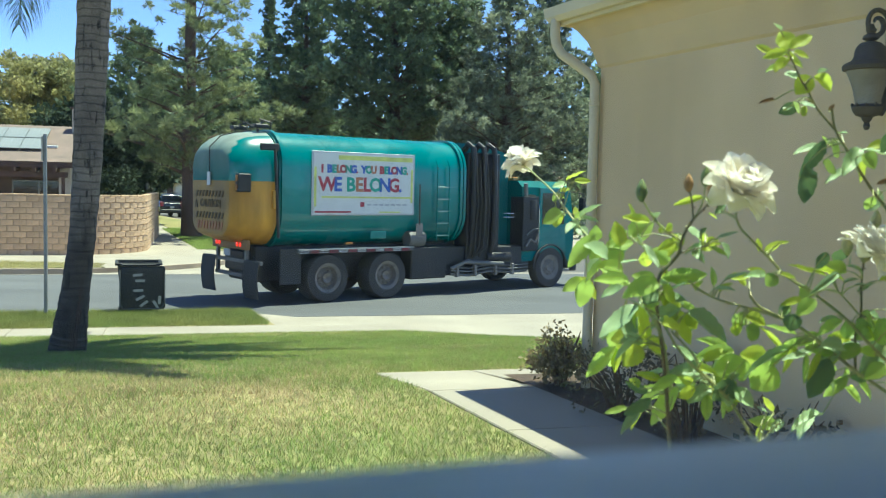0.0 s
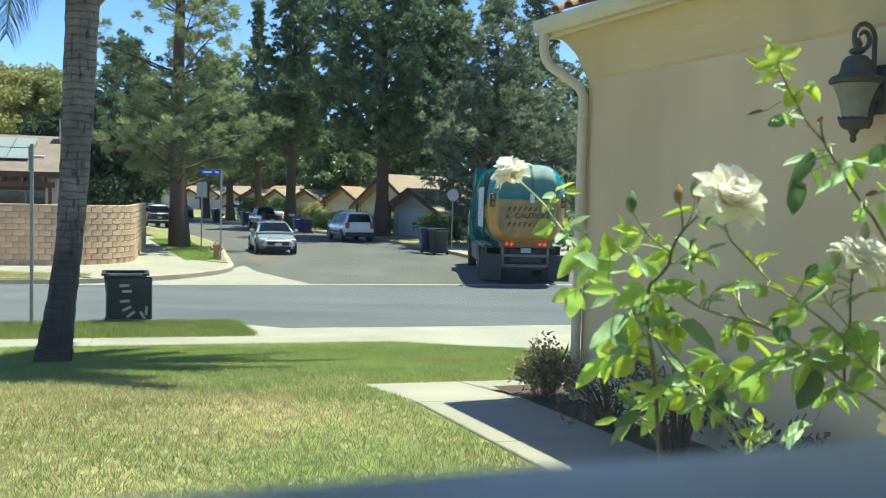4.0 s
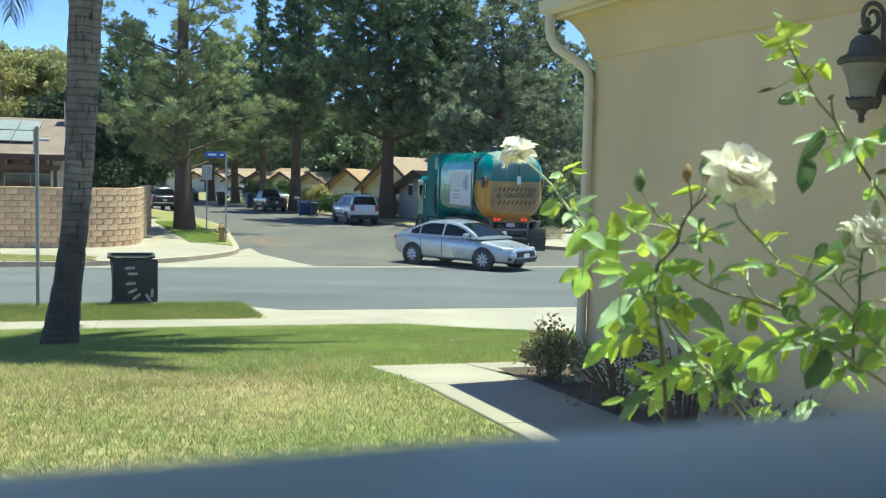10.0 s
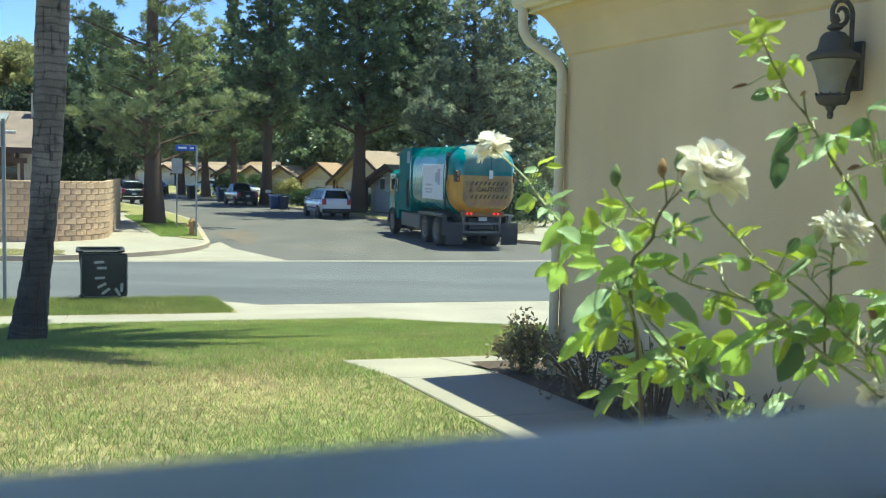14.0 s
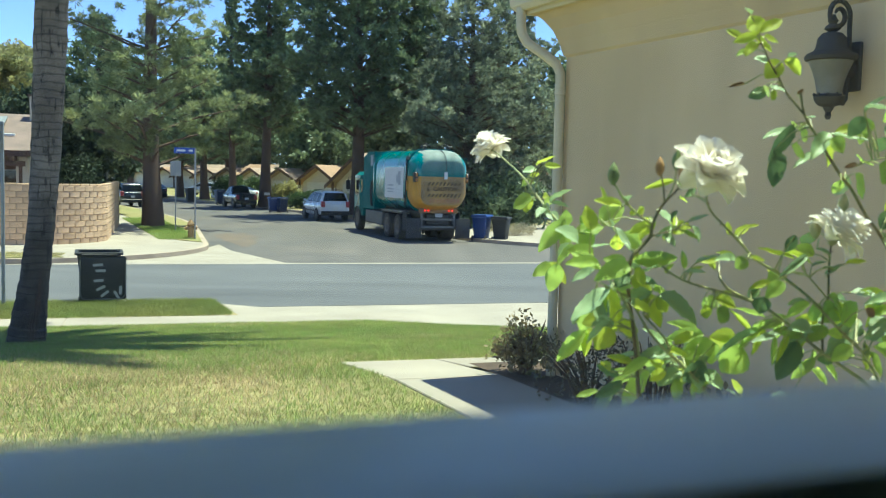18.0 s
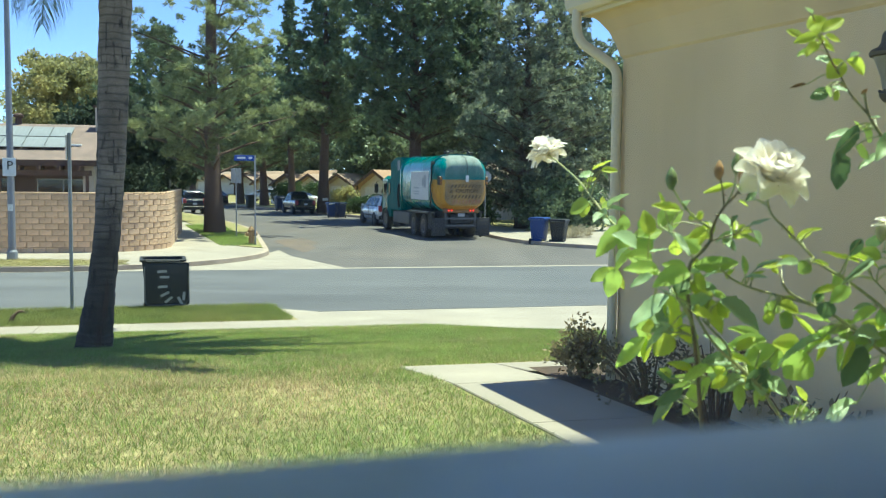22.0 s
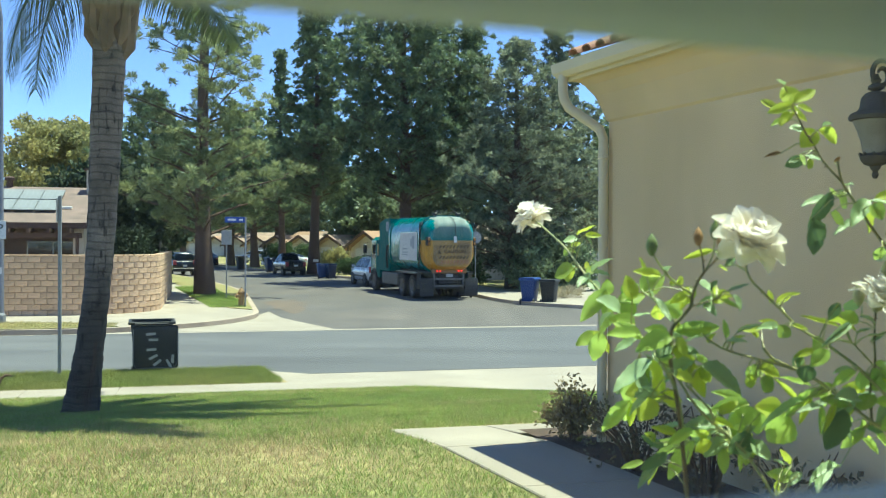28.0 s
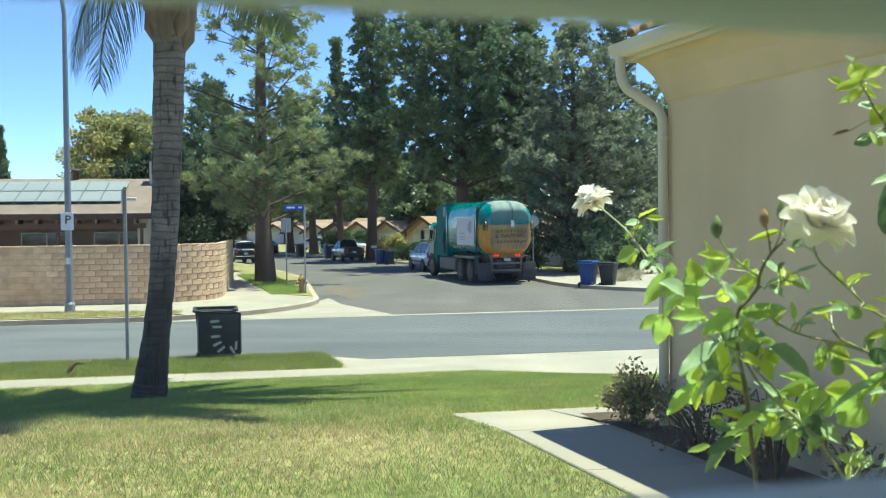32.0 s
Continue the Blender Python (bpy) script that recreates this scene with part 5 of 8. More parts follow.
# tail bar, lamps, plate, bumper frame, mud flaps
bar = part("light_bar", boxed(-0.85, 0.85, -2.42, -2.30, 1.22, 1.44, 0.015), M["truck_brown"], truck)
for x in (-0.60, -0.45, 0.45, 0.60):
    part("tail_lamp", lathed([(0.01, -2.45), (0.045, -2.44), (0.05, -2.42)], 16, "y"), M["red_light"], bar, "lit red tail lamp", at=pose(x, 0, 1.33))
part("licence_plate", boxed(-0.16, 0.16, -2.46, -2.445, 1.06, 1.21), M["p_grey"], truck)
bm = bmesh.new()
for s in (-1, 1):
    box(bm, s * 0.72 - 0.04, s * 0.72 + 0.04, -2.36, -2.29, 0.62, 1.22)
box(bm, -1.40, 1.40, -2.36, -2.28, 0.92, 1.0)
box(bm, -0.80, 0.80, -2.36, -2.29, 0.60, 0.68)
part("bumper_frame", bm, M["steel_grey"], truck)
for s in (-1, 1):
    bm = bmesh.new()
    # a rubber sheet that bellies out a little
    for k in range(5):
        z0, z1 = 0.17 + 0.166 * k, 0.17 + 0.166 * (k + 1)
        y0, y1 = -2.40 - 0.05 * math.sin(k / 5 * 3.14), -2.40 - 0.05 * math.sin((k + 1) / 5 * 3.14)
        loft(bm, [[(s * 1.08 - 0.33, y0, z0), (s * 1.08 + 0.33, y0 + 0.02, z0), (s * 1.08 + 0.33, y0 + 0.04, z0), (s * 1.08 - 0.33, y0 + 0.02, z0)], [(s * 1.08 - 0.33, y1, z1), (s * 1.08 + 0.33, y1 + 0.02, z1), (s * 1.08 + 0.33, y1 + 0.04, z1), (s * 1.08 - 0.33, y1 + 0.02, z1)]])
    part("mud_flap", bm, M["flap_rubber"], truck, "hanging dusty mud flap")
    part("rear_skirt", boxed(s * 1.18 - 0.03, s * 1.18 + 0.03, -1.75, -1.22, 0.45, 1.25, 0.01), M["grey_rubber"], truck)
    fender = part("fender", boxed(s * 1.10 - 0.20, s * 1.10 + 0.20, -1.35, 1.85, 1.14, 1.22, 0.02), M["steel_grey"], truck)
    if s > 0:
        for k in range(12):
            part("reflector", boxed(1.285, 1.30, -1.30 + k * 0.255, -1.07 + k * 0.255, 1.15, 1.21), M["p_red"] if k % 2 else M["sign_white"], fender, "red and white reflective strip")
    part("fender_lip", prismed([(-1.35, 1.22), (1.85, 1.22), (1.85, 1.24), (-1.35, 1.24)], s * 1.0, s * 1.32, "x"), M["alu"], fender)
part("underbody", boxed(-0.66, 0.66, -2.1, 5.2, 0.48, 1.30, 0.03), M["black_steel"], truck)
part("chassis", boxed(-0.48, 0.48, -2.28, 7.3, 0.72, 1.18, 0.03), M["black_steel"], truck)
for y in (-0.53, 1.13, 6.60):
    part("axle", lathed([(0.09, -0.95), (0.09, 0.95)], 12, "x"), M["black_steel"], truck, at=pose(0, y, 0.52))
# banner on the kerb side
bx = 1.245
banner = part("banner_board", boxed(bx - 0.02, bx, -1.00, 1.88, 2.00, 3.46, 0.006), M["alu"], truck, "framed printed banner")
part("banner_print", boxed(bx, bx + 0.004, -0.95, 1.83, 2.04, 3.42), M["banner_pale"], banner)


def strip(y0, y1, z0, z1, mat, lift=0.009):
    part("print_strip", boxed(bx + lift - 0.003, bx + lift, y0, y1, z0, z1), mat, banner)


strip(-0.30, 1.80, 3.28, 3.38, M["p_lime"])
strip(-0.75, 1.75, 2.40, 2.44, M["p_lime"])
strip(-0.92, 0.05, 2.06, 2.10, M["p_red"])
strip(0.85, 1.45, 2.06, 2.09, M["p_lime"])
strip(-0.94, -0.88, 2.20, 3.10, M["p_lime"])
strip(1.76, 1.82, 2.30, 3.10, M["p_lime"])
strip(0.31, 0.42, 2.20, 2.31, M["p_red"])
for k in range(7):
    strip(0.50 + k * 0.17, 0.62 + k * 0.17, 2.23, 2.27, M["p_grey"])
PRINT = [M["p_red"], M["p_blue"], M["p_green"], M["p_orange"], M["p_red"], M["p_green"], M["p_blue"]]


def coloured_line(text, size, y, z, step, space):
    k = 0
    for ch in text:
        if ch == " ":
            y += space
            continue
        w = step * {"I": 0.45, ".": 0.4, "W": 1.35, "L": 0.85, "E": 0.88, "N": 1.05, "O": 1.1, "G": 1.08}.get(ch, 1.0)
        lettering(ch, size, PRINT[k % 7], banner, facing(bx + 0.008, y + w / 2, z, "+x"), "letter", 0.002, 0.014)
        y += w
        k += 1


coloured_line("I BELONG. YOU BELONG.", 0.24, -0.76, 3.06, 0.131, 0.10)
coloured_line("WE BELONG.", 0.45, -0.76, 2.70, 0.249, 0.12)
# pale poster on the road side
poster = part("poster_board", boxed(-1.245, -1.225, -1.34, 1.54, 1.78, 3.12, 0.006), M["sign_white"], truck, "faded white poster board")
for k, (y0, y1, z0, z1) in enumerate(((0.2, 1.0, 2.30, 2.37), (0.1, 1.1, 2.14, 2.19), (0.15, 1.0, 2.02, 2.07), (-0.95, -0.6, 2.35, 2.95), (-0.6, -0.3, 2.45, 2.8))):
    part("print_strip", boxed(-1.251, -1.246, y0, y1, z0, z1), M["p_grey"], poster)
# ladder, tool rack, side boxes on the kerb side
ladder = new("ladder")
ladder.parent = truck
for y in (2.25, 2.62):
    part("rail", tubed([(1.31, y + 0.3, 1.35), (1.31, y + 0.3, 3.2), (1.23, y + 0.3, 3.35)], 0.018, 6), M["teal"], ladder)
for z in (1.5, 1.8, 2.1, 2.4, 2.7):
    part("rung", tubed([(1.31, 2.55, z), (1.31, 2.92, z)], 0.017, 6), M["pale_teal"], ladder)
part("shovel", tubed([(1.32, 2.0, 1.75), (1.32, 2.0, 2.75)], 0.016, 6), M["wood_dark"], truck, "upright shovel in a rack")
part("shovel_blade", boxed(1.31, 1.33, 1.90, 2.10, 1.50, 1.80, 0.008), M["hub"], truck)
part("side_tank", lathed([(0.01, 1.75), (0.18, 1.76), (0.2, 1.82), (0.2, 2.18), (0.18, 2.24), (0.01, 2.25)], 18, "y"), M["steel_grey"], truck, at=pose(1.12, 0, 1.42))
part("hatch", boxed(1.25, 1.27, 0.6, 1.05, 1.45, 1.62, 0.008), M["teal"], truck)
part("marker_lamp", boxed(1.25, 1.275, -0.1, 0.1, 1.33, 1.38), M["amber_off"], truck)
part("battery_box", boxed(0.75, 1.22, 1.85, 2.95, 0.42, 1.22, 0.03), M["black_steel"], truck)
part("pump_box", boxed(0.60, 1.10, 2.97, 4.15, 0.46, 1.20, 0.03), M["black_steel"], truck)
part("side_skirt", boxed(0.60, 1.18, 4.17, 5.86, 0.50, 1.18, 0.03), M["black_steel"], truck)
for z, x, r in ((0.50, 1.18, 0.035), (0.60, 1.22, 0.022), (0.68, 1.20, 0.018)):
    part("hydraulic_pipe", tubed([(x, 3.1, z), (x + 0.02, 3.7, z - 0.05), (x, 4.4, z + 0.03), (x + 0.03, 5.1, z - 0.02), (x, 5.75, z)], r, 8), M["steel_grey"], truck, smooth=True)
for y in (3.3, 3.9, 4.6, 5.2):
    part("pipe_clamp", boxed(1.15, 1.27, y - 0.04, y + 0.04, 0.42, 0.72, 0.015), M["hub"], truck)
part("air_tank", lathed([(0.01, 4.3), (0.10, 4.32), (0.13, 4.38), (0.13, 5.1), (0.10, 5.16), (0.01, 5.18)], 16, "y"), M["black_steel"], truck, at=pose(1.14, 0, 0.90), smooth=True)
part("fuel_tank", boxed(-1.22, -0.6, 2.0, 5.0, 0.48, 1.10, 0.06, 2), M["steel_grey"], truck, "dusty grey side tank")
# hopper between body and cab; its tall road-side panel
bm = bmesh.new()
prism(bm, [(3.52, 1.15), (5.56, 1.15), (5.56, 3.62), (4.6, 3.86), (3.52, 3.86)], -1.2, 0.58, "x")
part("hopper", bm, M["dull_teal"], truck)
part("hopper_label", boxed(-1.215, -1.203, 3.75, 4.2, 3.20, 3.70), M["p_grey"], truck)
for k in range(3):
    part("hose", tubed([(-1.22, 3.75 + k * 0.12, 1.3), (-1.27, 3.8 + k * 0.1, 1.9), (-1.22, 3.72 + k * 0.14, 2.5)], 0.025, 6), M["rubber"], truck)
# lifting arm: a black mast with curved rails and hoses
arm = new("lift_arm")
arm.parent = truck
arm.matrix_basis = pose(0, 0.34, 0.10)
for k, y in enumerate((3.4, 3.75, 4.1)):
    path = [(0.85, y, 3.55), (1.05, y, 3.72), (1.24, y, 3.62), (1.30, y, 3.3), (1.30, y, 2.2), (1.26, y, 1.2), (1.1, y, 0.75)]
    part("mast_rail", tubed(path, 0.075, 8), M["black_steel"], arm, smooth=True)
part("mast_plate", boxed(0.6, 1.18, 3.3, 4.4, 0.6, 3.5, 0.03), M["black_steel"], arm)
part("roller", lathed([(0.16, 3.4), (0.16, 3.55), (0.10, 3.56), (0.10, 3.7), (0.16, 3.71), (0.16, 3.86)], 18, "y"), M["rubber"], arm, at=pose(1.05, 0, 3.3))
for k in range(4):
    part("hose", tubed([(1.36, 3.4 + k * 0.13, 3.2), (1.42, 3.45 + k * 0.12, 2.2), (1.38, 3.4 + k * 0.14, 1.1), (1.2, 3.5, 0.8)], 0.022, 6), M["rubber"], arm)
part("gripper_beam", tubed([(1.2, 3.2, 0.70), (1.25, 4.5, 0.62)], 0.06, 8), M["steel_grey"], arm)
part("gripper_link", tubed([(1.25, 2.75, 0.55), (1.3, 3.3, 0.75)], 0.045, 8), M["steel_grey"], arm)
# cab
cab = new("cab")
cab.parent = truck
cab.matrix_basis = pose(0, 1.22, 0)
bm = bmesh.new()
loft(bm, [[(x, y, z) for x, z in ((-1.18, 0.75), (1.18, 0.75), (1.20, 1.7), (1.14, 2.75), (0.95, 2.92), (-0.95, 2.92), (-1.14, 2.75), (-1.20, 1.7))] for y in (4.35, 6.05)] + [[(x * 0.97, 6.35 - (z > 1.8) * 0.12, z) for x, z in ((-1.18, 0.6), (1.18, 0.6), (1.20, 1.7), (1.14, 2.68), (0.95, 2.84), (-0.95, 2.84), (-1.14, 2.68), (-1.20, 1.7))]])
part("cab_shell", bm, M["dull_teal"], cab)
for s in (-1, 1):
    door = part("door", boxed(s * 1.2 - 0.02, s * 1.2 + 0.02, 4.95, 6.0, 0.95, 2.75, 0.02), M["teal"], cab)
    part("door_window", boxed(s * 1.225 - 0.004, s * 1.225 + 0.004, 5.05, 5.9, 1.75, 2.6, 0.003), M["window_dark"], door)
    part("rear_quarter_window", boxed(s * 1.2 - 0.012, s * 1.2 + 0.012, 4.5, 4.8, 1.9, 2.55, 0.005), M["window_dark"], cab)
    part("grab_rail", tubed([(s * 1.24, 4.88, 1.2), (s * 1.28, 4.88, 1.3), (s * 1.28, 4.88, 2.2), (s * 1.24, 4.88, 2.3)], 0.015, 6), M["chrome"], cab)
    mir = part("mirror_arm", tubed([(s * 1.2, 6.15, 2.65), (s * 1.5, 6.3, 2.6), (s * 1.52, 6.32, 1.95), (s * 1.2, 6.15, 1.8)], 0.018, 6), M["black_steel"], cab)
    part("mirror", boxed(s * 1.5 - 0.11, s * 1.5 + 0.11, 6.27, 6.36, 2.0, 2.5, 0.03), M["black_steel"], mir)
    bm = bmesh.new()
    for k in range(9):
        a0, a1 = math.pi * k / 9, math.pi * (k + 1) / 9
        loft(bm, [[(s * 0.82, 5.38 + 0.66 * math.cos(a), 0.55 + 0.66 * math.sin(a)) for a in (a0, a1)] + [(s * 0.82, 5.38 + 0.62 * math.cos(a), 0.55 + 0.62 * math.sin(a)) for a in (a1, a0)],
                  [(s * 1.26, 5.38 + 0.66 * math.cos(a), 0.55 + 0.66 * math.sin(a)) for a in (a0, a1)] + [(s * 1.26, 5.38 + 0.62 * math.cos(a), 0.55 + 0.62 * math.sin(a)) for a in (a1, a0)]])
    part("wheel_arch", bm, M["grey_rubber"], cab)
    part("step", boxed(s * 1.05 - 0.15, s * 1.05 + 0.15, 5.75, 6.2, 0.42, 0.50, 0.01), M["hub"], cab)
# black block for the engine bay's dark recess, exhaust stack, air cleaner and frame rail
part("engine_bay", boxed(0.7, 1.222, 4.34, 4.93, 1.02, 2.50, 0.02), M["black_steel"], cab, "black block for the dark engine recess")
part("engine_pipe", tubed([(1.24, 4.45, 1.15), (1.25, 4.6, 1.35), (1.24, 4.8, 1.25), (1.24, 4.9, 1.45)], 0.035, 8), M["hub"], cab)
part("engine_pipe", tubed([(1.24, 4.45, 1.45), (1.25, 4.65, 1.60), (1.24, 4.88, 1.62)], 0.028, 8), M["steel_grey"], cab)
part("air_cleaner", lathed([(0.01, 0), (0.15, 0.01), (0.16, 0.06), (0.16, 0.50), (0.14, 0.55), (0.01, 0.56)], 18), M["black_steel"], cab, at=pose(1.14, 4.72, 1.85), smooth=True)
part("exhaust_stack", tubed([(1.16, 4.48, 1.5), (1.16, 4.48, 2.6), (1.18, 4.44, 2.85)], 0.055, 10), M["steel_grey"], cab, smooth=True)
part("frame_rail", boxed(0.55, 1.05, 3.45, 4.72, 0.55, 1.15, 0.02), M["black_steel"], cab)
for z in (1.95, 2.05):
    part("side_rail", tubed([(1.23, 3.62, z), (1.27, 3.66, z), (1.27, 3.95, z), (1.23, 3.99, z)], 0.014, 6), M["chrome"], cab)
part("windscreen", boxed(-1.0, 1.0, 6.24, 6.26, 1.75, 2.65, 0.003), M["window_dark"], cab)
part("front_bumper", boxed(-1.2, 1.2, 6.25, 6.5, 0.42, 0.75, 0.04), M["black_steel"], cab)
part("roof_light_bar", boxed(-0.5, 0.5, 4.6, 4.8, 2.92, 3.02, 0.02), M["amber_off"], cab)
truck_wheels = []
for y in (-0.53, 1.13):
    for x in (-0.96, 0.96):
        truck_wheels.append(wheel(truck, x, y, 0.56, 0.54, M["dusty_rim"], 0.32))
front_wheels = [wheel(truck, x, 6.60, 0.56, 0.30, M["dusty_rim"], 0.42) for x in (-1.08, 1.08)]


# ---- cars ----
def car(name, label, paint, shape, at, length=4.8, width=1.82, height=1.45, belt=0.98, wheel_r=0.33, axles=(1.40, -1.40), rim=None, group=""):
    """A car from station tables: y, half width, low z, high z for the body; the cabin follows 'shape'."""
    c = thing(name, at, label, "car", group)
    L, W = length / 2, width / 2
    if shape == "saloon":
        st = [(L, 0.62, 0.34, 0.58), (L - 0.08, 0.76, 0.24, 0.68), (L - 0.35, 0.87, 0.20, 0.76), (L - 0.9, 0.985, 0.20, 0.86), (1.0, 1.0, 0.20, 0.95), (0.0, 1.0, 0.20, 0.97), (-1.2, 1.0, 0.20, 1.0), (-L + 0.75, 0.97, 0.22, 1.04), (-L + 0.2, 0.86, 0.28, 1.03), (-L, 0.74, 0.42, 0.88)]
        glass = [(1.28, 0.92), (0.80, 1.19), (0.30, 1.38), (-0.25, 1.45), (-0.90, 1.41), (-1.40, 1.24), (-1.95, 1.03)]
        screens, panes = ((1.16, 0.36), (-1.02, -1.80)), ((0.92, -0.16), (-0.24, -1.12), (-1.17, -1.50))
    elif shape == "suv":
        st = [(L, 0.72, 0.40, 0.80), (L - 0.10, 0.88, 0.32, 0.95), (L - 0.6, 0.97, 0.28, 1.05), (1.0, 1.0, 0.28, 1.10), (0.0, 1.0, 0.28, 1.10), (-1.4, 1.0, 0.28, 1.10), (-L + 0.12, 0.97, 0.32, 1.12), (-L, 0.90, 0.45, 1.08)]
        glass = [(1.20, 1.06), (0.85, 1.38), (0.45, 1.66), (-0.2, 1.74), (-L + 0.60, 1.73), (-L + 0.32, 1.60), (-L + 0.10, 1.10)]
        screens, panes = ((1.12, 0.52), (-L + 0.36, -L + 0.14)), ((0.92, -0.16), (-0.24, -1.08), (-1.16, -L + 0.45))
    else:
        st = [(L, 0.72, 0.42, 0.85), (L - 0.15, 0.90, 0.36, 1.0), (L - 0.7, 0.98, 0.34, 1.08), (0.9, 1.0, 0.34, 1.12), (0.0, 1.0, 0.34, 1.12), (-0.6, 1.0, 0.34, 1.12), (-L + 0.06, 0.98, 0.40, 1.12), (-L, 0.95, 0.50, 1.08)]
        glass = [(1.30, 1.08), (0.98, 1.36), (0.65, 1.62), (0.1, 1.71), (-0.30, 1.68), (-0.46, 1.45), (-0.62, 1.10)]
        screens, panes = ((1.22, 0.72), (-0.36, -0.58)), ((1.0, 0.30), (0.22, -0.36))
    bm = bmesh.new()
    secs = []
    for y, w, z0, z1 in st:
        hw = W * w
        m = z0 + (z1 - z0) * 0.55
        half = [(hw * 0.86, z0), (hw * 0.98, z0 + 0.10), (hw, m), (hw * 0.985, z0 + (z1 - z0) * 0.8), (hw * 0.93, z1 - 0.03), (hw * 0.80, z1)]
        secs.append([(x, y, z) for x, z in half] + [(-x, y, z) for x, z in reversed(half)])
    loft(bm, secs)
    body = part("body", bm, paint, c, smooth=True)
    sub = body.modifiers.new("round", "SUBSURF")
    sub.levels = sub.render_levels = 2
    # cabin: a painted shell with dark panes set a little proud of it
    gl = [glass[0]]
    for i in range(len(glass) - 1):
        p0, p1, p2, p3 = (glass[max(0, min(len(glass) - 1, i + d))] for d in (-1, 0, 1, 2))
        for k in range(1, 6):
            q = k / 5
            gl.append((p1[0] + (p2[0] - p1[0]) * q, 0.5 * (2 * p1[1] + (p2[1] - p0[1]) * q + (2 * p0[1] - 5 * p1[1] + 4 * p2[1] - p3[1]) * q * q + (3 * p1[1] - p0[1] - 3 * p2[1] + p3[1]) * q ** 3)))
    top = max(z for _, z in gl)

    def flank(z):
        return W * (0.93 - 0.24 * (z - belt) / (top - belt))

    def roof_z(y):
        for (ya, za), (yb, zb) in zip(gl, gl[1:]):
            if yb <= y <= ya:
                return za + (zb - za) * (ya - y) / (ya - yb)
        return belt

    bm = bmesh.new()
    secs = []
    for y, z in gl:
        z = max(z, belt + 0.012)
        h = z - belt
        xs = ((flank(belt - 0.05), belt - 0.05), (flank(belt + h * 0.5), belt + h * 0.5), (flank(z - 0.10 * h) - 0.004, z - 0.10 * h), (flank(z) - 0.035, z - 0.03 * h), (flank(z) - 0.13, z + 0.006), (flank(z) * 0.4, z + 0.022))
        secs.append([(x, y, zz) for x, zz in xs] + [(-x, y, zz) for x, zz in reversed(xs)])
    loft(bm, secs)
    part("cabin", bm, paint, c, smooth=True)
    for name_, ya, yb in (("windscreen", *screens[0]), ("rear_window", *screens[1])):
        bm = bmesh.new()
        rows = []
        for k in range(7):
            y = ya + (yb - ya) * k / 6
            z = roof_z(y)
            e = flank(z) - 0.10
            rows.append([bm.verts.new((e * f, y + (0.012 if ya > yb and ya > 0 else -0.012), z + 0.020 + 0.010 * (1 - f * f))) for f in (-1, -0.6, -0.2, 0.2, 0.6, 1)])
        for ra, rb in zip(rows, rows[1:]):
            for k in range(5):
                bm.faces.new((ra[k], ra[k + 1], rb[k + 1], rb[k]))
        bmesh.ops.solidify(bm, geom=bm.faces[:], thickness=0.012)
        part(name_, bm, M["window_dark"], c, smooth=True)
    for s in (-1, 1):
        ym = panes[0][1] - 0.03
        for ya, yb in panes:
            bm = bmesh.new()
            lo, hi = [], []
            for k in range(9):
                y = ya + (yb - ya) * k / 8
                zt = max(belt + 0.035, min(roof_z(y) - 0.085, top - 0.10))
                lo.append(bm.verts.new((s * (flank(belt + 0.03) + 0.012), y, belt + 0.03)))
                hi.append(bm.verts.new((s * (flank(zt) + 0.010), y, zt)))
            for k in range(8):
                bm.faces.new((lo[k], lo[k + 1], hi[k + 1], hi[k]))
            bmesh.ops.solidify(bm, geom=bm.faces[:], thickness=0.010)
            part("side_window", bm, M["window_dark"], c)
        part("window_trim", tubed([(s * (flank(belt) + 0.014), panes[0][0], belt + 0.018), (s * (flank(belt) + 0.014), panes[-1][1], belt + 0.018)], 0.010, 6), M["chrome"] if shape == "saloon" else M["black_steel"], c)
        for y0, y1 in ((1.02, ym), (ym, -1.05)):
            if y1 < -L + 0.9:
                continue
            door = part("door_seam", boxed(s * W * 1.001 - 0.003, s * W * 1.001 + 0.003, y1 - 0.006, y1 + 0.006, 0.30, belt - 0.06), M["black_steel"], c)
            part("door_handle", boxed(s * W * 1.0 - 0.012, s * W * 1.0 + 0.022, y1 + 0.10, y1 + 0.28, belt - 0.18, belt - 0.15, 0.008), paint, c)
        mirror = part("mirror", boxed(s * (W + 0.10) - 0.09, s * (W + 0.10) + 0.09, 0.78, 0.92, belt, belt + 0.14, 0.035, 2), paint, c)
        zl = st[2][3] - 0.08
        part("headlamp", boxed(-0.18, 0.18, -0.06, 0.06, -0.065, 0.065, 0.035, 2), M["clear_lamp"], c, at=pose(s * W * 0.74, L - 0.23, zl - 0.02, -12, 0, -s * 40))
        tail_z = belt - 0.20 if shape == "saloon" else belt - 0.05
        inset = 0.80 if shape != "saloon" else 0.62
        part("tail_lamp", boxed(s * W * inset - 0.12, s * W * inset + 0.10, -L + (0.0 if shape == "saloon" else -0.012), -L + 0.25, tail_z - 0.22 * (shape != "saloon"), tail_z + 0.12, 0.02), M["p_red"], c)
        part("fog_lamp", boxed(s * W * 0.72 - 0.1, s * W * 0.72 + 0.1, L - 0.18, L - 0.07, 0.34, 0.44, 0.02), M["black_steel"], c)
        for y in axles:
            part("wheel_well", lathed([(0.01, s * (W - 0.06)), (wheel_r + 0.055, s * (W - 0.06)), (wheel_r + 0.06, s * (W + 0.004)), (0.01, s * (W + 0.004))], 24, "x"), M["rubber"], c, at=pose(0, y, wheel_r))
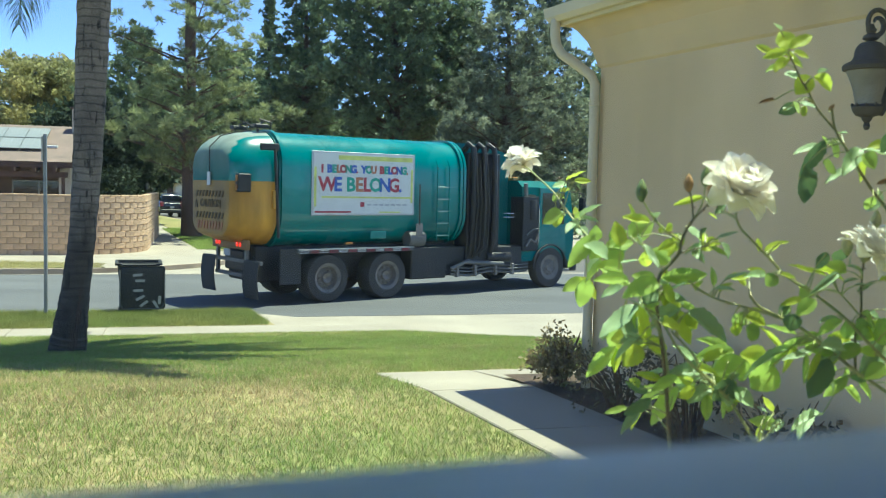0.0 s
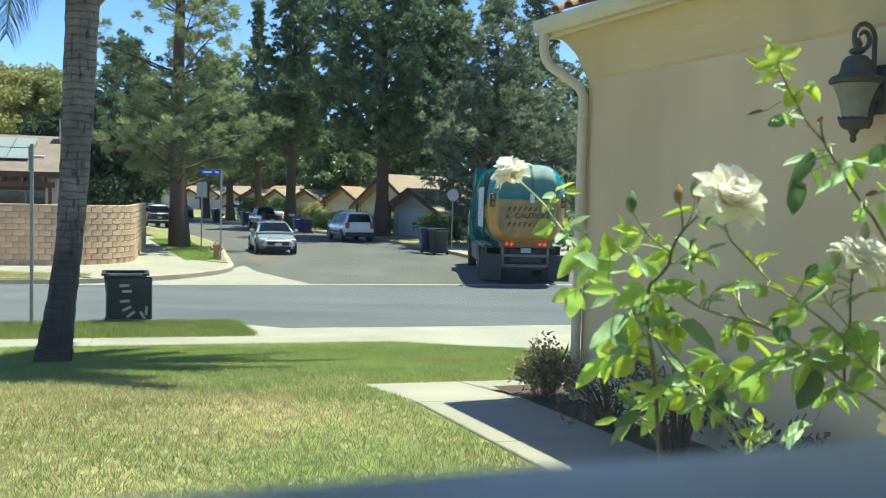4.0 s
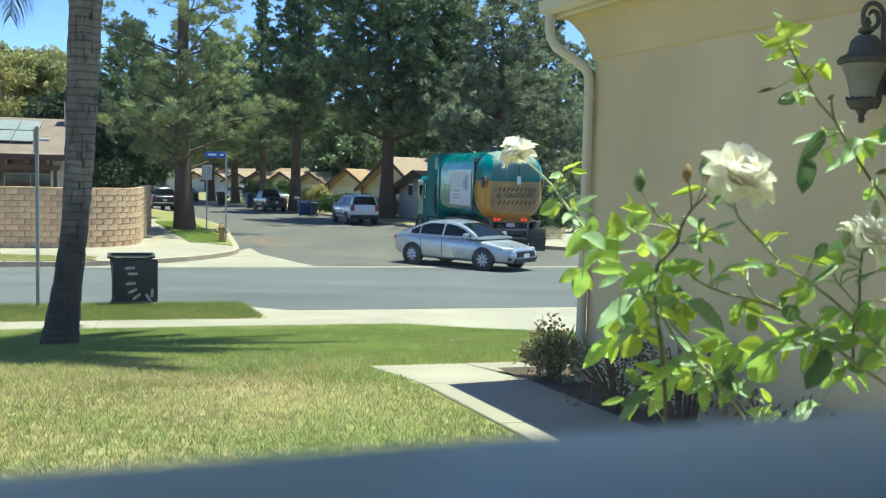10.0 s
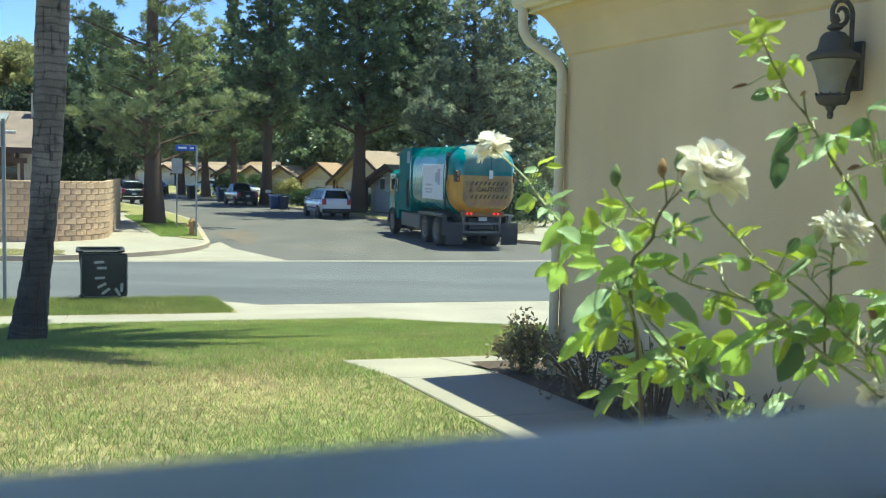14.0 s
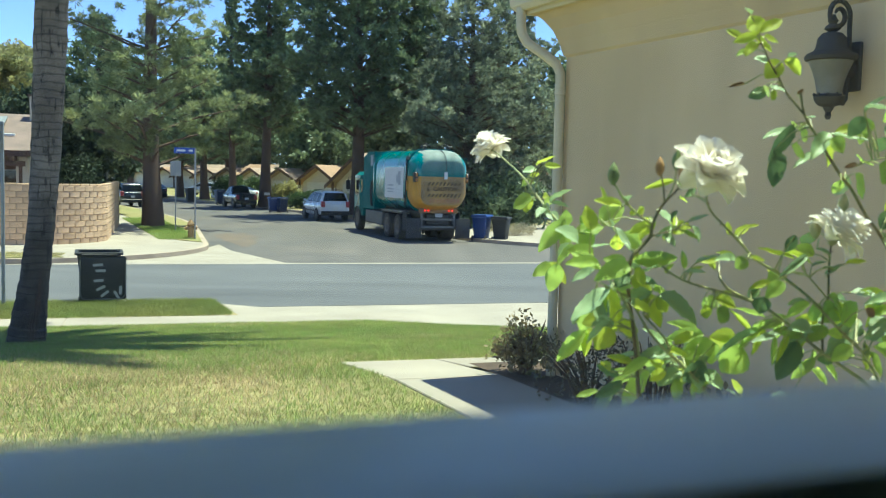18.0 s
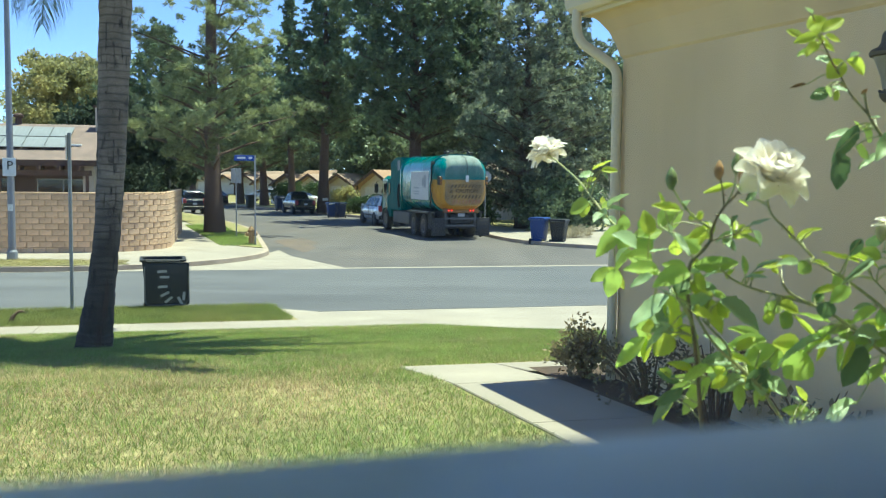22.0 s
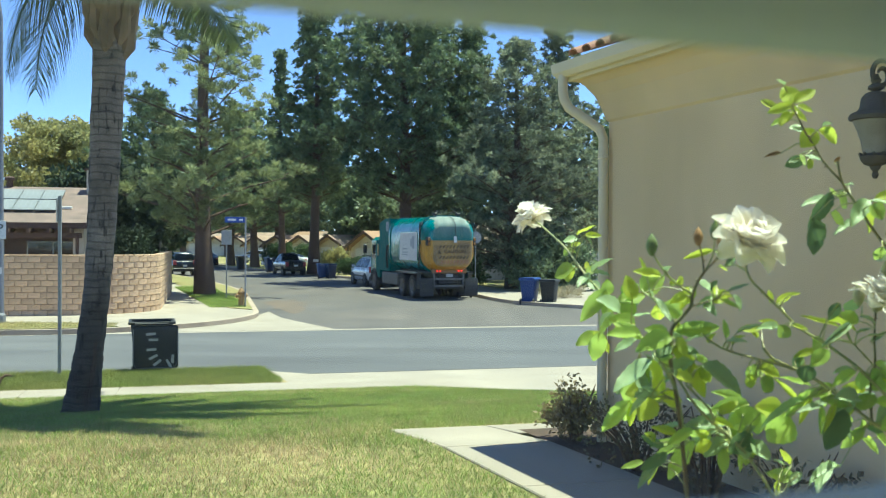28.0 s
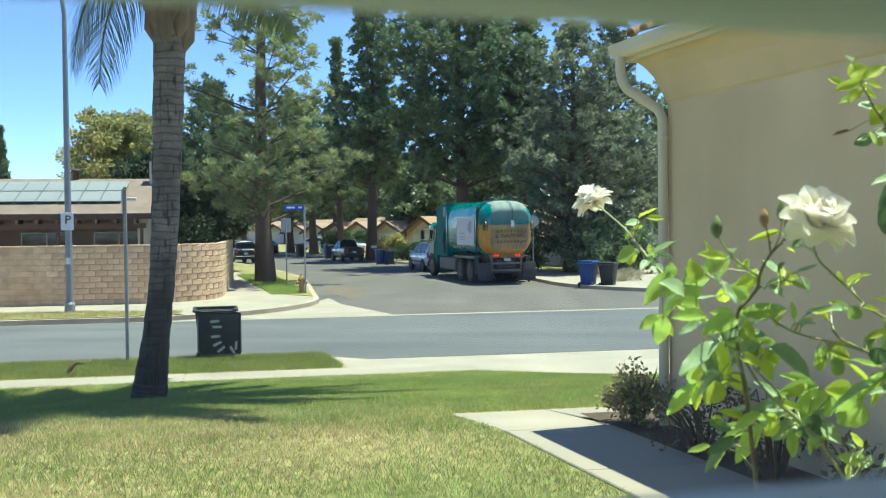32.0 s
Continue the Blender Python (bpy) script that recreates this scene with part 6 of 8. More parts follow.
    part("grille", boxed(-W * 0.52, W * 0.52, L - 0.06, L + 0.012, 0.44, 0.60, 0.015), M["black_steel"], c)
    part("grille_bar", boxed(-W * 0.60, W * 0.60, L - 0.03, L + 0.02, 0.615, 0.645, 0.01), M["chrome"], c)
    part("lower_grille", boxed(-W * 0.62, W * 0.62, L - 0.14, L - 0.005, 0.27, 0.41, 0.015), M["black_steel"], c)
    part("number_plate", boxed(-0.15, 0.15, L + 0.012, L + 0.024, 0.42, 0.55), M["sign_white"], c)
    part("rear_number_plate", boxed(-0.15, 0.15, -L - 0.015, -L - 0.003, 0.70, 0.84), M["sign_white"], c)
    if shape != "saloon":
        part("rear_bumper", boxed(-W * 0.93, W * 0.93, -L - 0.05, -L + 0.15, 0.36, 0.60, 0.03), M["black_steel"], c)
    if shape == "suv":
        for s in (-1, 1):
            part("roof_rail", tubed([(s * 0.55, 0.3, 1.78), (s * 0.55, 0.2, 1.83), (s * 0.55, -1.7, 1.83), (s * 0.55, -1.8, 1.78)], 0.02, 6), M["black_steel"], c)
            part("side_trim", boxed(s * W - 0.012, s * W + 0.012, -1.9, 1.9, 0.55, 0.64, 0.006), M["black_steel"], c)
    if shape == "pickup":
        part("bed_floor", boxed(-W * 0.85, W * 0.85, -L + 0.1, -0.65, 1.125, 1.135), M["black_steel"], c)
    wheels = [wheel(c, s * (W - 0.105), y, wheel_r, 0.22, rim or M["alloy"], 0.3, 0, 9) for y in axles for s in (-1, 1)]
    return c, wheels


saloon, car_wheels = car("saloon_car", "silver four-door saloon car turning at the junction", M["silver"], "saloon", pose(0, 0, 0))
car("suv_car", "white estate off-roader parked at the kerb", M["white_car"], "suv", street_pose(9.5, 57.0, 0, 6), 4.75, 1.85, 1.75, 1.10, 0.36, (1.45, -1.42), M["hub"], "parked cars")
car("pickup_truck", "dark grey pickup parked at the kerb", M["dark_car"], "pickup", street_pose(5.75, 75.0, 0, 10), 4.7, 1.68, 1.52, 0.98, 0.33, (1.45, -1.4), M["hub"], "parked cars")
car("parked_saloon", "white saloon car parked in a driveway", M["white_car"], "saloon", street_pose(6.9, 93.0, 0.0, 62), group="parked cars")
car("dark_suv", "dark off-roader parked beyond the block wall", M["dark_car"], "suv", street_pose(-2.7, 75.0, 0, 16), 4.75, 1.85, 1.75, 1.10, 0.36, (1.45, -1.42), M["hub"], "parked cars")
car("far_saloon", "dark saloon car parked far up the street", M["dark_car"], "saloon", street_pose(-0.9, 99.0, 0, 18), group="parked cars")
car("far_saloon", "silver saloon car parked far up the street", M["silver"], "saloon", street_pose(4.6, 108.0, 0.15, 70), group="parked cars")

# ---- wheeled bins ----
def bin_thing(at, mat, label, lid_open=False, group="wheeled bins", marks=False, size=(1.15, 1.15, 1.15)):
    b = thing("wheeled_bin", at @ Matrix.Diagonal((*size, 1)), label, "bin", group)
    bm = bmesh.new()
    secs = []
    for z, wx, y0, y1 in ((0.06, 0.24, -0.24, 0.25), (0.14, 0.26, -0.27, 0.27), (0.90, 0.325, -0.36, 0.34), (1.0, 0.335, -0.37, 0.35)):
        r = 0.06
        o = []
        for cx, cy, a0 in ((wx - r, y1 - r, 0), (-wx + r, y1 - r, 90), (-wx + r, y0 + r, 180), (wx - r, y0 + r, 270)):
            o += [(cx + r * math.cos(radians(a0 + a)), cy + r * math.sin(radians(a0 + a)), z) for a in (0, 30, 60, 90)]
        secs.append(o)
    if lid_open:
        # hollow inside
        secs += [[(x * 0.94, y * 0.94, z) for x, y, z in secs[-1]], [(x * 0.75, y * 0.75, 0.2) for x, y, z in secs[-1]]]
    loft(bm, secs)
    part("bin_body", bm, mat, b, smooth=True)
    bm = bmesh.new()
    box(bm, -0.37, 0.37, -0.40, -0.355, 0.975, 1.02, 0.01)
    box(bm, -0.37, 0.37, 0.335, 0.375, 0.975, 1.02, 0.01)
    box(bm, -0.37, -0.325, -0.356, 0.336, 0.975, 1.02)
    box(bm, 0.325, 0.37, -0.356, 0.336, 0.975, 1.02)
    part("rim", bm, mat, b)
    for s in (-1, 1):
        part("wheel", lathed([(0.02, -0.03), (0.115, -0.03), (0.125, -0.015), (0.125, 0.015), (0.115, 0.03), (0.02, 0.03)], 18, "x"), M["rubber"], b, at=pose(s * 0.29, -0.30, 0.125))
    part("axle", tubed([(-0.3, -0.30, 0.125), (0.3, -0.30, 0.125)], 0.012, 6), M["hub"], b)
    part("handle", tubed([(-0.26, -0.40, 0.97), (-0.26, -0.47, 0.99), (0.26, -0.47, 0.99), (0.26, -0.40, 0.97)], 0.016, 6), mat, b)
    if lid_open:
        bm = bmesh.new()
        box(bm, -0.30, 0.41, -0.525, -0.475, 0.22, 0.97, 0.045, 0, 3)
        lid = part("lid", bm, mat, b, "open lid hanging down behind", smooth=True)
        part("lid_rim", tubed([(-0.29, -0.53, 0.9), (-0.29, -0.53, 0.30), (-0.24, -0.53, 0.23), (0.34, -0.53, 0.23), (0.40, -0.53, 0.32), (0.40, -0.53, 0.9)], 0.012, 6), M["can_edge"], lid)
        if marks:
            for x, z, a in ((-0.02, 0.82, 4), (0.02, 0.72, 0), (-0.01, 0.55, 3), (0.02, 0.42, 28), (0.08, 0.32, 40), (0.26, 0.30, -62), (0.32, 0.38, 86)):
                part("sticker", boxed(-0.075, 0.075, -0.532, -0.527, -0.022, 0.022), M["sticker"], lid, at=pose(x, 0, z) @ pose(0, 0, 0, 0, -a, 0))
    else:
        bm = bmesh.new()
        secs = [[(x * f, y, 1.02 + h) for x, y in ((-0.37, -0.42), (0.37, -0.42), (0.375, 0.385), (-0.375, 0.385))] for f, h in ((1, 0), (1, 0.03), (0.86, 0.075))]
        loft(bm, secs)
        part("lid", bm, mat, b)
    return b


M["can_edge"] = shade("worn_plastic_edge", (0.16, 0.16, 0.155), 0.6, 0, 0.2, 10, 60, 0.05)
bin_thing(street_pose(-1.17, 19.33, 0.0, 4), M["can_black"], "black wheeled bin with its lid hanging open", True, marks=True, size=(1.18, 1.10, 1.10))
bin_thing(street_pose(13.25, 38.5, 0.0, -40), M["can_blue"], "blue wheeled bin beside the driveway", size=(1.0, 1.0, 1.06))
bin_thing(street_pose(14.0, 38.1, 0.0, -35), M["can_black"], "black wheeled bin beside the driveway", size=(1.0, 1.0, 1.0))
bin_thing(street_pose(11.35, 44.9, 0.0, 0), M["can_navy"], "dark blue wheeled bin at the kerb")
bin_thing(street_pose(11.65, 43.9, 0.0, 8), M["can_black"], "black wheeled bin at the kerb")
bin_thing(street_pose(7.45, 66.7, 0.0, 5), M["can_blue"], "blue wheeled bin beside the pine trunk", size=(0.95, 0.95, 0.98))
bin_thing(street_pose(8.05, 66.3, 0.0, 14), M["can_navy"], "dark blue wheeled bin beside the pine trunk", size=(0.95, 0.95, 0.98))
bin_thing(street_pose(4.6, 80.0, 0.0, 15), M["can_navy"], "dark blue wheeled bin far up the street")
bin_thing(street_pose(2.4, 86.5, 0.0, 18), M["can_black"], "black wheeled bin far up the street")


# ---- street furniture ----
def hydrant():
    h = thing("fire_hydrant", street_pose(1.05, 37.0, 0.15, 20), "ochre painted fire hydrant on the corner", "hydrant")
    part("barrel", lathed([(0.16, 0), (0.16, 0.05), (0.11, 0.06), (0.105, 0.50), (0.14, 0.52), (0.14, 0.56), (0.11, 0.60), (0.07, 0.68), (0.03, 0.70), (0.03, 0.74)], 20), M["brass"], h, smooth=True)
    for a in (0, 90, 180):
        part("outlet", lathed([(0.07, 0.08), (0.07, 0.17), (0.085, 0.17), (0.085, 0.21), (0.03, 0.22), (0.03, 0.25)], 14, "x"), M["brass"], h, at=pose(0, 0, 0.42, 0, 0, a))


hydrant()
sp = thing("street_sign", street_pose(1.2, 36.9, 0.15, 0), "blue street name sign on a steel post", "sign")
part("post", tubed([(0, 0, 0), (0, 0, 3.45)], 0.035, 10), M["galv"], sp)
plate = part("name_plate", boxed(-0.78, -0.02, -0.012, 0.012, 3.22, 3.44, 0.004), M["sign_blue"], sp)
part("word_bar", boxed(-0.68, -0.36, -0.016, -0.0125, 3.30, 3.37), M["sign_white"], plate)
part("word_bar", boxed(-0.24, -0.10, -0.016, -0.0125, 3.30, 3.37), M["sign_white"], plate)
ss = thing("sign_post", street_pose(0.55, 41.6, 0.15, 0), "steel post with the grey back of a sign", "sign")
part("post", tubed([(0, 0, 0), (0, 0, 3.0)], 0.03, 8), M["galv"], ss)
part("sign_back", boxed(-0.22, 0.22, -0.01, 0.01, 2.35, 2.98, 0.004), M["galv"], ss)
s4 = thing("sign_post", street_pose(12.75, 45.4, 0.145, 0), "steel post with a round grey sign at the kerb", "sign")
part("post", tubed([(0, 0, 0), (0, 0, 3.1)], 0.03, 8), M["galv"], s4)
part("sign_disc", lathed([(0.01, -0.05), (0.30, -0.05), (0.30, -0.035), (0.01, -0.035)], 20, "y"), M["galv"], s4, at=pose(0, 0, 2.75))
s3 = thing("sign_post", street_pose(-3.0, 57.0, 0.15, 0), "thin grey post beside the side street", "post")
part("post", tubed([(0, 0, 0), (0, 0, 2.9)], 0.07, 8), M["galv"], s3)
np_ = thing("sign_post", street_pose(-2.78, 18.72, 0.17, 88), "perforated steel sign post seen edge-on", "sign")
part("post", boxed(-0.03, 0.03, -0.03, 0.03, -0.2, 3.35, 0.006), M["galv"], np_)
part("sign_plate", boxed(-0.15, 0.15, 0.032, 0.038, 2.85, 3.30, 0.002), M["galv"], np_)

lp = thing("street_lamp", street_pose(-6.26, 30.8, 0.15, 0), "tall grey street lamp with a curved arm", "street lamp")
part("base", lathed([(0.16, 0), (0.16, 0.25), (0.12, 0.32)], 14), M["galv"], lp)
part("pole", tubed([(0, 0, 0.25), (0, 0, 3), (0, 0, 6.5), (0, 0, 9.2), (-0.10, 0, 10.1), (-0.38, -0.05, 10.6)], [0.115, 0.10, 0.085, 0.07, 0.06, 0.05], 12), M["lamp_steel"], lp, smooth=True)
bm = bmesh.new()
lathe(bm, [(0.05, -0.35), (0.14, -0.2), (0.16, 0.1), (0.08, 0.35), (0.02, 0.38)], 14, 0, "x")
part("lamp_head", bm, M["galv"], lp, at=pose(-0.5, -0.06, 10.6))
pk = part("parking_sign", boxed(-0.19, 0.19, -0.15, -0.14, 2.55, 3.10, 0.004), M["sign_white"], lp, "white parking sign")
lettering("P", 0.38, M["black_steel"], pk, facing(0.02, -0.156, 2.86, "-y"))
part("small_plate", boxed(-0.07, 0.07, -0.14, -0.13, 1.5, 1.7), M["sign_white"], lp)


# ---- houses ----
def house(u, v, turn, length, depth, eave, ridge, roof_mat, wall_mat, label, garage=True, z=0.15):
    """A low house with a gable roof; the ridge runs along its local x, one gable looks to -x."""
    h = thing("house", street_pose(u, v, z, turn), label, "house", "houses")
    d = depth / 2
    bm = bmesh.new()
    prism(bm, [(-d, 0), (d, 0), (d, eave), (0, ridge - 0.15), (-d, eave)], 0, length, "x")
    part("wall", bm, wall_mat, h)
    o = 0.6
    k = (ridge - eave) / d
    for s in (-1, 1):
        bm = bmesh.new()
        prism(bm, [(0, ridge), (s * (d + o), ridge - k * (d + o)), (s * (d + o), ridge - k * (d + o) - 0.18), (0, ridge - 0.18)], -0.7, length + 0.5, "x")
        roof = part("roof", bm, roof_mat, h)
        bm = bmesh.new()
        prism(bm, [(0, ridge + 0.02), (s * (d + o), ridge - k * (d + o) + 0.02), (s * (d + o), ridge - k * (d + o) - 0.26), (0, ridge - 0.26)], -0.76, -0.705, "x")
        part("barge_board", bm, M["wood_dark"], roof)
        part("eave_board", boxed(-0.7, length + 0.5, s * (d + o) + 0.002, s * (d + o) + 0.05, ridge - k * (d + o) - 0.24, ridge - k * (d + o) - 0.02), M["wood_dark"], roof)
    if garage:
        gd = part("garage_door", boxed(-0.06, -0.01, -1.4, 2.4, 0.0, 2.1), M["wiper_white"], h)
        for i in range(4):
            part("door_panel", boxed(-0.085, -0.062, -1.3, 2.3, 0.06 + i * 0.51, 0.51 + i * 0.51, 0.01), M["wiper_white"], gd)
        part("gable_vent", boxed(-0.05, -0.01, -0.25, 0.25, eave + 0.35, eave + 0.85), M["wood_dark"], h)
    for x0, w in ((length * 0.2, 1.6), (length * 0.55, 1.6)):
        wn = part("window", boxed(x0, x0 + w, -d - 0.05, -d - 0.01, 0.9, 2.0), M["sign_white"], h)
        part("pane", boxed(x0 + 0.08, x0 + w / 2 - 0.04, -d - 0.065, -d - 0.052, 0.98, 1.92), M["window_dark"], wn)
        part("pane", boxed(x0 + w / 2 + 0.04, x0 + w - 0.08, -d - 0.065, -d - 0.052, 0.98, 1.92), M["window_dark"], wn)
    return h


def front_house(u, v, turn, half, rise, roof_mat, wall_mat, label, back=3.8, span=13.0):
    """A low house: a main roof along the street and a front wing whose gable faces the street."""
    h = thing("house", street_pose(u, v, 0.15, turn), label, "house", "houses")
    e = 2.0
    # main block behind the wing, its ridge along local y
    part("wall", boxed(5.0, 12.5, -span / 2, span / 2, 0, e), wall_mat, h)
    for y in (-span / 2, span / 2 - 0.15):
        part("gable_wall", prismed([(5.0, e), (12.5, e), (8.75, back - 0.3)], y, y + 0.15, "y"), wall_mat, h)
    k = (back - e) / 3.75
    for s in (-1, 1):
        part("roof", prismed([(8.75, back), (8.75 + s * 4.4, back - k * 4.4), (8.75 + s * 4.4, back - k * 4.4 - 0.18), (8.75, back - 0.18)], -span / 2 - 0.5, span / 2 + 0.5, "y"), roof_mat, h)
        part("eave_board", boxed(8.75 + s * 4.43 - 0.025, 8.75 + s * 4.43 + 0.025, -span / 2 - 0.5, span / 2 + 0.5, back - k * 4.4 - 0.22, back - k * 4.4 - 0.01), M["wood_dark"], h)
    # front wing
    top = e + rise
    part("wing_wall", prismed([(-half, 0), (half, 0), (half, e), (0, top - 0.15), (-half, e)], 0, 8.0, "x"), wall_mat, h)
    k = rise / half
    o = half + 0.55
    for s in (-1, 1):
        roof = part("wing_roof", prismed([(0, top), (s * o, top - k * o), (s * o, top - k * o - 0.16), (0, top - 0.16)], -0.8, 8.4, "x"), roof_mat, h)
        part("barge_board", prismed([(0, top + 0.03), (s * o, top - k * o + 0.03), (s * o, top - k * o - 0.27), (0, top - 0.27)], -0.87, -0.805, "x"), M["wood_dark"], roof)
        part("corner_post", boxed(-0.62, -0.48, s * (half - 0.25) - 0.07, s * (half - 0.25) + 0.07, 0, e), M["wood_dark"], h)
    gd = part("garage_door", boxed(-0.06, -0.01, -half * 0.75, half * 0.75, 0.0, 1.85), M["wiper_white"], h)
    for i in range(4):
        part("door_panel", boxed(-0.085, -0.062, -half * 0.7, half * 0.7, 0.05 + i * 0.45, 0.45 + i * 0.45, 0.01), M["wiper_white"], gd)
    for y in (-span / 2 + 0.8, -span / 2 + 2.8):
        wn = part("window", boxed(4.94, 4.99, y, y + 1.4, 0.8, 1.8), M["sign_white"], h)
        part("pane", boxed(4.92, 4.938, y + 0.08, y + 0.66, 0.88, 1.72), M["window_dark"], wn)
        part("pane", boxed(4.92, 4.938, y + 0.74, y + 1.32, 0.88, 1.72), M["window_dark"], wn)
    for x in (1.2, 4.0):
        wn = part("window", boxed(x, x + 1.5, -half - 0.05, -half - 0.01, 0.8, 1.8), M["sign_white"], h)
        part("pane", boxed(x + 0.08, x + 0.71, -half - 0.065, -half - 0.052, 0.88, 1.72), M["window_dark"], wn)
        part("pane", boxed(x + 0.79, x + 1.42, -half - 0.065, -half - 0.052, 0.88, 1.72), M["window_dark"], wn)
    return h


front_house(14.6, 60.5, 24, 2.6, 1.2, M["roof_pink"], M["house_stucco"], "low cream house with brown shingle gable")
front_house(15.6, 74.5, 24, 4.0, 2.4, M["roof_pink"], M["house_stucco"], "low cream house with a steep brown gable roof")
front_house(14.4, 88, 26, 3.2, 1.5, M["roof_rust"], M["house_stucco"], "low cream house with rust shingle gable roof")
front_house(12.5, 101, 30, 2.8, 1.2, M["roof_pink"], M["house_tan"], "low tan house with brown shingle roof")
front_house(10.5, 113, 32, 2.8, 1.2, M["roof_pink"], M["house_stucco"], "low cream house with pale brown gable roof")
front_house(8.4, 124, 34, 2.8, 1.2, M["roof_rust"], M["house_stucco"], "low cream house with rust shingle gable roof")
front_house(6.3, 135, 36, 2.8, 1.2, M["roof_pink"], M["house_tan"], "low tan house with brown shingle roof")
front_house(3.7, 146, 38, 2.8, 1.2, M["roof_pink"], M["house_stucco"], "low cream house with pale brown gable roof")
front_house(0.6, 158, 40, 2.8, 1.2, M["roof_rust"], M["house_stucco"], "low cream house with rust shingle gable roof")
front_house(-2.8, 170, 42, 2.8, 1.2, M["roof_pink"], M["house_tan"], "low tan house with brown shingle roof")
house(-44.0, 150, 178, 15, 9, 2.2, 3.6, M["brick_rust"], M["house_stucco"], "low cream house with terracotta roof")
house(-30, 240, 0, 80, 12, 2.2, 3.8, M["roof_brown"], M["house_stucco"], "long row of low houses closing the street", False)

lh = thing("corner_house", street_pose(-5.6, 46.8, 0.15, 0), "low brown-roofed house with solar panels behind the block wall", "house")
part("wall", boxed(-30, -0.4, 2.4, 11, 0, 3.2), M["porch_brown"], lh)
part("end_wall", boxed(-0.9, -0.4, 0.9, 2.39, 0, 3.2), M["house_tan"], lh)
for s, y0, y1 in ((1, 0.0, 5.6), (-1, 11.2, 5.6)):
    bm = bmesh.new()
    prism(bm, [(y0, 3.30), (y1, 5.25), (y1, 5.07), (y0, 3.12)], -31, 0.2, "x")
    part("roof", bm, M["roof_brown"], lh)
part("fascia", boxed(-31, 0.2, -0.05, -0.004, 3.05, 3.32), M["wood_dark"], lh)
part("gable_wall", prismed([(0.9, 3.0), (10.3, 3.0), (5.6, 4.9)], -0.6, -0.4, "x"), M["house_tan"], lh)
tilt = math.degrees(math.atan2(1.95, 5.6))
for i in range(7):
    for j in range(2):
        pn = part("solar_panel", boxed(0, 0.96, 0, 1.62, 0, 0.04, 0.005), M["solar"], lh, "pale grey solar panel", at=pose(-8.65 + i * 0.99, 1.45 + j * 1.66, 3.30 + (1.45 + j * 1.66) * 1.95 / 5.6 + 0.12, tilt, 0, 0))
        for k in range(1, 4):
            part("cell_line", boxed(0.24 * k - 0.006, 0.24 * k + 0.006, 0.02, 1.6, 0.041, 0.043), M["p_grey"], pn)
for i in range(3):
    part("solar_panel", boxed(0, 0.96, 0, 1.62, 0, 0.04, 0.005), M["solar"], lh, at=pose(-12.6 + i * 0.99, 2.5, 3.30 + 2.5 * 1.95 / 5.6 + 0.12, tilt, 0, 0))
part("roof_vent", lathed([(0.16, 0), (0.16, 0.35), (0.26, 0.38), (0.26, 0.5), (0.12, 0.58)], 14), M["wood_dark"], lh, at=pose(-4.6, 5.6, 5.2))
ch = part("chimney", boxed(-0.75, -0.15, 4.6, 5.2, 4.6, 6.1), M["house_stucco"], lh)
part("chimney_cap", boxed(-0.85, -0.05, 4.5, 5.3, 6.1, 6.2), M["wood_dark"], ch)
part("skylight", boxed(-1.6, -1.1, 2.0, 2.4, 4.02, 4.14, 0.02), M["sign_white"], lh)
for i in range(34):
    part("rafter_end", boxed(-30 + i * 0.88, -29.88 + i * 0.88, -0.5, 0.9, 2.85, 3.05), M["wood_dark"], lh)
part("beam", boxed(-30, -0.4, 0.05, 0.2, 2.6, 2.85), M["wood_dark"], lh)
for x in (-12, -8.2, -4.4, -0.6):
    part("porch_post", boxed(x - 0.07, x + 0.07, 0.05, 0.2, 0, 2.6), M["wood_dark"], lh)
for x in (-14.5, -10.8, -6.6, -3.2):
    wn = part("window", boxed(x, x + 2.4, 2.34, 2.395, 0.2, 2.45), M["galv"], lh)
    part("pane", boxed(x + 0.06, x + 1.17, 2.32, 2.338, 0.26, 2.39), M["window_dark"], wn)
    part("pane", boxed(x + 1.23, x + 2.34, 2.32, 2.338, 0.26, 2.39), M["window_dark"], wn)


# ---- shrubs and hedges ----
def shrub(at, w, d, h, mat, label, seed, n=60, per=60, leaf=0.09, wide=0.06, name="shrub", twigs=10):
    rng = np.random.default_rng(seed)
    s = thing(name, at, label, "shrub")
    for k in range(twigs):
        a, r = rng.random() * 6.28, 0.5 + 0.5 * rng.random()
        tip = (w * 0.5 * r * math.cos(a), d * 0.5 * r * math.sin(a), h * (0.6 + 0.35 * rng.random()))
        part("twig", tubed([(tip[0] * 0.15, tip[1] * 0.15, -0.05), (tip[0] * 0.5, tip[1] * 0.5, tip[2] * 0.55), tip], [0.018 * h + 0.004, 0.010 * h + 0.003, 0.003], 5), M["cane"], s)
    c = rng.normal(size=(n, 3))
    c /= np.linalg.norm(c, axis=1)[:, None]
    c *= rng.random((n, 1)) ** 0.4
    c = np.stack([c[:, 0] * w * 0.5, c[:, 1] * d * 0.5, h * (0.52 + 0.46 * c[:, 2])], axis=1)
    v, f = tufts(rng, c, min(w, d, h) * 0.22, per, leaf, wide)
    tagged(sheet("foliage", v, f, mat, s), kind="stuff")
    return s


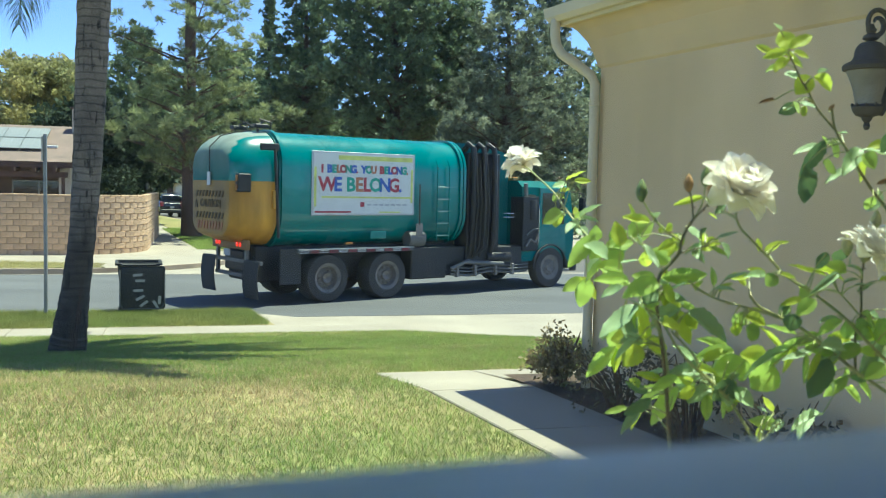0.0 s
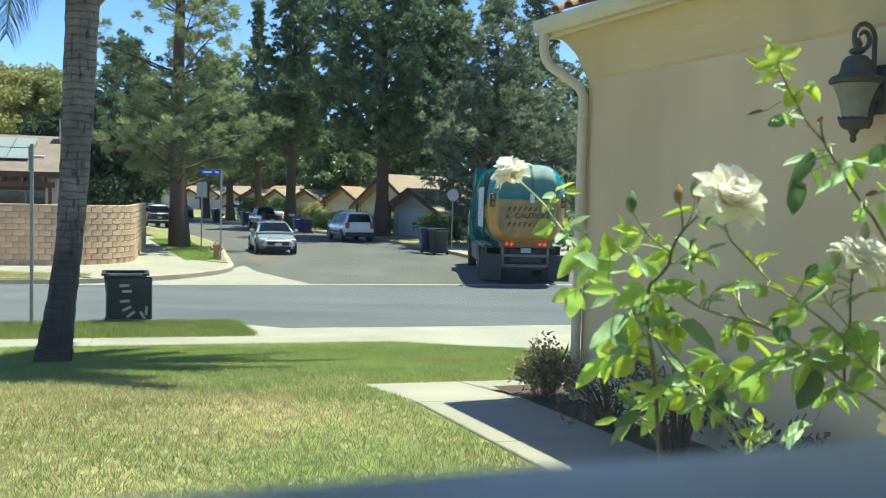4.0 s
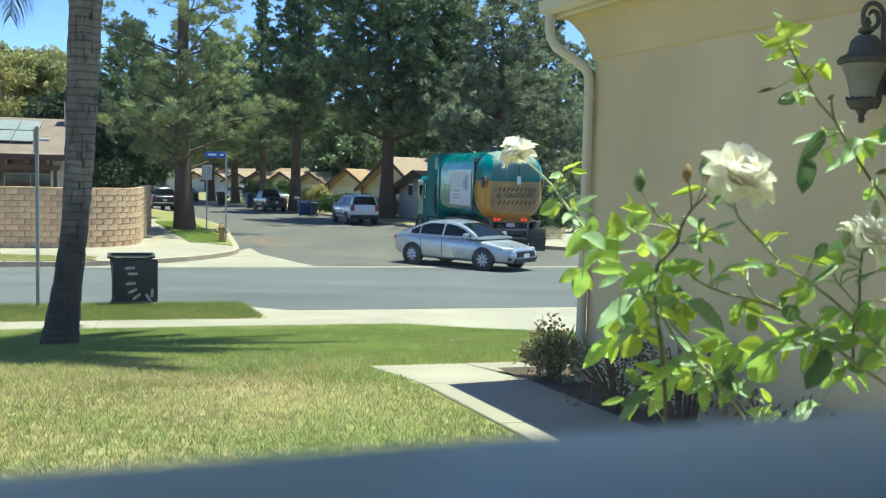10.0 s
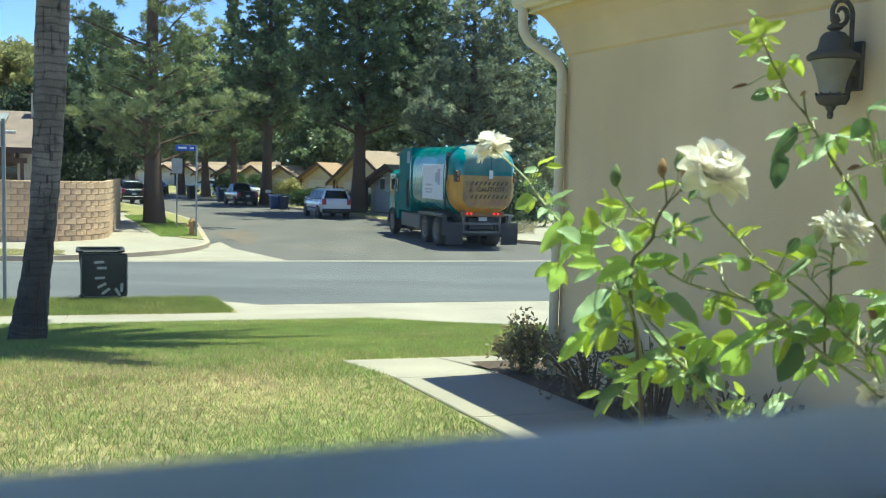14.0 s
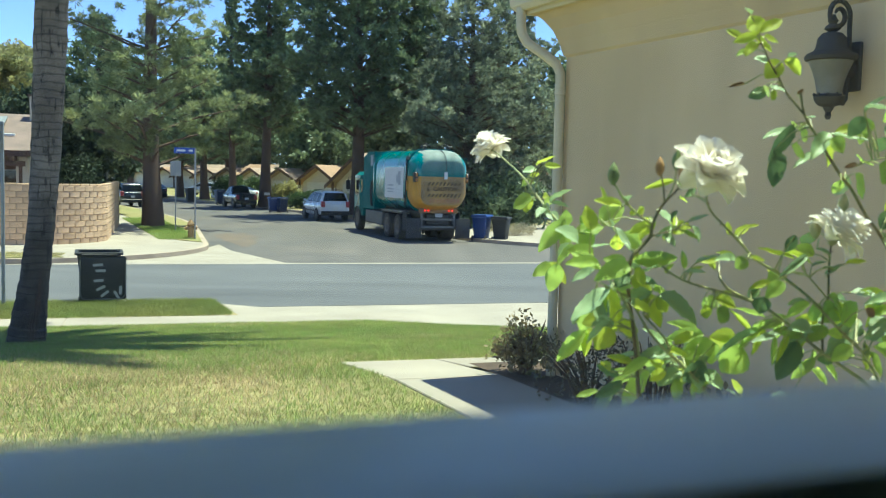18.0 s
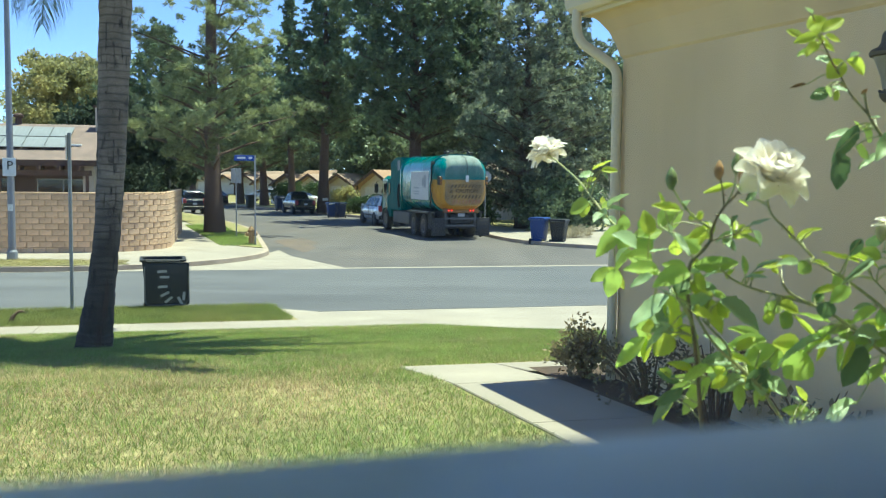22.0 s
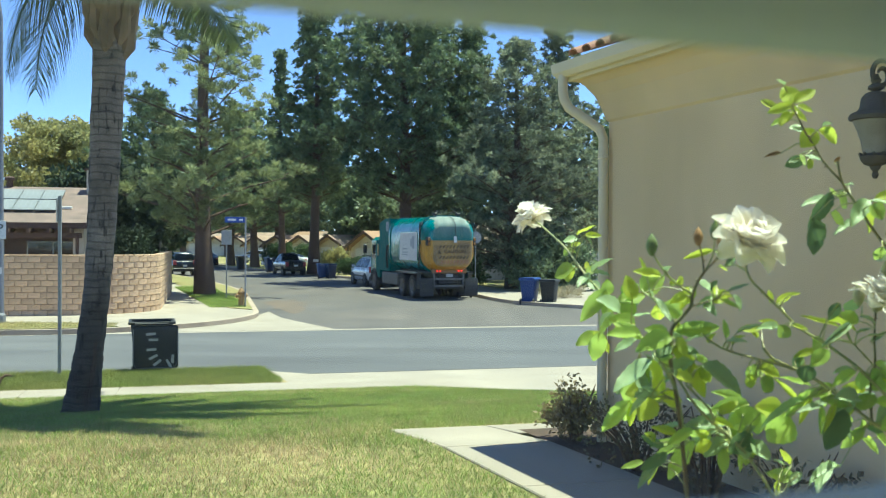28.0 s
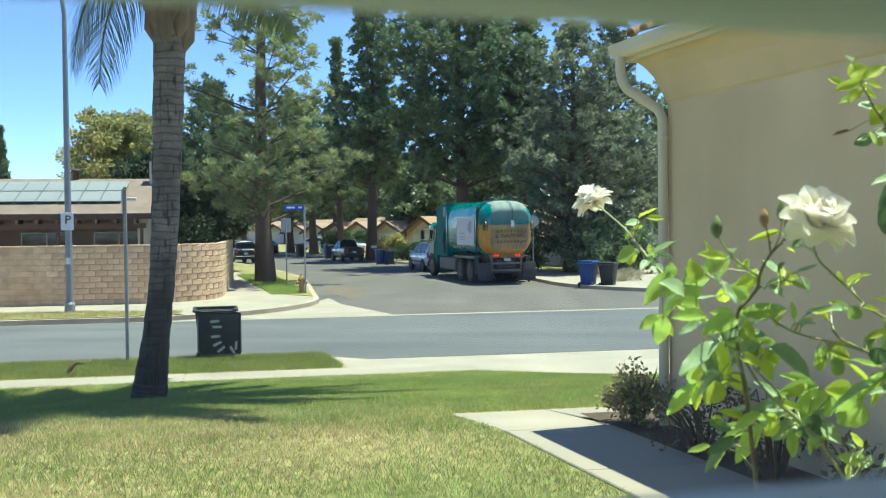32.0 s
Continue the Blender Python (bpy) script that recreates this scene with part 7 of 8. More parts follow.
shrub(pose(0.93, 6.92, 1.25), 0.46, 0.42, 0.42, M["dry_leaf"], "half-dry shrub at the foot of the downspout", 21, 40, 45, 0.036, 0.024)
shrub(pose(1.23, 6.0, 1.25), 0.75, 0.45, 0.5, M["shade_leaf"], "dark twiggy shrub in the shade of the wall", 22, 26, 34, 0.032, 0.018, twigs=16)
shrub(pose(1.49, 5.4, 1.25), 0.6, 0.4, 0.60, M["shade_leaf"], "dark twiggy shrub in the shade of the wall", 23, 24, 34, 0.032, 0.018, twigs=16)
shrub(pose(1.79, 4.76, 1.25), 0.52, 0.45, 0.45, M["shade_leaf"], "dark twiggy shrub in the shade of the wall", 24, 14, 26, 0.045, 0.03, twigs=12)
shrub(street_pose(10.6, 70.2, 0.15), 3.4, 1.6, 1.2, M["leaf_green"], "clipped green hedge before the houses", 25, 150, 60, 0.16, 0.11, "hedge", 4)
shrub(street_pose(11.8, 62.5, 0.15), 2.2, 1.8, 1.3, M["leaf_yellow"], "rounded yellow-green bush in a front garden", 26, 50, 70, 0.15, 0.1, "bush", 4)
shrub(street_pose(14.2, 64, 0.15), 4.5, 1.6, 1.2, M["leaf_green"], "clipped green hedge before the houses", 27, 80, 60, 0.15, 0.1, "hedge", 4)
shrub(street_pose(9.3, 74, 0.15), 1.9, 1.7, 2.0, M["leaf_yellow"], "light green bush beside the hedge", 28, 60, 70, 0.18, 0.12, "bush", 4)
shrub(street_pose(13.8, 51.5, 0.15), 2.8, 2.0, 1.7, M["leaf_green"], "rounded green bush beside the driveway", 29, 60, 80, 0.14, 0.1, "bush", 4)
shrub(street_pose(17.5, 46.5, 0.15), 5.5, 2.6, 2.6, M["needle"], "dark hedge along the driveway", 30, 110, 70, 0.2, 0.13, "hedge", 4)
shrub(street_pose(15.6, 40.6, 0.15), 2.4, 1.4, 0.55, M["straw"], "low pale dry plants in the kerbside bed", 31, 50, 50, 0.16, 0.02, "dry_plants", 6)
shrub(street_pose(18.2, 38.6, 0.15), 2.6, 1.6, 0.55, M["straw"], "low pale dry plants in the kerbside bed", 32, 50, 50, 0.16, 0.02, "dry_plants", 6)
shrub(street_pose(-4.5, 52, 0.15), 3.0, 2.5, 3.4, M["leaf_dark"], "dark bush behind the block wall", 33, 70, 70, 0.2, 0.13, "bush", 4)
shrub(street_pose(6.2, 93, 0.15), 3.0, 2.5, 2.2, M["leaf_green"], "green bush in a front garden", 34, 60, 70, 0.2, 0.13, "bush", 4)
shrub(street_pose(9.4, 104, 0.15), 3.0, 2.5, 2.0, M["leaf_green"], "green bush in a front garden", 35, 60, 70, 0.2, 0.13, "bush", 4)
shrub(street_pose(9.2, 122, 0.15), 3.0, 2.5, 2.0, M["leaf_green"], "green bush in a front garden", 36, 60, 70, 0.2, 0.13, "bush", 4)

# ---- wall lantern ----
lan = thing("wall_lantern", wall_frame @ pose(0, -2.98, 0), "dark bronze wall lantern with a scrolled arm", "lantern")
part("back_plate", boxed(-0.03, -0.002, -0.065, 0.065, 2.00, 2.28, 0.012, 2), M["iron"], lan)
part("plate_boss", lathed([(0.05, 0), (0.04, -0.03), (0.02, -0.05)], 14, "x"), M["iron"], lan, at=pose(-0.03, 0, 2.12))
arm_pts = [(-0.112, 0, 1.985), (-0.118, 0, 1.955), (-0.10, 0, 1.935), (-0.075, 0, 1.93), (-0.055, 0, 1.955), (-0.048, 0, 2.05), (-0.048, 0, 2.25), (-0.052, 0, 2.36)]
arm_pts += [(-0.142 + r * math.cos(radians(a)), 0, 2.42 + r * math.sin(radians(a))) for a, r in ((12 + 24 * k, 0.092 - 0.0030 * k) for k in range(22))]
part("arm", tubed(arm_pts, [0.008, 0.011] + [0.014] * (len(arm_pts) - 6) + [0.013, 0.011, 0.009, 0.007], 8), M["iron"], lan, smooth=True)
cap_line = [(0.12, 2.16), (0.14, 2.165), (0.145, 2.185), (0.135, 2.20), (0.10, 2.215), (0.085, 2.24), (0.078, 2.29), (0.055, 2.315), (0.02, 2.325), (0.045, 2.34), (0.04, 2.355), (0.018, 2.37), (0.03, 2.385), (0.02, 2.40), (0.012, 2.42)]
part("cap", lathed(cap_line, 14), M["iron"], lan, at=pose(-0.185, 0, 0), smooth=True)
part("glass", lathed([(0.062, 1.955), (0.070, 2.00), (0.080, 2.05), (0.096, 2.10), (0.122, 2.16)], 18), M["lamp_glass"], lan, "clouded bell-shaped glass", at=pose(-0.185, 0, 0), smooth=True)
part("gallery", lathed([(0.010, 1.835), (0.02, 1.855), (0.013, 1.875), (0.026, 1.89), (0.03, 1.905), (0.06, 1.915), (0.078, 1.94), (0.084, 1.96), (0.07, 1.975)], 14), M["iron"], lan, at=pose(-0.185, 0, 0), smooth=True)
for k in range(10):
    a = 6.283 * k / 10
    part("gallery_bead", lathed([(0.004, -0.008), (0.009, 0.0), (0.004, 0.010)], 6), M["iron"], lan, at=pose(-0.185 + 0.082 * math.cos(a), 0.082 * math.sin(a), 1.972))


# ---- rose bush ----
def leaf_mesh(name, curl, fold, lean):
    """A leaf of unit length and width: toothed edge, creased along its midrib, tip bent down."""
    bm = bmesh.new()
    rows = []
    n = 12
    for i in range(n + 1):
        t = i / n
        w = 0.5 * (math.sin(math.pi * t ** 0.82) ** 0.75 if 0 < i < n else 0.04) * (1.05 if i % 2 else 0.94)
        z = -curl * t * t + 0.02 * math.sin(t * 9)
        x = lean * math.sin(math.pi * t)
        rows.append([bm.verts.new((x + w * q, t, z + fold * abs(w * q) + 0.012 * math.sin(i * 1.9 + q * 4))) for q in (-1, -0.5, 0, 0.5, 1)])
    for a, b in zip(rows, rows[1:]):
        for k in range(4):
            bm.faces.new((a[k], a[k + 1], b[k + 1], b[k]))
    me = bpy.data.meshes.new(name)
    bm.to_mesh(me)
    bm.free()
    me.polygons.foreach_set("use_smooth", [True] * len(me.polygons))
    return me


# leaf colours hold the light: back-lit bright, sheen-pale, shade-dark; also young and withered ones
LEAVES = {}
for key, mat in (("B", "rose_leaf"), ("Y", "young_leaf"), ("P", "gloss_leaf"), ("D", "shade_toned_leaf"), ("T", "bud_brown")):
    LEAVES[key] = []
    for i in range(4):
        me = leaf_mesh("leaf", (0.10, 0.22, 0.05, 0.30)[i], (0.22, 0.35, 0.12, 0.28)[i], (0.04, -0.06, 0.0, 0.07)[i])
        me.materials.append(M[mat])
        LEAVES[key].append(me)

rose_bush = thing("rose_bush", pose(0.66, 1.75, 1.24), "cream-white rose bush in bloom with bright green leaves", "rose bush")
ROSE_O = Vector((0.66, 1.75, 1.24))
rose_rng = random.Random(11)


def smooth_line(pts, n=5):
    out = []
    P = [Vector(p) for p in pts]
    for i in range(len(P) - 1):
        p0, p1, p2, p3 = P[max(i - 1, 0)], P[i], P[i + 1], P[min(i + 2, len(P) - 1)]
        for k in range(n):
            t = k / n
            out.append(0.5 * ((2 * p1) + (p2 - p0) * t + (2 * p0 - 5 * p1 + 4 * p2 - p3) * t * t + (3 * p1 - p0 - 3 * p2 + p3) * t ** 3))
    out.append(P[-1])
    return [p - ROSE_O for p in out]


CANE_POINTS = []


def cane(pts, r0, r1, mat):
    """A stem through the points, with a few thorns."""
    line = smooth_line(pts)
    n = len(line)
    ob = part("cane", tubed(line, [r0 + (r1 - r0) * i / (n - 1) for i in range(n)], 8), M[mat], rose_bush, smooth=True)
    CANE_POINTS.extend(line)
    for i in range(4, n - 3, 9):
        d = (line[i + 1] - line[i]).normalized()
        out = d.cross(Vector((rose_rng.gauss(0, 1), rose_rng.gauss(0, 1), rose_rng.gauss(0, 1)))).normalized()
        part("thorn", tubed([line[i], line[i] + out * (r0 + 0.004) - d * 0.002], [0.0016, 0.0003], 5), M["thorn"], ob)


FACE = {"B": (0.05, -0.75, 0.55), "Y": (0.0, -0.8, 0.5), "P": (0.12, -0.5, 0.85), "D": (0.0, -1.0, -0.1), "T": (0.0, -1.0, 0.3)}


def leaf_group(rows):
    """Leaves from foot to tip with their width and kind, each with a fellow or two behind it on the same leaf stalk."""
    for bx, by, bz, tx, ty, tz, wide, kind in rows:
        one_leaf(Vector((bx, by, bz)) - ROSE_O, Vector((tx, ty, tz)) - ROSE_O, wide * 1.08, kind)
        if kind == "T" or wide < 0.009:
            continue
        for _ in range(2 if bz < 2.56 else 1 if bx < 0.62 and bz < 2.66 else rose_rng.choice((0, 1))):
            way = Vector((tx - bx, ty - by, tz - bz)) * (0.75 + 0.35 * rose_rng.random())
            way.rotate(Euler((rose_rng.gauss(0, 0.5), rose_rng.choice((-1, 1)) * (0.5 + 0.6 * rose_rng.random()), rose_rng.gauss(0, 0.5))))
            foot = Vector((bx, by, bz)) - ROSE_O + Vector((rose_rng.gauss(0, 0.008), 0.015 + 0.04 * rose_rng.random(), rose_rng.gauss(-0.004, 0.008)))
            one_leaf(foot, foot + way * 0.88, wide * 0.82, rose_rng.choice(("B", "Y", "Y", "P", kind)))


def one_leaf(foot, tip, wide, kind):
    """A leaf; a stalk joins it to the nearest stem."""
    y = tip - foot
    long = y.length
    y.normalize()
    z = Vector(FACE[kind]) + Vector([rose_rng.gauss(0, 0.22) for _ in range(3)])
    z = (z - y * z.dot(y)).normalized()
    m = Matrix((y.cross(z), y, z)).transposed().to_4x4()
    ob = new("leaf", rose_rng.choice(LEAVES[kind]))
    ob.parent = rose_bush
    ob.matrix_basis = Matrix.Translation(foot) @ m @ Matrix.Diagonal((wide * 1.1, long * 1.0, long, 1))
    near = min(CANE_POINTS, key=lambda p: (p - foot - Vector((0, 0, -0.01))).length_squared)
    gap = near - foot
    if 0.004 < gap.length < 0.11:
        part("leaf_stalk", tubed([near, near - gap * 0.5 + Vector((0, 0, 0.12 * gap.length)), foot, foot + y * long * 0.35], [0.0014, 0.0012, 0.0010, 0.0006], 5), M["stem"], rose_bush)


for foot, mids in (((0.56, 1.60, 1.26), ((0.44, 1.54, 1.8), (0.393, 1.517, 2.291))), ((0.62, 1.62, 1.26), ((0.60, 1.55, 1.9), (0.545, 1.517, 2.274))), ((0.90, 1.58, 1.26), ((0.92, 1.54, 1.9), (0.792, 1.517, 2.344))), ((0.94, 1.60, 1.26), ((0.97, 1.55, 2.0), (0.87, 1.53, 2.40), (0.873, 1.53, 2.485)))):
    cane([foot, *mids], 0.0070, 0.0036, "stem")
cane([(0.393, 1.517, 2.291), (0.378, 1.517, 2.431), (0.365, 1.517, 2.504), (0.363, 1.517, 2.541), (0.367, 1.517, 2.57), (0.382, 1.517, 2.587), (0.396, 1.517, 2.605), (0.399, 1.517, 2.625), (0.408, 1.517, 2.646), (0.417, 1.517, 2.66)], 0.0036, 0.0023, "cane_red")  # main stem with the buds
cane([(0.417, 1.517, 2.66), (0.414, 1.517, 2.685), (0.409, 1.517, 2.707)], 0.0016, 0.0014, "cane_red")
cane([(0.417, 1.517, 2.66), (0.437, 1.517, 2.682), (0.446, 1.517, 2.701)], 0.0016, 0.0014, "cane_red")
cane([(0.439, 1.517, 2.682), (0.459, 1.517, 2.685), (0.479, 1.517, 2.695)], 0.0016, 0.0014, "cane_red")
cane([(0.417, 1.517, 2.66), (0.43, 1.517, 2.685), (0.435, 1.517, 2.719)], 0.0013, 0.0011, "stem")
cane([(0.399, 1.517, 2.625), (0.373, 1.517, 2.641), (0.351, 1.517, 2.663), (0.333, 1.517, 2.691)], 0.0022, 0.0016, "stem")
cane([(0.388, 1.517, 2.384), (0.373, 1.517, 2.467), (0.345, 1.517, 2.516), (0.341, 1.655, 2.543), (0.326, 1.781, 2.573), (0.31, 1.883, 2.606), (0.295, 1.964, 2.632), (0.278, 2.046, 2.666), (0.261, 2.114, 2.698), (0.227, 2.24, 2.742), (0.211, 2.291, 2.759)], 0.0032, 0.0018, "stem")  # long cane to the far bloom
cane([(0.365, 1.517, 2.504), (0.341, 1.517, 2.517), (0.341, 1.655, 2.515)], 0.0020, 0.0014, "stem")
cane([(0.371, 1.517, 2.578), (0.355, 1.517, 2.594), (0.336, 1.517, 2.614), (0.341, 1.628, 2.622)], 0.0016, 0.0011, "stem")
cane([(0.367, 1.517, 2.57), (0.396, 1.517, 2.603), (0.421, 1.517, 2.612), (0.438, 1.517, 2.617)], 0.0016, 0.0009, "cane_red")
cane([(0.549, 1.517, 2.274), (0.53, 1.517, 2.302), (0.506, 1.517, 2.339), (0.483, 1.517, 2.37), (0.45, 1.517, 2.402), (0.425, 1.517, 2.422), (0.399, 1.517, 2.451), (0.375, 1.517, 2.489)], 0.0031, 0.0020, "stem")  # lower cane
cane([(0.436, 1.517, 2.417), (0.428, 1.517, 2.437), (0.406, 1.517, 2.46), (0.389, 1.517, 2.477)], 0.0020, 0.0016, "stem")
cane([(0.793, 1.517, 2.347), (0.757, 1.517, 2.376), (0.715, 1.517, 2.403), (0.681, 1.517, 2.426), (0.649, 1.517, 2.451), (0.607, 1.517, 2.482), (0.567, 1.517, 2.503), (0.529, 1.517, 2.521), (0.513, 1.517, 2.539)], 0.0032, 0.0022, "stem")  # long diagonal cane
cane([(0.607, 1.517, 2.482), (0.57, 1.517, 2.501), (0.511, 1.517, 2.518), (0.462, 1.517, 2.531), (0.433, 1.517, 2.545), (0.413, 1.517, 2.561)], 0.0022, 0.0016, "stem")
cane([(0.754, 1.517, 2.425), (0.716, 1.517, 2.459), (0.679, 1.517, 2.496), (0.656, 1.517, 2.516), (0.628, 1.517, 2.536), (0.609, 1.517, 2.549), (0.573, 1.517, 2.57), (0.545, 1.517, 2.597), (0.512, 1.517, 2.629), (0.494, 1.517, 2.647), (0.486, 1.517, 2.665), (0.484, 1.517, 2.687)], 0.0029, 0.0018, "stem")  # cane to the large bloom
cane([(0.697, 1.53, 2.416), (0.694, 1.53, 2.473), (0.701, 1.53, 2.51), (0.7, 1.53, 2.548), (0.7, 1.53, 2.574), (0.702, 1.53, 2.604)], 0.0023, 0.0016, "cane_red")
cane([(0.701, 1.53, 2.506), (0.68, 1.53, 2.529), (0.662, 1.53, 2.547)], 0.0016, 0.0013, "stem")
cane([(0.867, 1.53, 2.485), (0.812, 1.53, 2.569), (0.782, 1.53, 2.616), (0.756, 1.53, 2.648), (0.73, 1.53, 2.689), (0.71, 1.53, 2.712), (0.681, 1.53, 2.753), (0.663, 1.53, 2.78), (0.648, 1.53, 2.802), (0.641, 1.53, 2.821), (0.637, 1.53, 2.843)], 0.0032, 0.0018, "cane_red")  # tall cane
cane([(0.646, 1.53, 2.807), (0.613, 1.53, 2.843), (0.598, 1.53, 2.869), (0.583, 1.53, 2.892), (0.572, 1.53, 2.914), (0.563, 1.53, 2.93)], 0.0020, 0.0013, "cane_red")
cane([(0.802, 1.53, 2.737), (0.779, 1.53, 2.741), (0.751, 1.53, 2.733), (0.728, 1.53, 2.724)], 0.0014, 0.0011, "stem")
cane([(0.802, 1.53, 2.36), (0.775, 1.53, 2.403), (0.751, 1.53, 2.436)], 0.0027, 0.0018, "stem")

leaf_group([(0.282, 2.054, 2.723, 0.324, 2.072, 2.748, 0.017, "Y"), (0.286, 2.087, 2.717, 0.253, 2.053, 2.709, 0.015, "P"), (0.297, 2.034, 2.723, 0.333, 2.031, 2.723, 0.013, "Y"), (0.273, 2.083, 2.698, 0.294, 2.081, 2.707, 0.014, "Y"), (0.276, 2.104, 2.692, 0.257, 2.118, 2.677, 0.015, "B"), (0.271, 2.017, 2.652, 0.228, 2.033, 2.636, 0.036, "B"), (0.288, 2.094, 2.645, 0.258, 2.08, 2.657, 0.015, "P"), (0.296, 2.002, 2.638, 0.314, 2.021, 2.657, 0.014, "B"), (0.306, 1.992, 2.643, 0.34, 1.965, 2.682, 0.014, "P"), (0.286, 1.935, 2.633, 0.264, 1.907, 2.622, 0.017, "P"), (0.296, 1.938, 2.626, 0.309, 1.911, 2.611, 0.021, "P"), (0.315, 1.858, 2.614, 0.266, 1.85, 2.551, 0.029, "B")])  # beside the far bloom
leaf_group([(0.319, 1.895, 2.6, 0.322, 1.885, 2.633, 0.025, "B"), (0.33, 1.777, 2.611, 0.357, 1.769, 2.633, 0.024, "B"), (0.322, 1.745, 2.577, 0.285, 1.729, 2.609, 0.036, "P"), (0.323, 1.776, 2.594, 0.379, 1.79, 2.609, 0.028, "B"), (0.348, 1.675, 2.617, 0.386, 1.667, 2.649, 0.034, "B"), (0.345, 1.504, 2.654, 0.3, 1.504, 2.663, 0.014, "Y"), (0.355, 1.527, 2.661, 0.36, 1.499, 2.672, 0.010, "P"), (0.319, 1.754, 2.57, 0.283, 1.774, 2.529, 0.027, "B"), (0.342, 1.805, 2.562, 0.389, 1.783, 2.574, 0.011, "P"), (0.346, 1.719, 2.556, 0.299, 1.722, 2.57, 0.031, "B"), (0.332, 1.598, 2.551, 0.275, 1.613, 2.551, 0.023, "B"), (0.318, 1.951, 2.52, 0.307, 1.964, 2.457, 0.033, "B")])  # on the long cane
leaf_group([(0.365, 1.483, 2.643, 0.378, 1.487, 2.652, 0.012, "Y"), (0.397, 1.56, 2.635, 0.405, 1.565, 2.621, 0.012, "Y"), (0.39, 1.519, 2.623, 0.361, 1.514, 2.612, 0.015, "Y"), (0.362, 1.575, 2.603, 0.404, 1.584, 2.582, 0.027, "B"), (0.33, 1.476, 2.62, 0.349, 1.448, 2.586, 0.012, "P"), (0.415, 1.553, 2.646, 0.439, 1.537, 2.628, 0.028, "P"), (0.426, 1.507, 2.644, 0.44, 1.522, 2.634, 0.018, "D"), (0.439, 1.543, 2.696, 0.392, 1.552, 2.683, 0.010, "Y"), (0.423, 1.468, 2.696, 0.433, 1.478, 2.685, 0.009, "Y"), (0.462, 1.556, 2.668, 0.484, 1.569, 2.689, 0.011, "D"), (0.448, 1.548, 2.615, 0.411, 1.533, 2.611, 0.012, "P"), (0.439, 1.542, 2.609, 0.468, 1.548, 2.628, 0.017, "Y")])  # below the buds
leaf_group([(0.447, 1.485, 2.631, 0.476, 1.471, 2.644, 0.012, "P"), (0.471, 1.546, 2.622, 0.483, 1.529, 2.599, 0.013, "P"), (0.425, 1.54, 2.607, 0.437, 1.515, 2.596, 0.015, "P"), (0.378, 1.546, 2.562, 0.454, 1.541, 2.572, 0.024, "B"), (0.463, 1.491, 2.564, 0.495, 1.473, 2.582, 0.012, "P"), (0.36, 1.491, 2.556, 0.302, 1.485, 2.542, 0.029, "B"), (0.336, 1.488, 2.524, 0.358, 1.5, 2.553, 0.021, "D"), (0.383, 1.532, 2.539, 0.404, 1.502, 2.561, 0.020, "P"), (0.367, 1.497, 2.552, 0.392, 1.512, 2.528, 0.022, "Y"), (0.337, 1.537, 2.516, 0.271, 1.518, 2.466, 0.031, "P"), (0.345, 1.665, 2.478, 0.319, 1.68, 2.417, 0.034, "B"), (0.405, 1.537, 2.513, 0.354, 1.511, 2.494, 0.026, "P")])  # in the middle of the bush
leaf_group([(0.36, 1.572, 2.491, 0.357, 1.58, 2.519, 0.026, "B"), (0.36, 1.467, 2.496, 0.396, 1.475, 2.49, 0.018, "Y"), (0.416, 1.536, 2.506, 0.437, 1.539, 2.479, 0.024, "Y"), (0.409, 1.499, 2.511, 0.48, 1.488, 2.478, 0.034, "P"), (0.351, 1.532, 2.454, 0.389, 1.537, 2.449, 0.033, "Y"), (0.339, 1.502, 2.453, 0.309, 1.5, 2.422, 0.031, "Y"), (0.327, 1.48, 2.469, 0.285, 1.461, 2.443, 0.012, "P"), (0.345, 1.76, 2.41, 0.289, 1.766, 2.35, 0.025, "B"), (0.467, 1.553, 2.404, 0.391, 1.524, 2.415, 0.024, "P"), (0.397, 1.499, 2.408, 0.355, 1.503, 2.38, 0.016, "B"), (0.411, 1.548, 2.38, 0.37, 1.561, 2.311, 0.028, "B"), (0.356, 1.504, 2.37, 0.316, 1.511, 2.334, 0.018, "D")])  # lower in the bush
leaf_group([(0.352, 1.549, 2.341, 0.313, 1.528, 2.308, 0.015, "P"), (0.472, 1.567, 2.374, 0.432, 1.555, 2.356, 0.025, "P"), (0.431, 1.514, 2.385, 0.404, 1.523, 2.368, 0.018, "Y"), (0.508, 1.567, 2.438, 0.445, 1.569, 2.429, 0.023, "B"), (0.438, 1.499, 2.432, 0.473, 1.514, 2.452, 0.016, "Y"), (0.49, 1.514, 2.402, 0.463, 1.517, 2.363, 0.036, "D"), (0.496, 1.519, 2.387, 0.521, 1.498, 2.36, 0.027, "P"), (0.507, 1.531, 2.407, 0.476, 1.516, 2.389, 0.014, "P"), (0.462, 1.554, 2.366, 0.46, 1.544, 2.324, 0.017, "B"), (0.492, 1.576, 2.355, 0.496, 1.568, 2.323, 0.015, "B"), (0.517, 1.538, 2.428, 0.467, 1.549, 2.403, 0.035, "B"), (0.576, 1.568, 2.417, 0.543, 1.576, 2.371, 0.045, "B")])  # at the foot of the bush
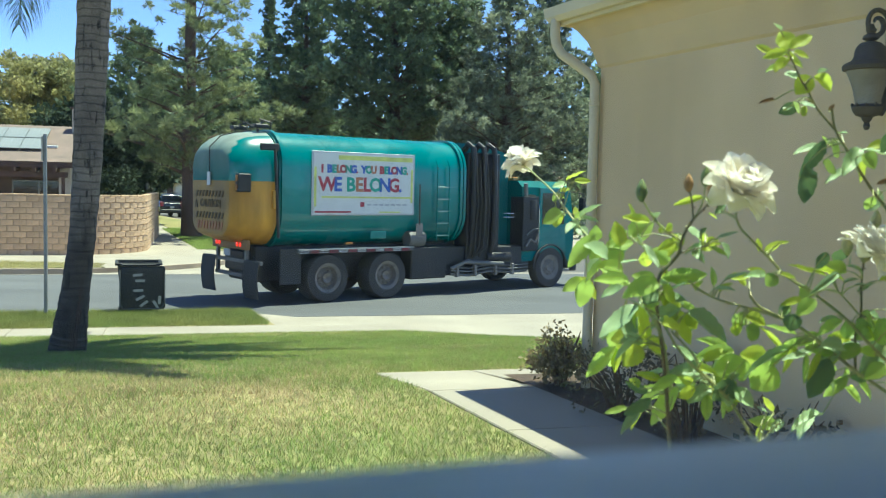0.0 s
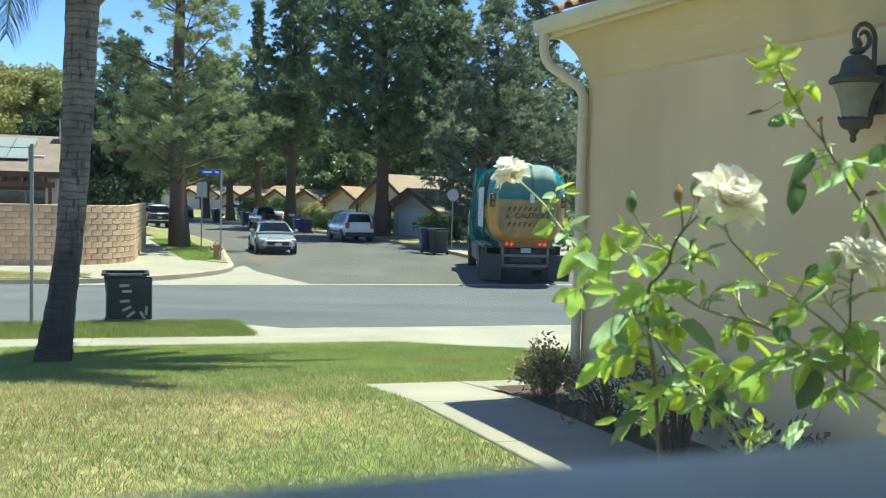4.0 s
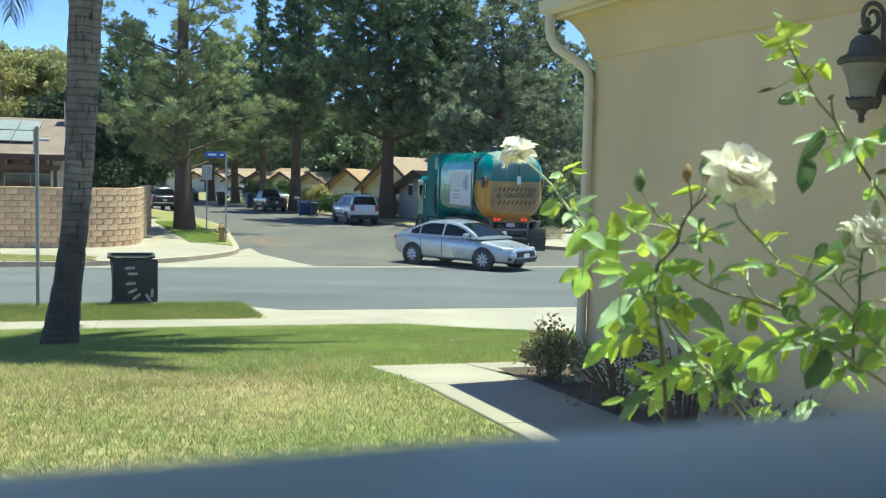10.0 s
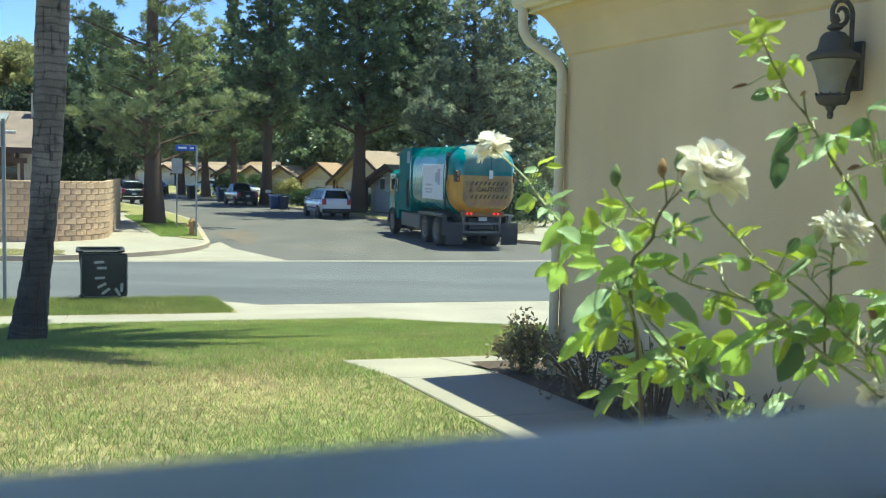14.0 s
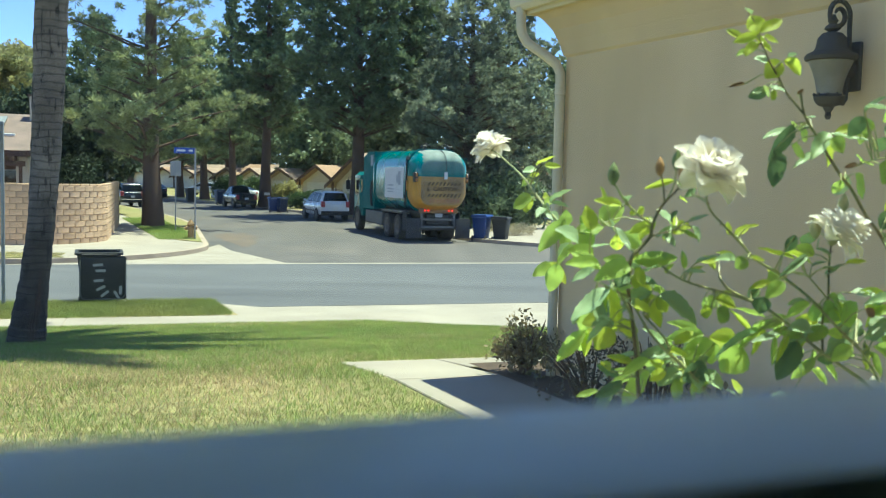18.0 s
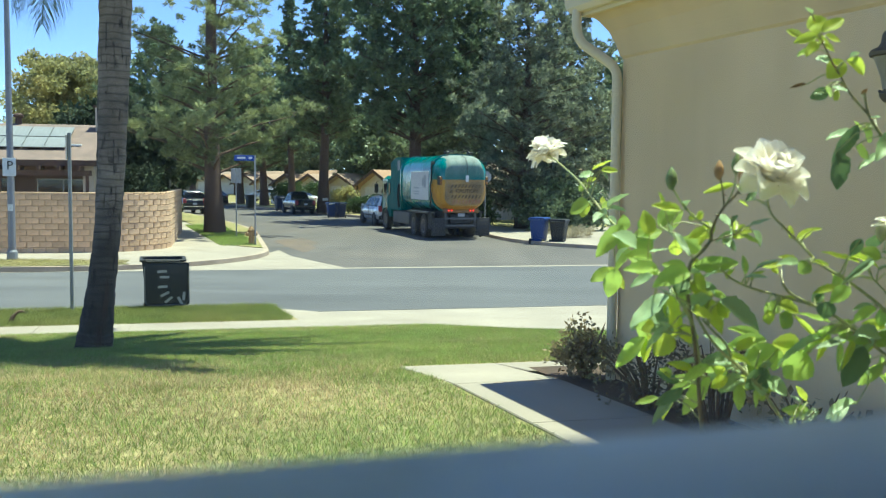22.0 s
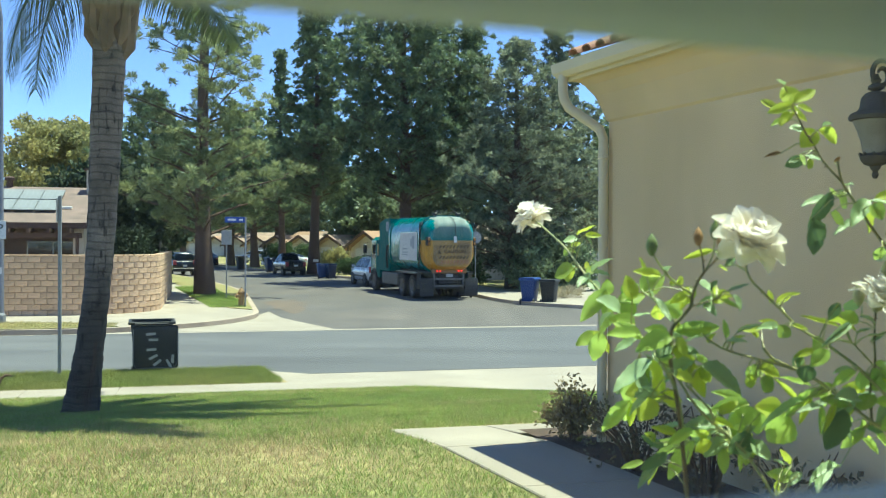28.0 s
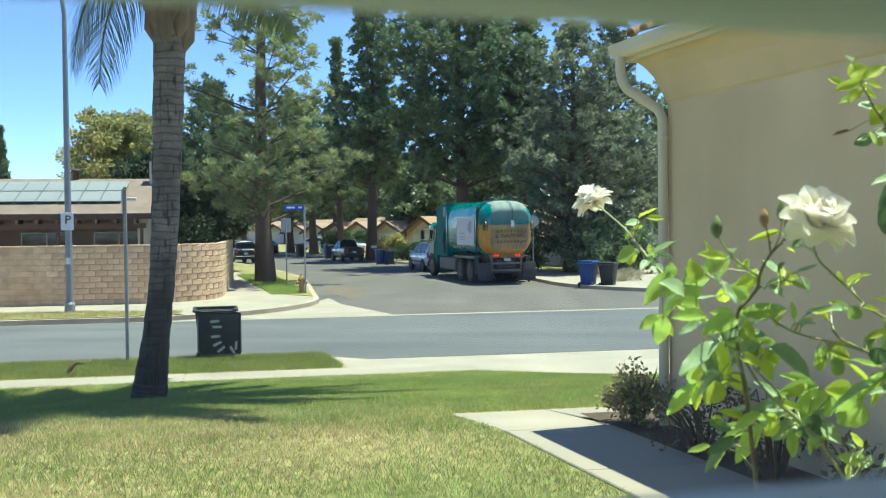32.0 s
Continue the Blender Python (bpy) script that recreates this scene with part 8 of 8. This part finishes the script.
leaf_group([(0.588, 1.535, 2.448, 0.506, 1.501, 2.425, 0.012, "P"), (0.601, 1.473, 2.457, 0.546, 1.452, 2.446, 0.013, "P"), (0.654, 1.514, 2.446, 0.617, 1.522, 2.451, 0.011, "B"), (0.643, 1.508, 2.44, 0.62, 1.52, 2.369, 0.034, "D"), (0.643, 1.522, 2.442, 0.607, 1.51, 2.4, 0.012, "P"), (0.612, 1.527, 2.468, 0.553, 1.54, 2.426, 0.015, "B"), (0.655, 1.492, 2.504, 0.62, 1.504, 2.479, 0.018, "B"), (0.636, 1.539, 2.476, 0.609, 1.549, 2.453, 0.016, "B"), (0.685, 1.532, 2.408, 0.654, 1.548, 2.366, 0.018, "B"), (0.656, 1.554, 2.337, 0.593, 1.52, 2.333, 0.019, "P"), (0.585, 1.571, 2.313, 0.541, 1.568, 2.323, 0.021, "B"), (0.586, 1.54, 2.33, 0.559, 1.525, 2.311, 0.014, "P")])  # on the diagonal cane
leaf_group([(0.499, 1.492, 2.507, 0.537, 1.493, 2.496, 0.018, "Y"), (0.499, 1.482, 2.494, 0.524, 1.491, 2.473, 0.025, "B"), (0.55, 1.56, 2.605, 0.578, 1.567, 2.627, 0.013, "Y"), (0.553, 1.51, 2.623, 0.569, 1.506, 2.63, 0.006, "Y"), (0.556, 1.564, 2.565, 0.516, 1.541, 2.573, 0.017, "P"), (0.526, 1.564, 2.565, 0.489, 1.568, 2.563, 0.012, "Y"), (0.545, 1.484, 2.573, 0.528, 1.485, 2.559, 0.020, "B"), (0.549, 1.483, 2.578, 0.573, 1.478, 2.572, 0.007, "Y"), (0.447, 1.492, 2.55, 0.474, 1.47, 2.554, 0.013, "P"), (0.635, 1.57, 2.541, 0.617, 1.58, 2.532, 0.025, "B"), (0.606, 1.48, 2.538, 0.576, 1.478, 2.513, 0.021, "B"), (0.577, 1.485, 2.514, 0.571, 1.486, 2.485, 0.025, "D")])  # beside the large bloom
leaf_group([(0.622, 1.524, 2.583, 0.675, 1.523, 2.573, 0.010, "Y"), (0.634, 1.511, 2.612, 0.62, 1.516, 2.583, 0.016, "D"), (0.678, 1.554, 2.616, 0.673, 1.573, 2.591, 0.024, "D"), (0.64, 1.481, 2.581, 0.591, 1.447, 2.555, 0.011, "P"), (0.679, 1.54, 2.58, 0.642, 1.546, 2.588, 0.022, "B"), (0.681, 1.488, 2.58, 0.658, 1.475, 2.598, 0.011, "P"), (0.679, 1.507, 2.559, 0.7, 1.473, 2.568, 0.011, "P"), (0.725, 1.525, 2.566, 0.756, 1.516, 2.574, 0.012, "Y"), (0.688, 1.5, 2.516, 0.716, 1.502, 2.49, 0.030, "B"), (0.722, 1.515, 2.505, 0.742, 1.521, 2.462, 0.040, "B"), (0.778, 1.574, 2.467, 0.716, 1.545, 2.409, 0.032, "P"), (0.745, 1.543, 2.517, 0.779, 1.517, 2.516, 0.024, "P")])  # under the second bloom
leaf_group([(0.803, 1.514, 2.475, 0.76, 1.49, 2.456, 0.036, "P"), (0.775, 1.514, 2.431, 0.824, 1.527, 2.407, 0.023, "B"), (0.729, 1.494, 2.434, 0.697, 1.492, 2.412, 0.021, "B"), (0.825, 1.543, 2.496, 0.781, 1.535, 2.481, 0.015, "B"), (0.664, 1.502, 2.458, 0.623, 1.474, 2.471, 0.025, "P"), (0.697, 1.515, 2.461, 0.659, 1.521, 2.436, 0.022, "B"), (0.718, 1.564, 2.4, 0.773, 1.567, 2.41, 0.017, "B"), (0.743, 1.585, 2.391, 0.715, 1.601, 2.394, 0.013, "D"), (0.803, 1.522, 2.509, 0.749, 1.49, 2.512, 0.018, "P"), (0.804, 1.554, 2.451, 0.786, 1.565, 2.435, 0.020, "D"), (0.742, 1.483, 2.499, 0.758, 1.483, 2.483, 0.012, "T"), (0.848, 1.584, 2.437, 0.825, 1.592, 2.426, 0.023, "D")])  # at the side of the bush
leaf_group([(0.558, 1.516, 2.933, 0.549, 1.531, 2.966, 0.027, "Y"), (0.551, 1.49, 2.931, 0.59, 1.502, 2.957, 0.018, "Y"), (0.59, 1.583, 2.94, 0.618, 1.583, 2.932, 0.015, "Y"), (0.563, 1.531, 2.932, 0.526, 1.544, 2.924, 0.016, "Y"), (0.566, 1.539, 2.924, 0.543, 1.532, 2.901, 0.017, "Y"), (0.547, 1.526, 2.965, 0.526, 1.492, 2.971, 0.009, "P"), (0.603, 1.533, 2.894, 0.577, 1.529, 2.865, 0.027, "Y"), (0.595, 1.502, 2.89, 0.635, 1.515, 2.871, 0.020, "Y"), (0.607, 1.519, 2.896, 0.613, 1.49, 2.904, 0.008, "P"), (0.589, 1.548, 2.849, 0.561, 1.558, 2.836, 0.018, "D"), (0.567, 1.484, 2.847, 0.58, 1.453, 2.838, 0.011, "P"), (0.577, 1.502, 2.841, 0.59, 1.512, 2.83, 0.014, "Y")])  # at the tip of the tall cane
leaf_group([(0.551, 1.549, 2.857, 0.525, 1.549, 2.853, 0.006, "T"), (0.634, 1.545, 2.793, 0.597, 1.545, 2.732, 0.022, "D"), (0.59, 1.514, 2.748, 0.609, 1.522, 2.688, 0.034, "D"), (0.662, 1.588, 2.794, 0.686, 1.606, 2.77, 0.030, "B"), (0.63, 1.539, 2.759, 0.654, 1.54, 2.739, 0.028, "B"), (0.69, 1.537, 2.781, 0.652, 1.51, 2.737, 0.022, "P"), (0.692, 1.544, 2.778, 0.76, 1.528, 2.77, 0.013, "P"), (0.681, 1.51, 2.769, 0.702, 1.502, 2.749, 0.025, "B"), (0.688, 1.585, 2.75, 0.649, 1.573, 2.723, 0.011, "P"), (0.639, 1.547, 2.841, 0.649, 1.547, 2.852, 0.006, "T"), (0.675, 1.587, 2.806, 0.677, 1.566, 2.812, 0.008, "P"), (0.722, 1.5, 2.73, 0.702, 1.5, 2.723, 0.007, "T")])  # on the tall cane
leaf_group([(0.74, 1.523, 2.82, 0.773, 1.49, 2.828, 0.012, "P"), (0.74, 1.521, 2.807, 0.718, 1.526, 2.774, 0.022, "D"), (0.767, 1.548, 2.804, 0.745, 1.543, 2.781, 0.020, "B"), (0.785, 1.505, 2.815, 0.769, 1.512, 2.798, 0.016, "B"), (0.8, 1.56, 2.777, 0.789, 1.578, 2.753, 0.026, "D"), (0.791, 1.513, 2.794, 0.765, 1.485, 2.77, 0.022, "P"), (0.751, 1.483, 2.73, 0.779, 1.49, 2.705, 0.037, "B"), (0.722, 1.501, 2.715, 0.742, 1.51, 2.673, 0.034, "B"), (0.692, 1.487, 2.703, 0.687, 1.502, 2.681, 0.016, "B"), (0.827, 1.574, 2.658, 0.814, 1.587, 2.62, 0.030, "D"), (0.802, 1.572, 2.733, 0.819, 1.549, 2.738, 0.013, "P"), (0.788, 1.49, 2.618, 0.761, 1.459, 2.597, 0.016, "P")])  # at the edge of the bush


def petal_mesh(L, Wd, cup, roll):
    """A petal: narrow foot, full middle, pointed tip that rolls back."""
    bm = bmesh.new()
    rows = []
    for i, p in enumerate((0.30, 0.60, 0.88, 1.0, 0.97, 0.76, 0.26)):
        s = i / 6
        row = []
        for j in range(5):
            t = j / 4 * 2 - 1
            z = cup * L * s * s + 0.22 * Wd * t * t * p - roll * L * max(0, s - 0.55) ** 2 * 2.5
            row.append(bm.verts.new((Wd * p * 0.5 * t, L * s, z)))
        rows.append(row)
    for a, b in zip(rows, rows[1:]):
        for k in range(4):
            bm.faces.new((a[k], a[k + 1], b[k + 1], b[k]))
    me = bpy.data.meshes.new("petal")
    bm.to_mesh(me)
    bm.free()
    me.polygons.foreach_set("use_smooth", [True] * len(me.polygons))
    me.materials.append(M["petal"])
    return me


PETALS = [petal_mesh(0.054, 0.036, 0.12, 0.4), petal_mesh(0.046, 0.032, 0.25, 0.25), petal_mesh(0.030, 0.021, 0.5, 0.0)]


def bloom(at, size, tilt, turn, full=1.0, lean=0):
    fl = new("rose_bloom")
    fl.parent = rose_bush
    fl["label"] = "open cream-white rose"
    fl.matrix_basis = Matrix.Translation(Vector(at) - ROSE_O) @ pose(0, 0, 0, tilt, lean, turn) @ Matrix.Scale(size, 4)
    for ring, (n, lift, mesh) in enumerate(((11, -4, 0), (12, 12, 0), (12, 26, 1), (10, 40, 1), (9, 56, 2), (7, 74, 2))):
        for k in range(n):
            a = 360 * k / n + ring * 23 + rose_rng.gauss(0, 10)
            e = new("petal", PETALS[mesh])
            e.parent = fl
            e.matrix_basis = pose(0, 0, 0.003 * ring, 0, 0, a) @ pose(0, 0, 0, lift * full + rose_rng.gauss(0, 10), 0, rose_rng.gauss(0, 10)) @ Matrix.Scale(0.85 + 0.3 * rose_rng.random(), 4)
    bm = bmesh.new()
    lathe(bm, [(0.004, -0.02), (0.008, -0.012), (0.008, 0.0), (0.004, 0.004)], 10)
    part("sepal_cup", bm, M["stem"], fl)
    return fl


bloom((0.480, 1.505, 2.703), 1.15, 38, 12, 1.0, 12)
bloom((0.208, 2.315, 2.762), 0.9, 18, -10, 1.25, -28)
bloom((0.708, 1.525, 2.612), 0.95, 28, 30, 1.15, 22)
bloom((0.787, 1.53, 2.345), 0.55, 40, 0, 1.3)


def bud(at, size, mat, tilt=0):
    b = part("rose_bud", lathed([(0.004, -0.010), (0.012, 0.002), (0.016, 0.016), (0.013, 0.030), (0.007, 0.042), (0.001, 0.050)], 12), M[mat], rose_bush, smooth=True, at=Matrix.Translation(Vector(at) - ROSE_O) @ pose(0, 0, 0, tilt, 0, 0) @ Matrix.Scale(size, 4))


bud((0.332, 1.517, 2.692), 0.62, "bud_green", 0)
bud((0.407, 1.517, 2.708), 0.52, "bud_brown", 0)
bud((0.446, 1.515, 2.700), 0.62, "bud_brown", 12)
bud((0.435, 1.520, 2.718), 0.55, "bud_green", 8)
bud((0.717, 1.53, 2.655), 0.55, "bud_cream", 10)
bud((0.674, 1.53, 2.612), 0.60, "bud_cream", -10)


# ---- curled scrap in the parkway grass ----
scrap = thing("palm_scrap", pose(-7.70, 16.0, 0.165, 0, 0, 20), "dark curled scrap of dead palm leaf in the grass", "leaf scrap")
part("stalk", tubed([(-0.05, 0, 0.0), (-0.03, 0, 0.06), (0.0, 0, 0.12), (0.04, 0, 0.17)], [0.035, 0.045, 0.035, 0.02], 8), M["cane"], scrap, smooth=True)
part("blade", tubed([(0.03, 0, 0.165), (0.09, 0, 0.205), (0.15, 0, 0.20), (0.19, 0.01, 0.18)], [0.022, 0.026, 0.018, 0.004], 8), M["cane"], scrap, smooth=True)


# ---- washed-out dirt beside the corner kerb ----
rng_d = random.Random(8)
bm = bmesh.new()
ring = []
for k in range(40):
    a = 6.283 * k / 40
    f = 1 + 0.16 * math.sin(3 * a) + 0.10 * math.sin(7 * a + 1) + 0.08 * rng_d.random()
    v0 = 39.6 + 3.6 * f * math.sin(a)
    ring.append(bm.verts.new(uv(3.0 + bend(v0) + 0.75 * f * math.cos(a), v0, 0.007)))
bm.faces.new(ring)
tagged(part("dirt_patch", bm, M["dirt"]), "brown dirt washed along the kerb", "dirt", kind="structure")


# ---- grass ----
def blades(name, rng, us, vs, n, height, width, keep, mat, label, z_of):
    u = us[0] + (us[1] - us[0]) * rng.random(n)
    v = vs[0] + (vs[1] - vs[0]) * rng.random(n)
    k = keep(u, v, rng)
    u, v = u[k], v[k]
    n = len(u)
    x, y = u * CG - v * SG, u * SG + v * CG
    z = z_of(v)
    a = rng.random(n) * 6.28
    h = height * (0.5 + 0.9 * rng.random(n))
    lean = rng.normal(size=(n, 2)) * 0.85
    wx, wy = np.cos(a) * width * 0.5, np.sin(a) * width * 0.5
    p0 = np.stack([x - wx, y - wy, z - 0.01], 1)
    p1 = np.stack([x + wx, y + wy, z - 0.01], 1)
    p3 = np.stack([x + lean[:, 0] * h, y + lean[:, 1] * h, z + h], 1)
    vv = np.stack([p0, p1, p3], 1).reshape(-1, 3)
    ob = sheet(name, vv, np.arange(n * 3).reshape(-1, 3), mat)
    return tagged(ob, label, "grass", kind="stuff")


def lot_zs(v):
    s = np.clip((15.7 - v) / 9.1, 0, 1)
    return 0.17 + 1.07 * (0.72 * s + 0.28 * s * s * (3 - 2 * s))


def dryness(u, v):
    """Where the lawn has dried out: a patchy band across its middle."""
    w = 0.5 + 0.5 * np.sin(u * 1.1 + 1.3 * np.sin(v * 0.9)) * np.sin(v * 1.4 + 0.8 * np.sin(u * 1.3))
    fine = 0.5 + 0.5 * np.sin(u * 4.3 + 2 * np.sin(v * 3.1)) * np.sin(v * 5.2 + 1.5 * np.sin(u * 3.7))
    mid = 0.5 + 0.5 * np.sin(u * 2.6 + 1.7 * np.sin(v * 1.9 + 0.6)) * np.sin(v * 2.9 + 1.2 * np.sin(u * 2.1))
    band = np.clip((10.0 - v) / 2.2, 0, 1) * np.clip((v - 4.7) / 1.1, 0.15, 1) * np.clip((2.0 - u) / 1.4, 0.06, 1)
    by_path = 0.45 * np.exp(-((u - 3.1) / 0.9) ** 2 - ((v - 11.4) / 0.7) ** 2)
    return np.clip(band * (0.08 + 0.55 * w + 0.60 * mid + 0.25 * fine) + by_path, 0, 1)


def on_lawn(u, v):
    x, y = u * CG - v * SG, u * SG + v * CG
    # right of the path's edge line there is no grass
    edge_x = -0.49 + (7.66 - y) * (2.34 / 5.28)
    side = np.minimum(6.2, 3.95 + (16.1 - v) * 0.65) - 0.5 * np.maximum(0.0, (v - 15.6) / 0.5) ** 2
    return (u < side - 0.04) & ((x < edge_x - 0.02) | (y > 7.75 + 0.257 * (x + 0.49)))


g_rng = np.random.default_rng(5)
blades("lawn_grass", g_rng, (-7.5, 6.2), (4.0, 16.08), 700000, 0.034, 0.0062, lambda u, v, r: on_lawn(u, v) & (r.random(len(u)) > 0.85 * dryness(u, v)), M["grass_blade"], "short green lawn grass", lot_zs)
blades("dry_grass", g_rng, (-7.5, 6.2), (4.0, 16.0), 520000, 0.032, 0.0062, lambda u, v, r: on_lawn(u, v) & (r.random(len(u)) < 0.27 + 0.85 * dryness(u, v)), M["dry_blade"], "straw-dry lawn grass", lot_zs)
blades("parkway_grass", g_rng, (-11.0, 1.2), (17.0, 19.06), 90000, 0.07, 0.008, lambda u, v, r: u < 1.25 - 0.15 * (v - 17), M["verge_blade"], "longer green grass on the parkway", lambda v: 0.17 + 0 * v)
blades("verge_grass", g_rng, (-20.0, -2.8), (28.65, 30.85), 34000, 0.06, 0.012, lambda u, v, r: (r.random(len(u)) > 0.3) & (v < 30.85 - 0.27 * np.maximum(0, u + 5.8)) & (v > 28.62 + 0.2 * np.maximum(0, u + 4.6)), M["verge_mix"], "thin dry verge grass", lambda v: 0.17 + 0 * v)
blades("corner_grass", g_rng, (-3.0, 1.2), (36.4, 52), 40000, 0.08, 0.014, lambda u, v, r: (u > -0.9 - 0.12 * (v - 43)) & (u < 1.3 - 0.10 * np.maximum(0, v - 38)), M["grass_blade"], "green grass at the street corner", lambda v: 0.17 + 0 * v)


# ---- what moves ----
TRUCK = [(0.0, 3.1, 22.95, -66), (0.5, 4.8, 24.0, -60), (1.0, 6.4, 24.95, -53.8), (1.5, 7.95, 26.1, -47), (2.0, 9.28, 27.35, -39.7), (2.5, 10.0, 27.9, -32.5), (3.0, 10.4, 28.5, -26), (3.5, 10.7, 29.4, -19.2),
         (4.5, 11.1, 32.1, -8), (5.5, 11.3, 34.6, -1), (6.0, 11.33, 35.25, 0), (6.5, 11.33, 35.6, 0.2), (8.0, 11.33, 35.75, 0.3), (14.5, 11.33, 35.75, 0.3), (15.5, 11.30, 36.2, 0.6), (16.5, 11.22, 37.3, 1.0),
         (17.0, 11.15, 38.2, 1.3), (18.0, 10.93, 40.4, 2.6), (19.0, 10.68, 42.5, 3.8), (20.0, 10.45, 43.8, 4.5), (21.0, 10.38, 44.4, 4.9), (32.0, 10.33, 44.8, 5.1)]
CAR = [(0.0, 1.6, 61.0, 178), (1.0, 2.25, 57.0, 178), (2.0, 2.8, 53.2, 178), (3.0, 3.25, 48.8, 179.5), (3.5, 3.5, 46.6, 181), (4.5, 4.1, 43.0, 183), (5.5, 4.65, 39.8, 185), (6.0, 4.9, 38.1, 187), (7.0, 5.45, 34.9, 190.5),
       (8.0, 6.15, 32.8, 197), (9.0, 6.85, 30.9, 205), (9.5, 7.5, 30.0, 210), (10.0, 8.4, 29.0, 217), (10.5, 9.7, 27.8, 227), (11.0, 11.2, 26.6, 237), (11.5, 13.0, 25.6, 246), (12.0, 15.2, 24.8, 254), (13.0, 20.5, 23.8, 264),
       (14.5, 30.0, 23.3, 269), (32.0, 180.0, 23.3, 270)]


def rolling(rows, radius):
    """Turn of a wheel, in degrees, for the way that the rows cover."""
    out, way = [(rows[0][0], 0.0)], 0.0
    for (t0, u0, v0, _), (t1, u1, v1, _) in zip(rows, rows[1:]):
        step = math.hypot(u1 - u0, v1 - v0)
        # a row for each small turn, so that no turn is ambiguous
        n = max(1, math.ceil(math.degrees(step / radius) / 75))
        for k in range(1, n + 1):
            out.append((t0 + (t1 - t0) * k / n, math.degrees((way + step * k / n) / radius)))
        way += step
    return out


def motions():
    # rows name the middle of the rear axles
    walk(truck, [(t, street_pose(u, v, 0.0, a) @ pose(0, -0.3, 0)) for t, u, v, a in TRUCK])
    walk(saloon, [(t, street_pose(u, v, 0.0, a)) for t, u, v, a in CAR])
    for w in truck_wheels + front_wheels:
        base = w.matrix_basis.copy()
        walk(w, [(t, base @ pose(0, 0, 0, -a, 0, 0)) for t, a in rolling(TRUCK, 0.56)])
    for w in car_wheels:
        base = w.matrix_basis.copy()
        rows = rolling([r for r in CAR if r[0] <= 14.5], 0.33)
        walk(w, [(t, base @ pose(0, 0, 0, -a, 0, 0)) for t, a in rows] + [(32.0, base @ pose(0, 0, 0, -rows[-1][1], 0, 0))])


motions()
